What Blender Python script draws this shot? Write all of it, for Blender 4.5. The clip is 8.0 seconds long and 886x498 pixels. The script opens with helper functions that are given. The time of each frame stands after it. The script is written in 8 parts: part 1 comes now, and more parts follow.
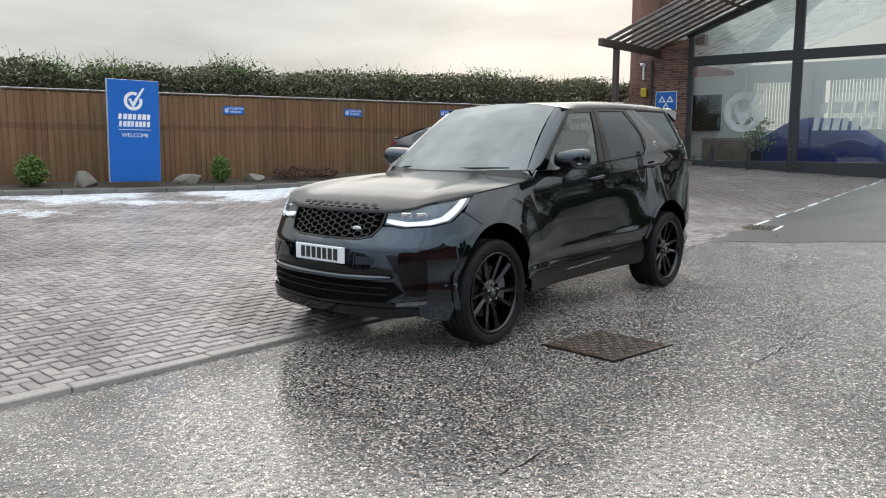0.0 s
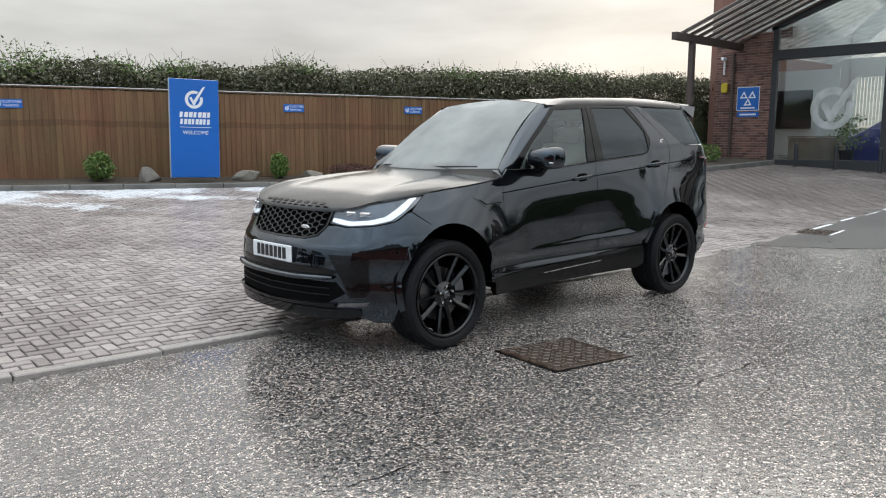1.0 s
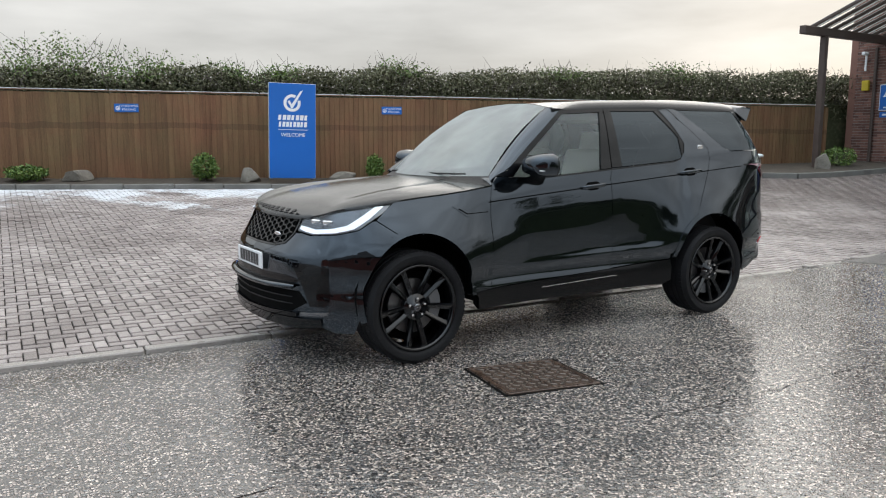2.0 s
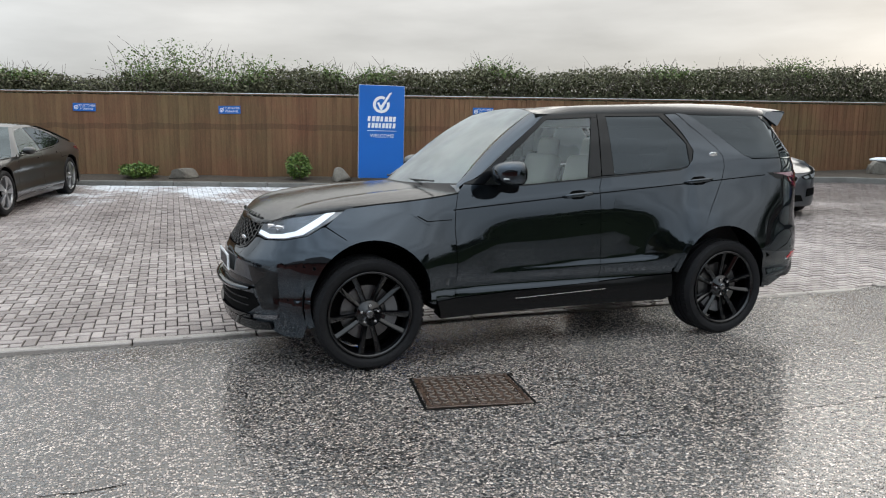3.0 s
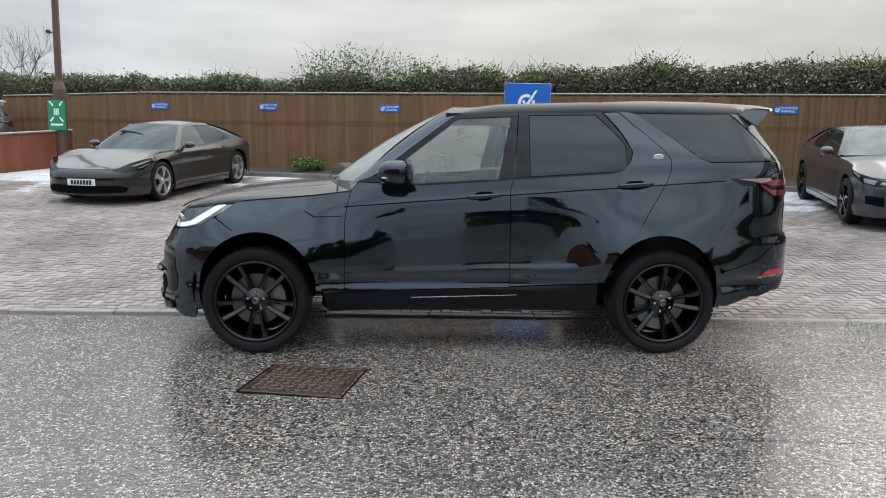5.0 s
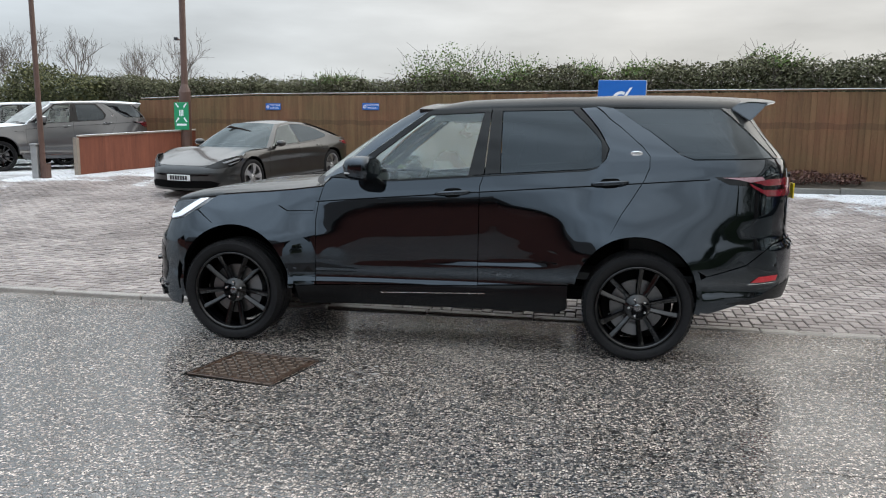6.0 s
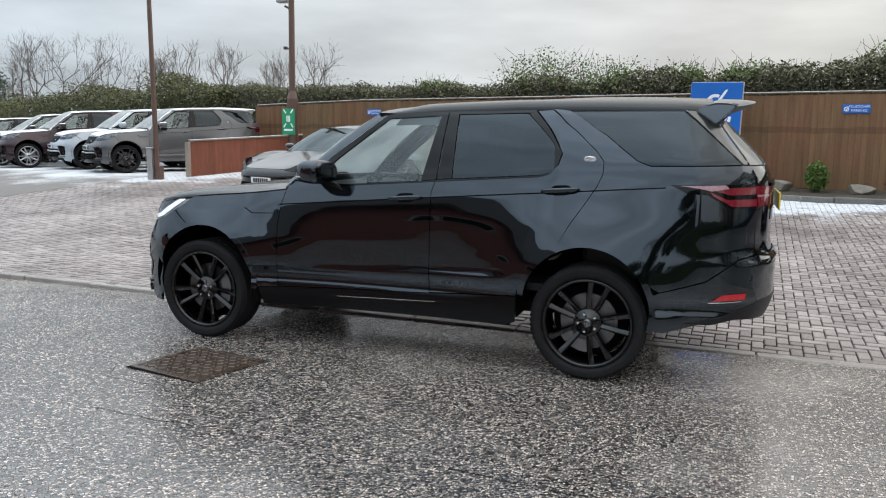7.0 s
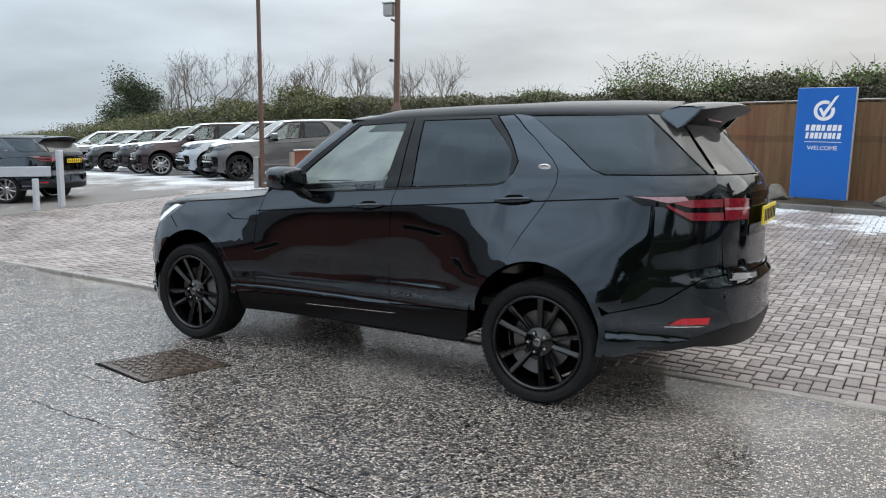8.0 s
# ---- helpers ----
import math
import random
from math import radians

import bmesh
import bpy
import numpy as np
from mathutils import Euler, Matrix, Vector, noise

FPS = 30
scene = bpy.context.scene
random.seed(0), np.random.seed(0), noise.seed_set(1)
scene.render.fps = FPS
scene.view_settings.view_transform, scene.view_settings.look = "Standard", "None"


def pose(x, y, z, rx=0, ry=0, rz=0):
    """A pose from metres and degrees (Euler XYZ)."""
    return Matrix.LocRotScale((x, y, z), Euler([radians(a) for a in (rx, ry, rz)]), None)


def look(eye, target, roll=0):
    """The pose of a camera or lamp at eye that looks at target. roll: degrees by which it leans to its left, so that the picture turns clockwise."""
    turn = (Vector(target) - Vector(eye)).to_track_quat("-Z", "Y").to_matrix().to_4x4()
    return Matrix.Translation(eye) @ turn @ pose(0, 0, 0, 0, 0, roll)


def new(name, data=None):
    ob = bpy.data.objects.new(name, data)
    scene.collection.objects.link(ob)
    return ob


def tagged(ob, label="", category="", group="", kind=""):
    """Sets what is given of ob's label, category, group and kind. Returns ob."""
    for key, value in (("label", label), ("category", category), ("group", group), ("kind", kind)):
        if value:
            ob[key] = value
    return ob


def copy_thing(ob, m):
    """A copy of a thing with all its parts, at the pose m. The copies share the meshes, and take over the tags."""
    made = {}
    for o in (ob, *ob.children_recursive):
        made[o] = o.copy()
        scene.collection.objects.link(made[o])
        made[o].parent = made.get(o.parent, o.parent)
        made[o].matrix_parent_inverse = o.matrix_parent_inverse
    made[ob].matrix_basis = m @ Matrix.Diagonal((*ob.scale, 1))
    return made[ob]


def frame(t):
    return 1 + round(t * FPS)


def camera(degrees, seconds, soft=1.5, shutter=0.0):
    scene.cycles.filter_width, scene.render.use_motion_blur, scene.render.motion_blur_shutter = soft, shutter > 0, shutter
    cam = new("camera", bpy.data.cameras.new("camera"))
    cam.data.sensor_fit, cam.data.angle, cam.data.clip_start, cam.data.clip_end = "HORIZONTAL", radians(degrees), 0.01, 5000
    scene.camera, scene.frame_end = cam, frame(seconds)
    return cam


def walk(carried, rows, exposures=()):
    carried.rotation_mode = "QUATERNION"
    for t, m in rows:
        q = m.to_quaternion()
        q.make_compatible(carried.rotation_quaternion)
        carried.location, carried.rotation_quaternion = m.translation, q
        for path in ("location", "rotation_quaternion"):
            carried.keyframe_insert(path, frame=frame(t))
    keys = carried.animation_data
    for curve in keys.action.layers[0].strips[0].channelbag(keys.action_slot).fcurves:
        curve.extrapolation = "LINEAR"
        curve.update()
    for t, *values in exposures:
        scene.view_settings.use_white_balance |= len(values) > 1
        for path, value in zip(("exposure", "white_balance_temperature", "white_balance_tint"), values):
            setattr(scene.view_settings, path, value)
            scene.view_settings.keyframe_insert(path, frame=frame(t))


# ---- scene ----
cam = camera(59.4, 8.0, soft=1.1)
PATH = [
    (0, (-5.854, -4.109, 1.434), (-4.329, -2.844, 1.161), 0.1),
    (0.5, (-5.475, -4.456, 1.442), (-4.025, -3.106, 1.166), 0.2),
    (1, (-5.048, -4.747, 1.439), (-3.699, -3.297, 1.159), 0.2),
    (1.2, (-4.855, -4.853, 1.452), (-3.554, -3.360, 1.171), 0.3),
    (1.5, (-4.527, -5.002, 1.483), (-3.314, -3.437, 1.199), 0.3),
    (1.7, (-4.322, -5.119, 1.483), (-3.17, -3.509, 1.199), 0.3),
    (2.8, (-3.09, -5.644, 1.498), (-2.295, -3.83, 1.219), 0.4),
    (3, (-2.868, -5.766, 1.545), (-2.135, -3.927, 1.259), 0.5),
    (3.5, (-2.234, -6.005, 1.565), (-1.66, -4.111, 1.277), 0.5),
    (4, (-1.614, -6.226, 1.580), (-1.186, -4.295, 1.288), 0.5),
    (4.5, (-1.003, -6.333, 1.575), (-0.735, -4.373, 1.278), 0.6),
    (4.7, (-0.748, -6.360, 1.588), (-0.55, -4.393, 1.289), 0.7),
    (5.8, (0.632, -6.312, 1.588), (0.418, -4.347, 1.283), 0.8),
    (6, (0.905, -6.281, 1.577), (0.616, -4.326, 1.272), 0.7),
    (6.5, (1.557, -6.127, 1.569), (1.081, -4.208, 1.267), 0.7),
    (7, (2.195, -5.847, 1.583), (1.544, -3.979, 1.287), 0.7),
    (7.5, (2.71, -5.571, 1.574), (1.894, -3.767, 1.291), 0.8),
    (8, (3.246, -5.156, 1.563), (2.257, -3.438, 1.292), 0.7),
]
walk(cam, [(t, look(eye, target, roll)) for t, eye, target, roll in PATH])

# ---- sky and sun: a low winter sun behind thin cloud ----
SUN_AZ, SUN_EL = radians(31.0), radians(11.0)
SUN_DIR = Vector((math.cos(SUN_AZ) * math.cos(SUN_EL), math.sin(SUN_AZ) * math.cos(SUN_EL), math.sin(SUN_EL)))
world = bpy.data.worlds.new("world")
scene.world = world
world.use_nodes = True


def wire(tree, a, out, b, inp):
    tree.links.new(a.outputs[out], b.inputs[inp])


def build_sky():
    tree = world.node_tree
    n = tree.nodes
    n.clear()
    out = n.new("ShaderNodeOutputWorld")
    bg = n.new("ShaderNodeBackground")
    sky = n.new("ShaderNodeTexSky")
    sky.sky_type = "NISHITA"
    sky.sun_disc = False
    sky.sun_elevation, sky.sun_rotation = SUN_EL, math.pi / 2 - SUN_AZ
    coord = n.new("ShaderNodeTexCoord")
    sep = n.new("ShaderNodeSeparateXYZ")
    wire(tree, coord, "Generated", sep, "Vector")
    # overcast dome, brighter towards the zenith
    high = n.new("ShaderNodeMath")
    high.operation, high.use_clamp = "MAXIMUM", True
    high.inputs[1].default_value = 0.0
    wire(tree, sep, "Z", high, 0)
    slope = n.new("ShaderNodeMath")
    slope.operation = "MULTIPLY_ADD"
    slope.inputs[1].default_value, slope.inputs[2].default_value = 0.85, 0.90
    wire(tree, high, "Value", slope, 0)
    up = n.new("ShaderNodeMath")
    up.operation = "MULTIPLY_ADD"
    up.inputs[2].default_value = 0.43
    wire(tree, high, "Value", up, 0)
    wire(tree, slope, "Value", up, 1)
    # clouds stretched along the horizon
    mapping = n.new("ShaderNodeMapping")
    mapping.inputs["Scale"].default_value = (1.6, 1.6, 7.0)
    wire(tree, coord, "Generated", mapping, "Vector")
    cloud = n.new("ShaderNodeTexNoise")
    cloud.inputs["Scale"].default_value, cloud.inputs["Detail"].default_value, cloud.inputs["Roughness"].default_value = 1.7, 6.0, 0.5
    wire(tree, mapping, "Vector", cloud, "Vector")
    ramp = n.new("ShaderNodeMapRange")
    ramp.inputs["From Min"].default_value, ramp.inputs["From Max"].default_value = 0.3, 0.7
    ramp.inputs["To Min"].default_value, ramp.inputs["To Max"].default_value = 0.74, 1.22
    wire(tree, cloud, "Fac", ramp, "Value")
    # glow round the hidden sun
    dot = n.new("ShaderNodeVectorMath")
    dot.operation = "DOT_PRODUCT"
    dot.inputs[1].default_value = SUN_DIR
    wire(tree, coord, "Generated", dot, 0)
    near = n.new("ShaderNodeMapRange")
    near.interpolation_type = "SMOOTHSTEP"
    near.inputs["From Min"].default_value, near.inputs["From Max"].default_value = 0.945, 1.0
    near.inputs["To Min"].default_value, near.inputs["To Max"].default_value = 0.0, 1.0
    wire(tree, dot, "Value", near, "Value")
    power = n.new("ShaderNodeMath")
    power.operation = "POWER"
    power.inputs[1].default_value = 3.0
    wire(tree, near, "Result", power, 0)
    glow = n.new("ShaderNodeMath")
    glow.operation = "MULTIPLY_ADD"
    glow.inputs[1].default_value, glow.inputs[2].default_value = 0.22, 1.0
    wire(tree, power, "Value", glow, 0)
    a = n.new("ShaderNodeMath")
    a.operation = "MULTIPLY"
    wire(tree, up, "Value", a, 0)
    wire(tree, ramp, "Result", a, 1)
    b = n.new("ShaderNodeMath")
    b.operation = "MULTIPLY"
    wire(tree, a, "Value", b, 0)
    wire(tree, glow, "Value", b, 1)
    tint = n.new("ShaderNodeMix")
    tint.data_type = "RGBA"
    tint.inputs["A"].default_value, tint.inputs["B"].default_value = (0.86, 1.0, 1.13, 1), (1.0, 0.99, 0.960, 1)
    cool = n.new("ShaderNodeMapRange")
    cool.inputs["From Min"].default_value, cool.inputs["From Max"].default_value = -0.50, 0.60
    wire(tree, dot, "Value", cool, "Value")
    wire(tree, cool, "Result", tint, "Factor")
    grey = n.new("ShaderNodeVectorMath")
    grey.operation = "SCALE"
    wire(tree, tint, "Result", grey, 0)
    wire(tree, b, "Value", grey, "Scale")
    blue = n.new("ShaderNodeVectorMath")
    blue.operation = "SCALE"
    blue.inputs["Scale"].default_value = 0.004
    wire(tree, sky, "Color", blue, 0)
    add = n.new("ShaderNodeVectorMath")
    add.operation = "ADD"
    wire(tree, grey, "Vector", add, 0)
    wire(tree, blue, "Vector", add, 1)
    wire(tree, add, "Vector", bg, "Color")
    wire(tree, bg, "Background", out, "Surface")


build_sky()
sun_data = bpy.data.lights.new("sun", "SUN")
sun_data.energy, sun_data.angle, sun_data.color = 0.65, radians(60), (1.0, 0.95, 0.87)
sun = new("sun", sun_data)
sun.matrix_world = look(SUN_DIR * 60, (0, 0, 0))
scene.view_settings.exposure = 0.36

# ---- materials ----
def material(name, base, rough=0.5, metal=0.0, second=None, scale=4.0, fine=60.0, bump=0.0, bump_scale=200.0, coat=0.0, spec=0.5,
             object_space=True, stretch=(1, 1, 1), rough_var=0.1, island=0.0, objrand=0.0, emit=None):
    """A surface whose colour drifts between two tones at two scales, with grain and fine relief."""
    m = bpy.data.materials.new(name)
    m.use_nodes = True
    tree = m.node_tree
    n = tree.nodes
    p = n["Principled BSDF"]
    p.inputs["Roughness"].default_value, p.inputs["Metallic"].default_value = rough, metal
    p.inputs["Specular IOR Level"].default_value = spec
    p.inputs["Coat Weight"].default_value = coat
    p.inputs["Coat Roughness"].default_value = 0.03
    col = (*base, 1)
    p.inputs["Base Color"].default_value = col
    if emit:
        p.inputs["Emission Color"].default_value, p.inputs["Emission Strength"].default_value = (*emit[0], 1), emit[1]
    if second is None and not bump:
        return m
    coord = n.new("ShaderNodeTexCoord")
    mapping = n.new("ShaderNodeMapping")
    mapping.inputs["Scale"].default_value = stretch
    wire(tree, coord, "Object", mapping, "Vector")
    if not object_space:
        geo = n.new("ShaderNodeNewGeometry")
        wire(tree, geo, "Position", mapping, "Vector")
    if second is not None:
        big = n.new("ShaderNodeTexNoise")
        big.inputs["Scale"].default_value, big.inputs["Detail"].default_value = scale, 5
        small = n.new("ShaderNodeTexNoise")
        small.inputs["Scale"].default_value, small.inputs["Detail"].default_value = fine, 3
        wire(tree, mapping, "Vector", big, "Vector")
        wire(tree, mapping, "Vector", small, "Vector")
        mixf = n.new("ShaderNodeMath")
        mixf.operation = "MULTIPLY_ADD"
        mixf.inputs[1].default_value = 0.45
        half = n.new("ShaderNodeMath")
        half.operation = "MULTIPLY"
        half.inputs[1].default_value = 0.55
        wire(tree, big, "Fac", half, 0)
        wire(tree, small, "Fac", mixf, 0)
        wire(tree, half, "Value", mixf, 2)
        last = mixf
        if island or objrand:
            rnd = n.new("ShaderNodeNewGeometry") if island else n.new("ShaderNodeObjectInfo")
            off = n.new("ShaderNodeMath")
            off.operation = "MULTIPLY_ADD"
            off.inputs[1].default_value = island or objrand
            wire(tree, rnd, "Random Per Island" if island else "Random", off, 0)
            sub = n.new("ShaderNodeMath")
            sub.operation = "SUBTRACT"
            sub.inputs[1].default_value = (island or objrand) / 2
            wire(tree, mixf, "Value", sub, 0)
            wire(tree, sub, "Value", off, 2)
            last = off
        ramp = n.new("ShaderNodeMapRange")
        ramp.inputs["From Min"].default_value, ramp.inputs["From Max"].default_value = 0.32, 0.68
        wire(tree, last, "Value", ramp, "Value")
        mix = n.new("ShaderNodeMix")
        mix.data_type = "RGBA"
        mix.inputs["A"].default_value, mix.inputs["B"].default_value = col, (*second, 1)
        wire(tree, ramp, "Result", mix, "Factor")
        wire(tree, mix, "Result", p, "Base Color")
        if rough_var:
            rr = n.new("ShaderNodeMapRange")
            rr.inputs["To Min"].default_value, rr.inputs["To Max"].default_value = max(0.02, rough - rough_var), min(1.0, rough + rough_var)
            wire(tree, big, "Fac", rr, "Value")
            wire(tree, rr, "Result", p, "Roughness")
    if bump:
        grain = n.new("ShaderNodeTexNoise")
        grain.inputs["Scale"].default_value, grain.inputs["Detail"].default_value = bump_scale, 4
        wire(tree, mapping, "Vector", grain, "Vector")
        b = n.new("ShaderNodeBump")
        b.inputs["Strength"].default_value, b.inputs["Distance"].default_value = 1.0, bump
        wire(tree, grain, "Fac", b, "Height")
        wire(tree, b, "Normal", p, "Normal")
    return m


def glass_material(name, tint, ior=1.45, rough=0.0, haze=0.0, sheen=(0.8, 0.8, 0.8)):
    """A thin pane: tinted see-through with a mirror-like gloss that grows towards grazing views."""
    m = bpy.data.materials.new(name)
    m.use_nodes = True
    tree = m.node_tree
    n = tree.nodes
    n.clear()
    out = n.new("ShaderNodeOutputMaterial")
    see = n.new("ShaderNodeBsdfTransparent")
    see.inputs["Color"].default_value = (*tint, 1)
    shine = n.new("ShaderNodeBsdfGlossy")
    shine.inputs["Roughness"].default_value = rough
    shine.inputs["Color"].default_value = (*sheen, 1)
    fres = n.new("ShaderNodeFresnel")
    fres.inputs["IOR"].default_value = ior
    mix = n.new("ShaderNodeMixShader")
    wire(tree, fres, "Fac", mix, "Fac")
    tree.links.new(see.outputs[0], mix.inputs[1])
    tree.links.new(shine.outputs[0], mix.inputs[2])
    last = mix
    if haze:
        # pale veil: condensation, plus sky reflection put into the screens' colour
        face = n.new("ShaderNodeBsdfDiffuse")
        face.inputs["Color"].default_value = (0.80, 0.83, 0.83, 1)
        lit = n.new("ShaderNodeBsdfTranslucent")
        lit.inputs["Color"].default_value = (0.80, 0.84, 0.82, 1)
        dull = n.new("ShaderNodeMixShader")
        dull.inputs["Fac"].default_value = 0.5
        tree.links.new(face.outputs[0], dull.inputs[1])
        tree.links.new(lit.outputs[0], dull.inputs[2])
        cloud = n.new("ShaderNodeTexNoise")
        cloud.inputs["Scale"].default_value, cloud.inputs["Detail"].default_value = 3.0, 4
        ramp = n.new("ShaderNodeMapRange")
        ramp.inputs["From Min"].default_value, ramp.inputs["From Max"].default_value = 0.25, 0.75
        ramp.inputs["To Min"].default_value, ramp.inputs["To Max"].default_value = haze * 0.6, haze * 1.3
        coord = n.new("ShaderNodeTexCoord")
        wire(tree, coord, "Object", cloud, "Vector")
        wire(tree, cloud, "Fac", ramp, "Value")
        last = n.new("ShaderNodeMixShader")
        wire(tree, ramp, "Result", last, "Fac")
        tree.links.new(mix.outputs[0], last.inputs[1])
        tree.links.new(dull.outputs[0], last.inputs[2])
    wire(tree, last, "Shader", out, "Surface")
    return m


M = {}
M["paint_black"] = material("black_paint", (0.0010, 0.0014, 0.0018), 0.025, 0.0, spec=0.5)
M["paint_black"].node_tree.nodes["Principled BSDF"].inputs["IOR"].default_value = 1.76
M["paint_black"].node_tree.nodes["Principled BSDF"].inputs["Specular Tint"].default_value = (0.86, 0.98, 1.12, 1)
M["paint_dewy"] = material("dew_covered_black_paint", (0.006, 0.007, 0.008), 0.35, 0.1, coat=1.0, spec=0.0, second=(0.014, 0.015, 0.016), scale=5, fine=240, bump=0.0005, bump_scale=420)
M["paint_dewy"].node_tree.nodes["Principled BSDF"].inputs["Coat Roughness"].default_value = 0.16
M["sill_black"] = material("black_sill_plastic", (0.003, 0.003, 0.0035), 0.22, spec=0.22)
M["gloss_black"] = material("gloss_black_trim", (0.002, 0.002, 0.0025), 0.3, coat=0.7, spec=0.0)
M["satin_black"] = material("satin_black_plastic", (0.008, 0.008, 0.009), 0.45, spec=0.25, second=(0.013, 0.013, 0.014), bump=0.0006, bump_scale=900)
M["void_black"] = material("shadowed_black_plastic", (0.003, 0.003, 0.003), 0.8, spec=0.05)
M["rubber"] = material("tyre_rubber", (0.007, 0.007, 0.008), 0.55, second=(0.014, 0.014, 0.015), scale=9, spec=0.14, bump=0.0008, bump_scale=300)
M["rim_black"] = material("gloss_black_alloy", (0.002, 0.002, 0.0025), 0.3, 0.0, coat=1.0, spec=0.0)
M["rim_silver"] = material("silver_alloy", (0.42, 0.42, 0.43), 0.3, 0.85)
M["chrome"] = material("chrome", (0.78, 0.78, 0.8), 0.08, 1.0)
M["dark_chrome"] = material("dark_chrome_trim", (0.20, 0.20, 0.21), 0.18, 1.0)
M["steel"] = material("brake_steel", (0.12, 0.12, 0.125), 0.35, 1.0, second=(0.18, 0.175, 0.175), scale=12)
M["caliper"] = material("grey_caliper", (0.14, 0.14, 0.145), 0.4, 0.4)
M["glass_clear"] = glass_material("clear_car_glass", (0.80, 0.87, 0.84), 1.85, 0.0, 0.012, (0.80, 0.88, 0.90))
M["glass_hazed"] = glass_material("hazed_car_glass", (0.80, 0.88, 0.84), 1.6, 0.0, 0.30)
M["glass_tint"] = glass_material("privacy_glass", (0.025, 0.027, 0.03), 1.68, sheen=(0.68, 0.78, 0.86))
# pale haze put in for sky reflection on the rear window
M["glass_rear"] = glass_material("pale_rear_glass", (0.06, 0.062, 0.065), 2.0, 0.03, 0.16)
M["glass_car"] = glass_material("parked_car_screen", (0.10, 0.11, 0.11), 1.75, sheen=(0.68, 0.78, 0.82))
M["indicator"] = material("clear_indicator", (0.45, 0.45, 0.46), 0.1, coat=0.8)
# strong haze: mist plus part of the sky's pale reflection
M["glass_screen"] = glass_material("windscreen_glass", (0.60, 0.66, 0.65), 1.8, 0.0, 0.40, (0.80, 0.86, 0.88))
M["lens"] = glass_material("lamp_lens", (0.80, 0.83, 0.86), 1.45)
M["drl"] = material("running_light", (0.9, 0.9, 0.92), 0.3, emit=((0.9, 0.95, 1.0), 0.55))
M["lamp_inside"] = material("lamp_reflector", (0.16, 0.17, 0.185), 0.3, 0.4, second=(0.30, 0.31, 0.33), scale=14)
M["red_reflector"] = material("red_reflector", (0.42, 0.008, 0.016), 0.15, coat=0.5, second=(0.60, 0.015, 0.028), scale=40)
M["red_lens"] = material("red_lamp_lens", (0.11, 0.005, 0.012), 0.1, coat=0.8, second=(0.22, 0.010, 0.022), scale=30, rough_var=0.02)
M["clear_lens"] = material("pale_lamp_lens", (0.24, 0.11, 0.13), 0.1, coat=0.8, second=(0.40, 0.26, 0.29), scale=20, rough_var=0.02)
M["plate_white"] = material("white_plate", (0.72, 0.73, 0.74), 0.3, second=(0.66, 0.67, 0.68), scale=30)
M["plate_yellow"] = material("yellow_plate", (0.75, 0.56, 0.02), 0.3, second=(0.68, 0.5, 0.02), scale=30)
M["ink"] = material("black_lettering", (0.01, 0.01, 0.012), 0.4)
M["interior"] = material("dark_trim", (0.02, 0.02, 0.021), 0.7, second=(0.03, 0.03, 0.03), scale=10)
M["leather"] = material("pale_leather", (0.48, 0.46, 0.42), 0.55, second=(0.40, 0.38, 0.35), scale=8)


def smooth(a, b, v):
    t = min(1.0, max(0.0, (v - a) / (b - a)))
    return t * t * (3 - 2 * t)


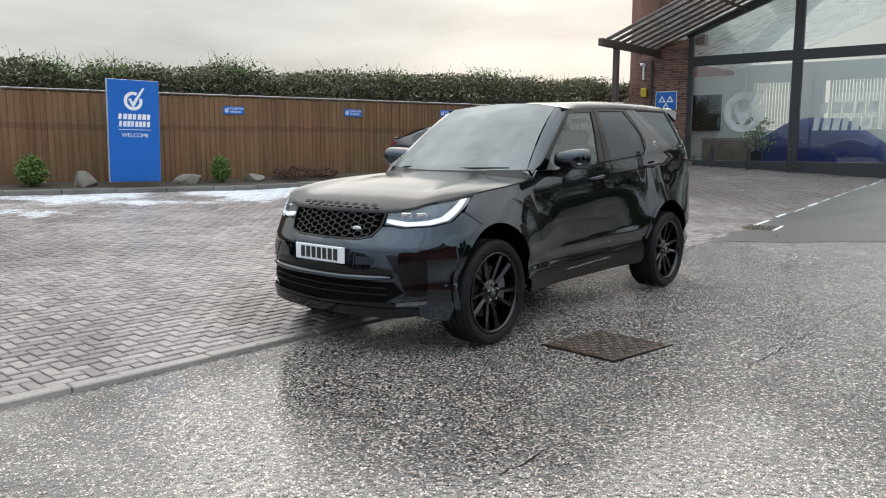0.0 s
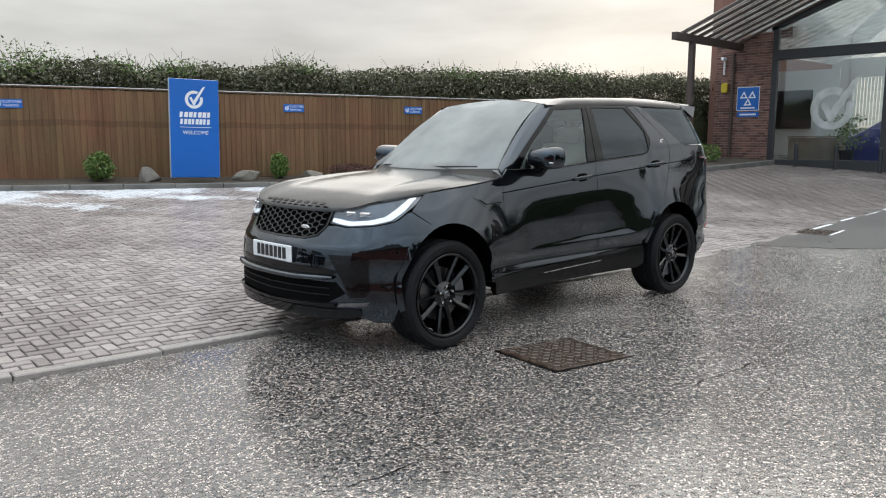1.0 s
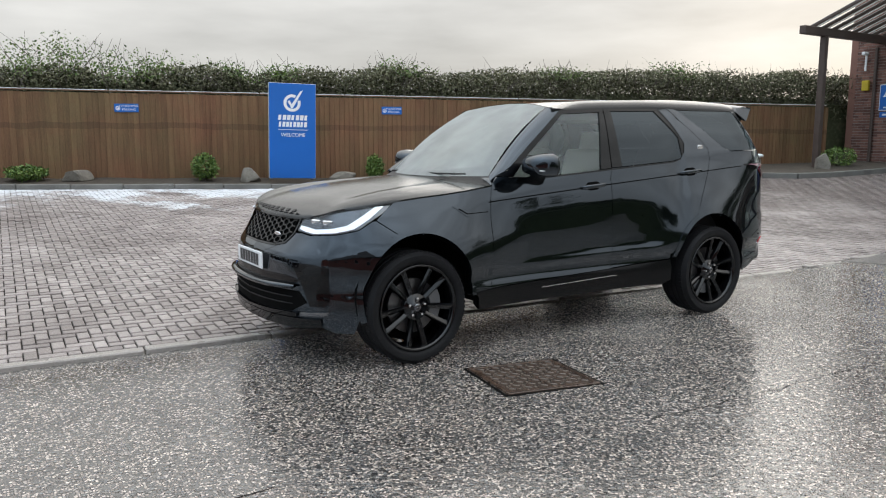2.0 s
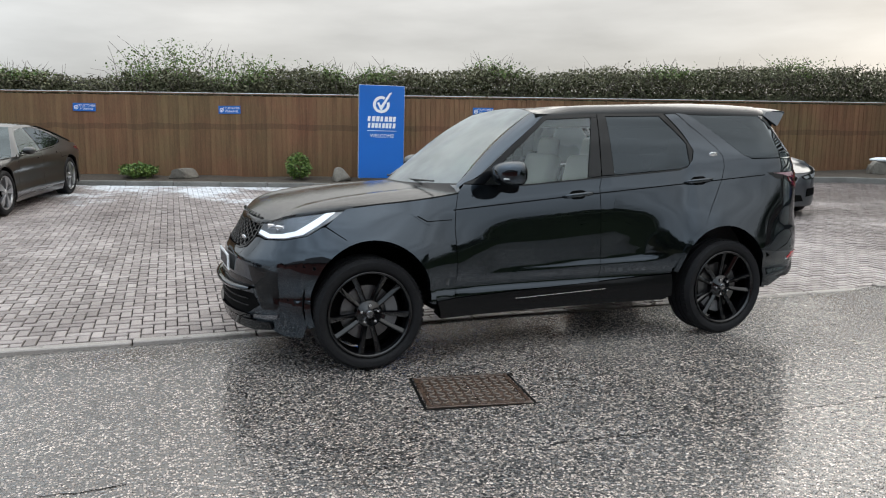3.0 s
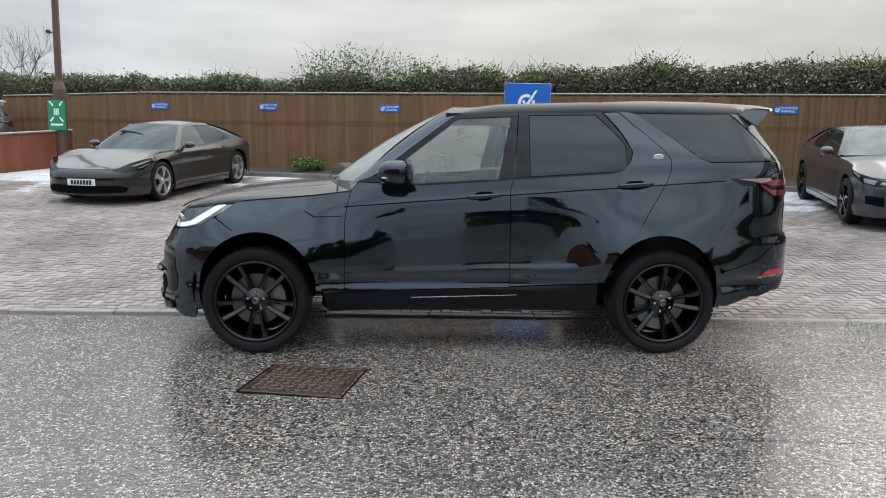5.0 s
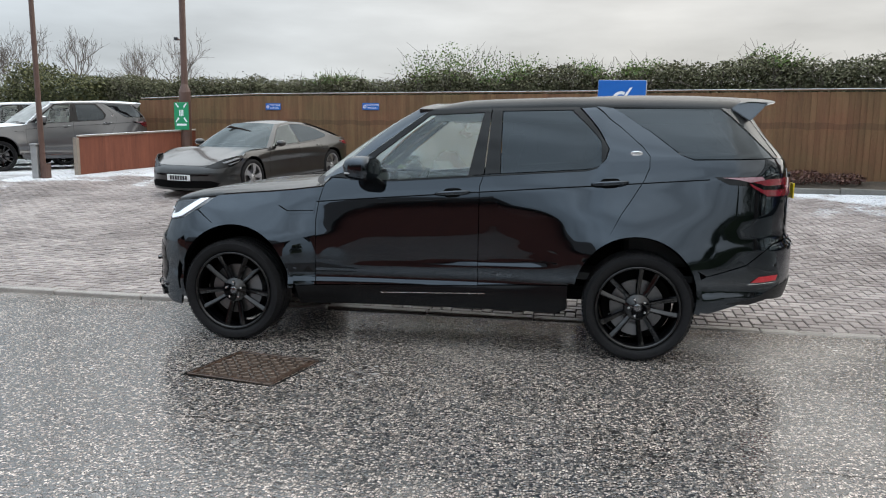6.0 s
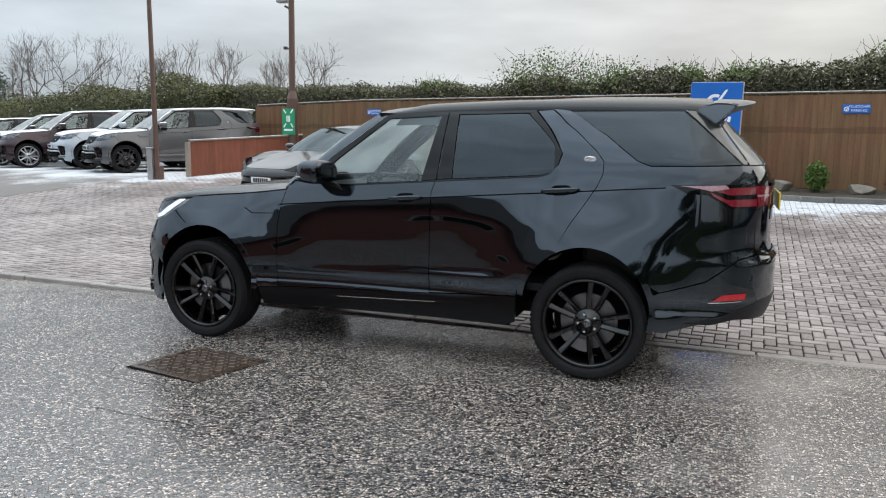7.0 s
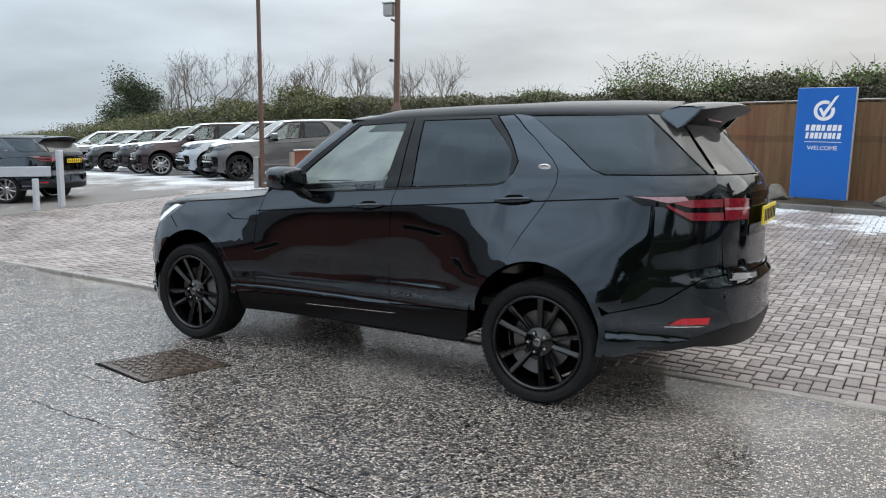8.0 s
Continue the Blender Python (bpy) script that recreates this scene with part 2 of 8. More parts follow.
def frost_nodes(tree, color_socket, p, low, high, reach=(0.0, 0.0), scale=0.45):
    """Lays wind-blown frost over a colour: patches by world position, heavier where the yard lies in the lee of the fence."""
    n = tree.nodes
    geo = n.new("ShaderNodeNewGeometry")
    sep = n.new("ShaderNodeSeparateXYZ")
    wire(tree, geo, "Position", sep, "Vector")
    big = n.new("ShaderNodeTexNoise")
    big.inputs["Scale"].default_value, big.inputs["Detail"].default_value, big.inputs["Roughness"].default_value = scale, 6, 0.6
    wire(tree, geo, "Position", big, "Vector")
    speck = n.new("ShaderNodeTexNoise")
    speck.inputs["Scale"].default_value, speck.inputs["Detail"].default_value = 22, 4
    wire(tree, geo, "Position", speck, "Vector")
    # distance from the yard's edge towards the fence, and towards the car park
    line = n.new("ShaderNodeVectorMath")
    line.operation = "DOT_PRODUCT"
    line.inputs[1].default_value = (0.24, 0.97, 0)
    wire(tree, geo, "Position", line, 0)
    ry = n.new("ShaderNodeMapRange")
    ry.inputs["From Min"].default_value, ry.inputs["From Max"].default_value = reach
    ry.inputs["To Min"].default_value, ry.inputs["To Max"].default_value = -0.5, 0.14
    wire(tree, line, "Value", ry, "Value")
    rx = n.new("ShaderNodeMapRange")
    rx.inputs["From Min"].default_value, rx.inputs["From Max"].default_value = -6.0, -12.0
    rx.inputs["To Min"].default_value, rx.inputs["To Max"].default_value = 0.0, 0.30
    wire(tree, sep, "X", rx, "Value")
    east = n.new("ShaderNodeMapRange")
    east.inputs["From Min"].default_value, east.inputs["From Max"].default_value = 8.0, 13.0
    east.inputs["To Min"].default_value, east.inputs["To Max"].default_value = 0.0, -0.5
    wire(tree, sep, "X", east, "Value")
    total = None
    for node, socket in ((big, "Fac"), (ry, "Result"), (rx, "Result"), (east, "Result")):
        if total is None:
            total = node.outputs[socket]
            continue
        add = n.new("ShaderNodeMath")
        tree.links.new(total, add.inputs[0])
        wire(tree, node, socket, add, 1)
        total = add.outputs[0]
    grain = n.new("ShaderNodeMath")
    grain.operation = "MULTIPLY_ADD"
    grain.inputs[1].default_value = 0.30
    wire(tree, speck, "Fac", grain, 0)
    tree.links.new(total, grain.inputs[2])
    mask = n.new("ShaderNodeMapRange")
    mask.inputs["From Min"].default_value, mask.inputs["From Max"].default_value = low, high
    mask.inputs["To Max"].default_value = 0.76
    wire(tree, grain, "Value", mask, "Value")
    mix = n.new("ShaderNodeMix")
    mix.data_type = "RGBA"
    mix.inputs["B"].default_value = (0.74, 0.77, 0.81, 1)
    wire(tree, mask, "Result", mix, "Factor")
    tree.links.new(color_socket, mix.inputs["A"])
    wire(tree, mix, "Result", p, "Base Color")
    old = p.inputs["Roughness"].links[0].from_socket if p.inputs["Roughness"].links else None
    rough = n.new("ShaderNodeMix")
    rough.inputs["A"].default_value, rough.inputs["B"].default_value = p.inputs["Roughness"].default_value, 0.85
    wire(tree, mask, "Result", rough, "Factor")
    if old:
        tree.links.new(old, rough.inputs["A"])
    wire(tree, rough, "Result", p, "Roughness")


def asphalt_material():
    """Worn wet surface dressing: flat-topped chippings in a dark binder, plucked pits, and tan patches where the stone is rubbed smooth."""
    m = bpy.data.materials.new("wet_asphalt")
    m.use_nodes = True
    tree = m.node_tree
    n = tree.nodes
    p = n["Principled BSDF"]
    geo = n.new("ShaderNodeNewGeometry")

    def voronoi(scale, feature="F1"):
        v = n.new("ShaderNodeTexVoronoi")
        v.voronoi_dimensions, v.feature = "2D", feature
        v.inputs["Scale"].default_value = scale
        wire(tree, geo, "Position", v, "Vector")
        return v

    def noise_at(scale, detail):
        t = n.new("ShaderNodeTexNoise")
        t.inputs["Scale"].default_value, t.inputs["Detail"].default_value = scale, detail
        wire(tree, geo, "Position", t, "Vector")
        return t

    def span(node, socket, lo, hi, a, b, soft=False):
        r = n.new("ShaderNodeMapRange")
        r.interpolation_type = "SMOOTHSTEP" if soft else "LINEAR"
        r.inputs["From Min"].default_value, r.inputs["From Max"].default_value = lo, hi
        r.inputs["To Min"].default_value, r.inputs["To Max"].default_value = a, b
        wire(tree, node, socket, r, "Value")
        return r

    def calc(op, a, b):
        q = n.new("ShaderNodeMath")
        q.operation = op
        for k, v in enumerate((a, b)):
            if isinstance(v, float):
                q.inputs[k].default_value = v
            else:
                tree.links.new(v.outputs[0], q.inputs[k])
        return q
    chips, edges = voronoi(73), voronoi(73, "DISTANCE_TO_EDGE")
    pits = voronoi(21)
    rubbed = span(noise_at(0.55, 5), "Fac", 0.50, 0.70, 0.0, 1.0, True)
    damp, stain, film = noise_at(0.8, 6), noise_at(4, 5), noise_at(26, 3)
    hue = n.new("ShaderNodeSeparateColor")
    wire(tree, chips, "Color", hue, "Color")
    stone = span(edges, "Distance", 0.05, 0.20, 0.0, 1.0, True)
    keep = span(hue, "Green", 0.20, 0.26, 0.0, 1.0)
    top = calc("MULTIPLY", stone, keep)
    pit = span(pits, "Distance", 0.13, 0.26, 0.0, 1.0, True)
    # stone tones, the palest also standing in for wet glints
    ramp = n.new("ShaderNodeValToRGB")
    ramp.color_ramp.elements[0].color, ramp.color_ramp.elements[1].color = (0.052, 0.044, 0.038, 1), (0.86, 0.74, 0.65, 1)
    ramp.color_ramp.elements[0].position = 0.10
    e = ramp.color_ramp.elements.new(0.60)
    e.color = (0.335, 0.280, 0.240, 1)
    wire(tree, hue, "Red", ramp, "Fac")
    # binder between the stones, then the tan rubbed patches, then pits
    body = n.new("ShaderNodeMix")
    body.data_type = "RGBA"
    body.inputs["A"].default_value = (0.008, 0.008, 0.008, 1)
    wire(tree, ramp, "Color", body, "B")
    wire(tree, top, "Value", body, "Factor")
    worn = n.new("ShaderNodeMix")
    worn.data_type = "RGBA"
    worn.inputs["B"].default_value = (0.36, 0.322, 0.285, 1)
    wire(tree, body, "Result", worn, "A")
    wire(tree, calc("MULTIPLY", rubbed, 0.42), "Value", worn, "Factor")
    dark = n.new("ShaderNodeVectorMath")
    dark.operation = "SCALE"
    wire(tree, worn, "Result", dark, 0)
    shade = calc("MULTIPLY", span(pit, "Result", 0, 1, 0.25, 1.0), span(stain, "Fac", 0.3, 0.7, 0.72, 1.15))
    wire(tree, shade, "Value", dark, "Scale")
    wire(tree, dark, "Vector", p, "Base Color")
    rough = calc("ADD", span(damp, "Fac", 0.35, 0.65, 0.20, 0.09), span(film, "Fac", 0.3, 0.7, -0.05, 0.10))
    wire(tree, rough, "Value", p, "Roughness")
    p.inputs["Specular IOR Level"].default_value, p.inputs["IOR"].default_value = 1.0, 2.2
    # relief: stones stand proud where not rubbed flat; pits go deep everywhere
    lift = calc("MULTIPLY", calc("MULTIPLY", top, span(hue, "Blue", 0, 1, 0.45, 1.0)), span(rubbed, "Result", 0, 1, 1.0, 0.62))
    height = calc("ADD", calc("ADD", lift, calc("MULTIPLY", pit, 0.8)), calc("MULTIPLY", film, 0.35))
    b = n.new("ShaderNodeBump")
    b.inputs["Strength"].default_value, b.inputs["Distance"].default_value = 1.0, 0.0062
    wire(tree, height, "Value", b, "Height")
    wire(tree, b, "Normal", p, "Normal")
    return m


def paver_material(name, random_socket):
    m = material(name, (0.185, 0.156, 0.147), 0.34, second=(0.385, 0.338, 0.322), scale=1.1, fine=70, bump=0.0016, bump_scale=260,
                 object_space=False, rough_var=0.12, island=0.30 if random_socket == "island" else 0.0, objrand=0.30 if random_socket == "object" else 0.0)
    p = m.node_tree.nodes["Principled BSDF"]
    tree, n = m.node_tree, m.node_tree.nodes
    # damp patches by world position, and a general darkening towards the showroom
    geo = n.new("ShaderNodeNewGeometry")
    sep = n.new("ShaderNodeSeparateXYZ")
    wire(tree, geo, "Position", sep, "Vector")
    pool = n.new("ShaderNodeTexNoise")
    pool.inputs["Scale"].default_value, pool.inputs["Detail"].default_value = 0.5, 5
    wire(tree, geo, "Position", pool, "Vector")
    east = n.new("ShaderNodeMapRange")
    east.inputs["From Min"].default_value, east.inputs["From Max"].default_value = 5.5, 11.0
    east.inputs["To Max"].default_value = 0.32
    wire(tree, sep, "X", east, "Value")
    both = n.new("ShaderNodeMath")
    wire(tree, pool, "Fac", both, 0)
    wire(tree, east, "Result", both, 1)
    wet = n.new("ShaderNodeMapRange")
    wet.inputs["From Min"].default_value, wet.inputs["From Max"].default_value = 0.50, 0.74
    wire(tree, both, "Value", wet, "Value")
    soak = n.new("ShaderNodeMix")
    soak.data_type, soak.blend_type = "RGBA", "MULTIPLY"
    soak.inputs["B"].default_value = (0.46, 0.43, 0.42, 1)
    wire(tree, wet, "Result", soak, "Factor")
    tree.links.new(p.inputs["Base Color"].links[0].from_socket, soak.inputs["A"])
    wire(tree, soak, "Result", p, "Base Color")
    frost_nodes(m.node_tree, p.inputs["Base Color"].links[0].from_socket, p, 0.67, 0.77, (3.0, 9.5), 0.85)
    return m


M["asphalt"] = asphalt_material()
M["asphalt_smooth"] = material("smooth_tarmac", (0.062, 0.058, 0.056), 0.32, spec=0.8, second=(0.11, 0.103, 0.098), scale=0.8, fine=90, bump=0.002, bump_scale=180, object_space=False)
M["paver"] = paver_material("block_paver", "object")
M["pavers"] = paver_material("block_pavers", "island")
M["joint"] = material("joint_sand", (0.020, 0.018, 0.016), 0.9, spec=0.1, second=(0.040, 0.035, 0.031), scale=3, object_space=False)
M["kerb"] = material("concrete_kerb", (0.085, 0.082, 0.075), 0.7, second=(0.20, 0.195, 0.18), scale=2.2, fine=50, bump=0.002, bump_scale=120, object_space=False)
frost_nodes(M["kerb"].node_tree, M["kerb"].node_tree.nodes["Principled BSDF"].inputs["Base Color"].links[0].from_socket,
            M["kerb"].node_tree.nodes["Principled BSDF"], 0.92, 1.08, (7.0, 10.0))
M["soil"] = material("damp_soil", (0.035, 0.027, 0.020), 0.95, second=(0.075, 0.06, 0.045), scale=2.5, fine=40, bump=0.02, bump_scale=25, object_space=False)
M["carpark"] = material("frosted_tarmac", (0.13, 0.12, 0.115), 0.7, second=(0.20, 0.19, 0.18), scale=1.1, fine=40, bump=0.004, bump_scale=90, object_space=False)
frost_nodes(M["carpark"].node_tree, M["carpark"].node_tree.nodes["Principled BSDF"].inputs["Base Color"].links[0].from_socket,
            M["carpark"].node_tree.nodes["Principled BSDF"], 0.58, 0.86, (3.0, 9.0), 0.9)
M["timber"] = material("brown_fence_board", (0.125, 0.064, 0.034), 0.75, second=(0.225, 0.132, 0.076), scale=2.2, fine=35, bump=0.003, bump_scale=90,
                       stretch=(6, 6, 0.5), object_space=False, objrand=0.16)
M["timber_all"] = material("brown_fence_boards", (0.128, 0.070, 0.041), 0.75, second=(0.235, 0.145, 0.088), scale=2.2, fine=35, bump=0.003, bump_scale=90,
                           stretch=(6, 6, 0.5), object_space=False, island=0.55)


def darken_band(m, height, half, depth):
    """Darkens the boards in a wavy band about a given height."""
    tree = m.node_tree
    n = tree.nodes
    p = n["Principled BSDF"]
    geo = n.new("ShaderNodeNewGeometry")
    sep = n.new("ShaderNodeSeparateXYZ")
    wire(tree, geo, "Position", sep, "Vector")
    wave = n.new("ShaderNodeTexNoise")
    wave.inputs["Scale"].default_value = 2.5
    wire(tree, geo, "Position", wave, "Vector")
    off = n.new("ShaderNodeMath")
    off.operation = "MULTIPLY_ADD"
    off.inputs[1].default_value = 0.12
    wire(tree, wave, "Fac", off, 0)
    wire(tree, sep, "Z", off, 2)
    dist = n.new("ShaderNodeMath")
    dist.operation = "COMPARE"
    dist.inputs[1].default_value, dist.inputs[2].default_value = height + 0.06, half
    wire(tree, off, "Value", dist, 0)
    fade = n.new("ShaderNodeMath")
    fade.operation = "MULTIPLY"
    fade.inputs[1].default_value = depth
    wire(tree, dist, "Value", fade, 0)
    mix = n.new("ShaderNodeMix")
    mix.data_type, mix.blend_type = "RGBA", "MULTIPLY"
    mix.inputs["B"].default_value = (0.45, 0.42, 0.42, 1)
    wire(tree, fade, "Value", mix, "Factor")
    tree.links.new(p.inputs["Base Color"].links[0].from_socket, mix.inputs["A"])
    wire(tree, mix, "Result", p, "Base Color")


darken_band(M["timber"], 1.72, 0.06, 0.45)


def mottle(m, scale, warm, green):
    """Broad patches of redder stain and green algae over a timber."""
    tree = m.node_tree
    n = tree.nodes
    p = n["Principled BSDF"]
    geo = n.new("ShaderNodeNewGeometry")
    patch = n.new("ShaderNodeTexNoise")
    patch.inputs["Scale"].default_value, patch.inputs["Detail"].default_value, patch.inputs["Roughness"].default_value = scale, 6, 0.65
    wire(tree, geo, "Position", patch, "Vector")
    ramp = n.new("ShaderNodeValToRGB")
    ramp.color_ramp.elements[0].position, ramp.color_ramp.elements[1].position = 0.34, 0.66
    ramp.color_ramp.elements[0].color, ramp.color_ramp.elements[1].color = (*warm, 1), (*green, 1)
    wire(tree, patch, "Fac", ramp, "Fac")
    mix = n.new("ShaderNodeMix")
    mix.data_type, mix.blend_type = "RGBA", "MULTIPLY"
    mix.inputs["Factor"].default_value = 1.0
    tree.links.new(p.inputs["Base Color"].links[0].from_socket, mix.inputs["A"])
    wire(tree, ramp, "Color", mix, "B")
    wire(tree, mix, "Result", p, "Base Color")


mottle(M["timber"], 0.7, (1.08, 0.88, 0.78), (0.84, 0.97, 0.76))
M["timber_rail"] = material("weathered_rail", (0.16, 0.12, 0.09), 0.8, second=(0.32, 0.28, 0.24), scale=3, fine=40, object_space=False)
M["frost"] = material("frost_crust", (0.70, 0.73, 0.77), 0.85, second=(0.80, 0.82, 0.85), scale=8, bump=0.004, bump_scale=60)
M["brick_mortar"] = material("mortar", (0.26, 0.235, 0.215), 0.9, second=(0.34, 0.31, 0.28), scale=9)
M["brick"] = material("red_brick", (0.105, 0.050, 0.040), 0.85, second=(0.23, 0.118, 0.092), scale=3, fine=70, bump=0.002, bump_scale=150, object_space=False, island=0.55)
M["sign_blue"] = material("blue_sign_face", (0.004, 0.112, 0.45), 0.35, second=(0.006, 0.126, 0.49), scale=1.5, coat=0.2, rough_var=0.05)
M["sign_edge"] = material("pale_sign_edge", (0.50, 0.54, 0.60), 0.45, 0.3, second=(0.42, 0.46, 0.52), scale=4)
M["sign_white"] = material("white_lettering", (0.78, 0.80, 0.82), 0.5)
M["sign_green"] = material("green_sign_face", (0.01, 0.24, 0.10), 0.4, second=(0.012, 0.27, 0.115), scale=5)
M["yellow"] = material("yellow_cover", (0.55, 0.42, 0.02), 0.45, second=(0.48, 0.36, 0.03), scale=12)
M["dark_frame"] = material("dark_grey_frame", (0.030, 0.032, 0.035), 0.4, 0.2, second=(0.042, 0.043, 0.046), scale=3)
M["dark_timber"] = material("dark_stained_timber", (0.050, 0.034, 0.028), 0.5, second=(0.085, 0.060, 0.050), scale=3, fine=40, stretch=(1, 1, 1))
M["pole_brown"] = material("brown_painted_pole", (0.085, 0.045, 0.035), 0.5, second=(0.12, 0.07, 0.055), scale=6)
M["pole_grey"] = material("galvanised_steel", (0.30, 0.30, 0.30), 0.5, 0.6, second=(0.40, 0.40, 0.40), scale=9)
M["facade_glass"] = glass_material("shopfront_glass", (0.92, 0.95, 0.94), 1.70)
M["canopy_glass"] = glass_material("canopy_glass", (0.80, 0.83, 0.83), 1.5, 0.05, 0.35)
M["window_vinyl"] = glass_material("frosted_white_vinyl", (0.9, 0.9, 0.9), 1.3, 0.3, 0.62)
M["blind_cloth"] = glass_material("white_blind_cloth", (0.9, 0.9, 0.88), 1.05, 0.4, 0.75)
M["floor_tile"] = material("grey_floor_tile", (0.16, 0.155, 0.15), 0.3, second=(0.20, 0.195, 0.19), scale=1.5)
M["rock"] = material("grey_boulder", (0.12, 0.108, 0.090), 0.85, second=(0.26, 0.235, 0.20), scale=5, fine=40, bump=0.01, bump_scale=18)
M["leaf_dark"] = material("hedge_leaf", (0.060, 0.066, 0.034), 0.75, spec=0.25, second=(0.175, 0.172, 0.105), scale=1.2, fine=12, island=0.9, object_space=False)
M["leaf_green"] = material("shrub_leaf", (0.050, 0.105, 0.016), 0.55, second=(0.135, 0.205, 0.040), scale=2, fine=14, island=0.8, object_space=False)
M["leaf_red"] = material("russet_shrub_leaf", (0.055, 0.018, 0.014), 0.6, second=(0.115, 0.05, 0.035), scale=2, fine=14, island=0.8, object_space=False)
M["leaf_evergreen"] = material("evergreen_leaf", (0.020, 0.034, 0.013), 0.55, second=(0.055, 0.080, 0.032), scale=1.2, fine=12, island=0.9, object_space=False)
M["twig"] = material("bare_twig", (0.06, 0.05, 0.042), 0.8, second=(0.14, 0.118, 0.10), scale=2, object_space=False)
M["iron"] = material("rusty_iron", (0.022, 0.014, 0.010), 0.26, 0.0, spec=0.7, second=(0.085, 0.052, 0.036), scale=7, fine=60, bump=0.001, bump_scale=200)
M["iron_tread"] = material("worn_wet_iron", (0.07, 0.058, 0.050), 0.20, 0.5, second=(0.16, 0.13, 0.11), scale=20, fine=90)
M["render_wall"] = material("plain_wall", (0.34, 0.32, 0.30), 0.9, second=(0.42, 0.40, 0.37), scale=0.6)
M["white_wall"] = material("white_interior_wall", (0.72, 0.72, 0.70), 0.8, second=(0.66, 0.66, 0.65), scale=0.5)
M["cloth_blue"] = material("blue_car_cover", (0.004, 0.010, 0.085), 0.7, second=(0.007, 0.020, 0.15), scale=3, fine=20, bump=0.01, bump_scale=9)


# ---- tools ----
def part(name, bm, mat, parent=None, label="", smooth_shade=False):
    """Links a bmesh as one mesh object, under a thing or a part where one is given."""
    me = bpy.data.meshes.new(name)
    bm.to_mesh(me)
    bm.free()
    me.materials.append(M[mat] if isinstance(mat, str) else mat)
    if smooth_shade:
        me.shade_smooth()
    ob = new(name, me)
    if parent is not None:
        ob.parent = parent
    return tagged(ob, label)


def shared(name, me, parent, m=None):
    ob = new(name, me)
    ob.parent = parent
    if m is not None:
        ob.matrix_basis = m
    return ob


def thing(name, label, category, m=None, group="", kind=""):
    ob = new(name)
    ob.empty_display_size = 0.1
    if m is not None:
        ob.matrix_world = m
    return tagged(ob, label, category, group, kind)


def add_box(bm, size, at=(0, 0, 0), bevel=0.0, turn=None, segments=1):
    r = bmesh.ops.create_cube(bm, size=1.0)
    vs = r["verts"]
    bmesh.ops.scale(bm, vec=size, verts=vs)
    if bevel:
        edges = list({e for v in vs for e in v.link_edges})
        b = bmesh.ops.bevel(bm, geom=edges, offset=bevel, segments=segments, profile=0.5, affect="EDGES")
        vs = list({v for f in b["faces"] for v in f.verts} | {v for v in vs if v.is_valid})
    if turn is not None:
        bmesh.ops.transform(bm, matrix=turn.to_4x4(), verts=vs)
    bmesh.ops.translate(bm, vec=at, verts=vs)
    return vs


def box(size, at=(0, 0, 0), bevel=0.0, turn=None, segments=1):
    bm = bmesh.new()
    add_box(bm, size, at, bevel, turn, segments)
    return bm


def add_tube(bm, a, b, r0, r1=None, sides=8, caps=True):
    a, b = Vector(a), Vector(b)
    axis = b - a
    q = axis.to_track_quat("Z", "Y").to_matrix()
    rings = []
    for c, r in ((a, r0), (b, r0 if r1 is None else r1)):
        rings.append([bm.verts.new(c + q @ Vector((r * math.cos(t), r * math.sin(t), 0))) for t in [2 * math.pi * k / sides for k in range(sides)]])
    for k in range(sides):
        bm.faces.new((rings[0][k], rings[0][(k + 1) % sides], rings[1][(k + 1) % sides], rings[1][k]))
    if caps:
        bm.faces.new(rings[0][::-1])
        bm.faces.new(rings[1])


def tube(a, b, r0, r1=None, sides=8):
    bm = bmesh.new()
    add_tube(bm, a, b, r0, r1, sides)
    return bm


def lathe(profile, sides=48, axis="Y"):
    """Turns a profile of (radius, offset) about an axis."""
    bm = bmesh.new()
    rings = []
    for k in range(sides):
        t = 2 * math.pi * k / sides
        ring = []
        for r, o in profile:
            c, s = r * math.cos(t), r * math.sin(t)
            ring.append(bm.verts.new((c, o, s) if axis == "Y" else (c, s, o)))
        rings.append(ring)
    for k in range(sides):
        a, b = rings[k], rings[(k + 1) % sides]
        for i in range(len(profile) - 1):
            bm.faces.new((a[i], a[i + 1], b[i + 1], b[i]))
    bmesh.ops.recalc_face_normals(bm, faces=bm.faces)
    return bm


def slab(points, thick, at=0.0, axis="Z"):
    """A flat outline given thickness; axis: the way it is thick."""
    bm = bmesh.new()
    lift = {"Z": lambda a, b, h: (a, b, h), "Y": lambda a, b, h: (a, h, b), "X": lambda a, b, h: (h, a, b)}[axis]
    low = [bm.verts.new(lift(a, b, at)) for a, b in points]
    top = [bm.verts.new(lift(a, b, at + thick)) for a, b in points]
    bm.faces.new(low[::-1])
    bm.faces.new(top)
    for k in range(len(points)):
        j = (k + 1) % len(points)
        bm.faces.new((low[k], low[j], top[j], top[k]))
    bmesh.ops.recalc_face_normals(bm, faces=bm.faces)
    return bm


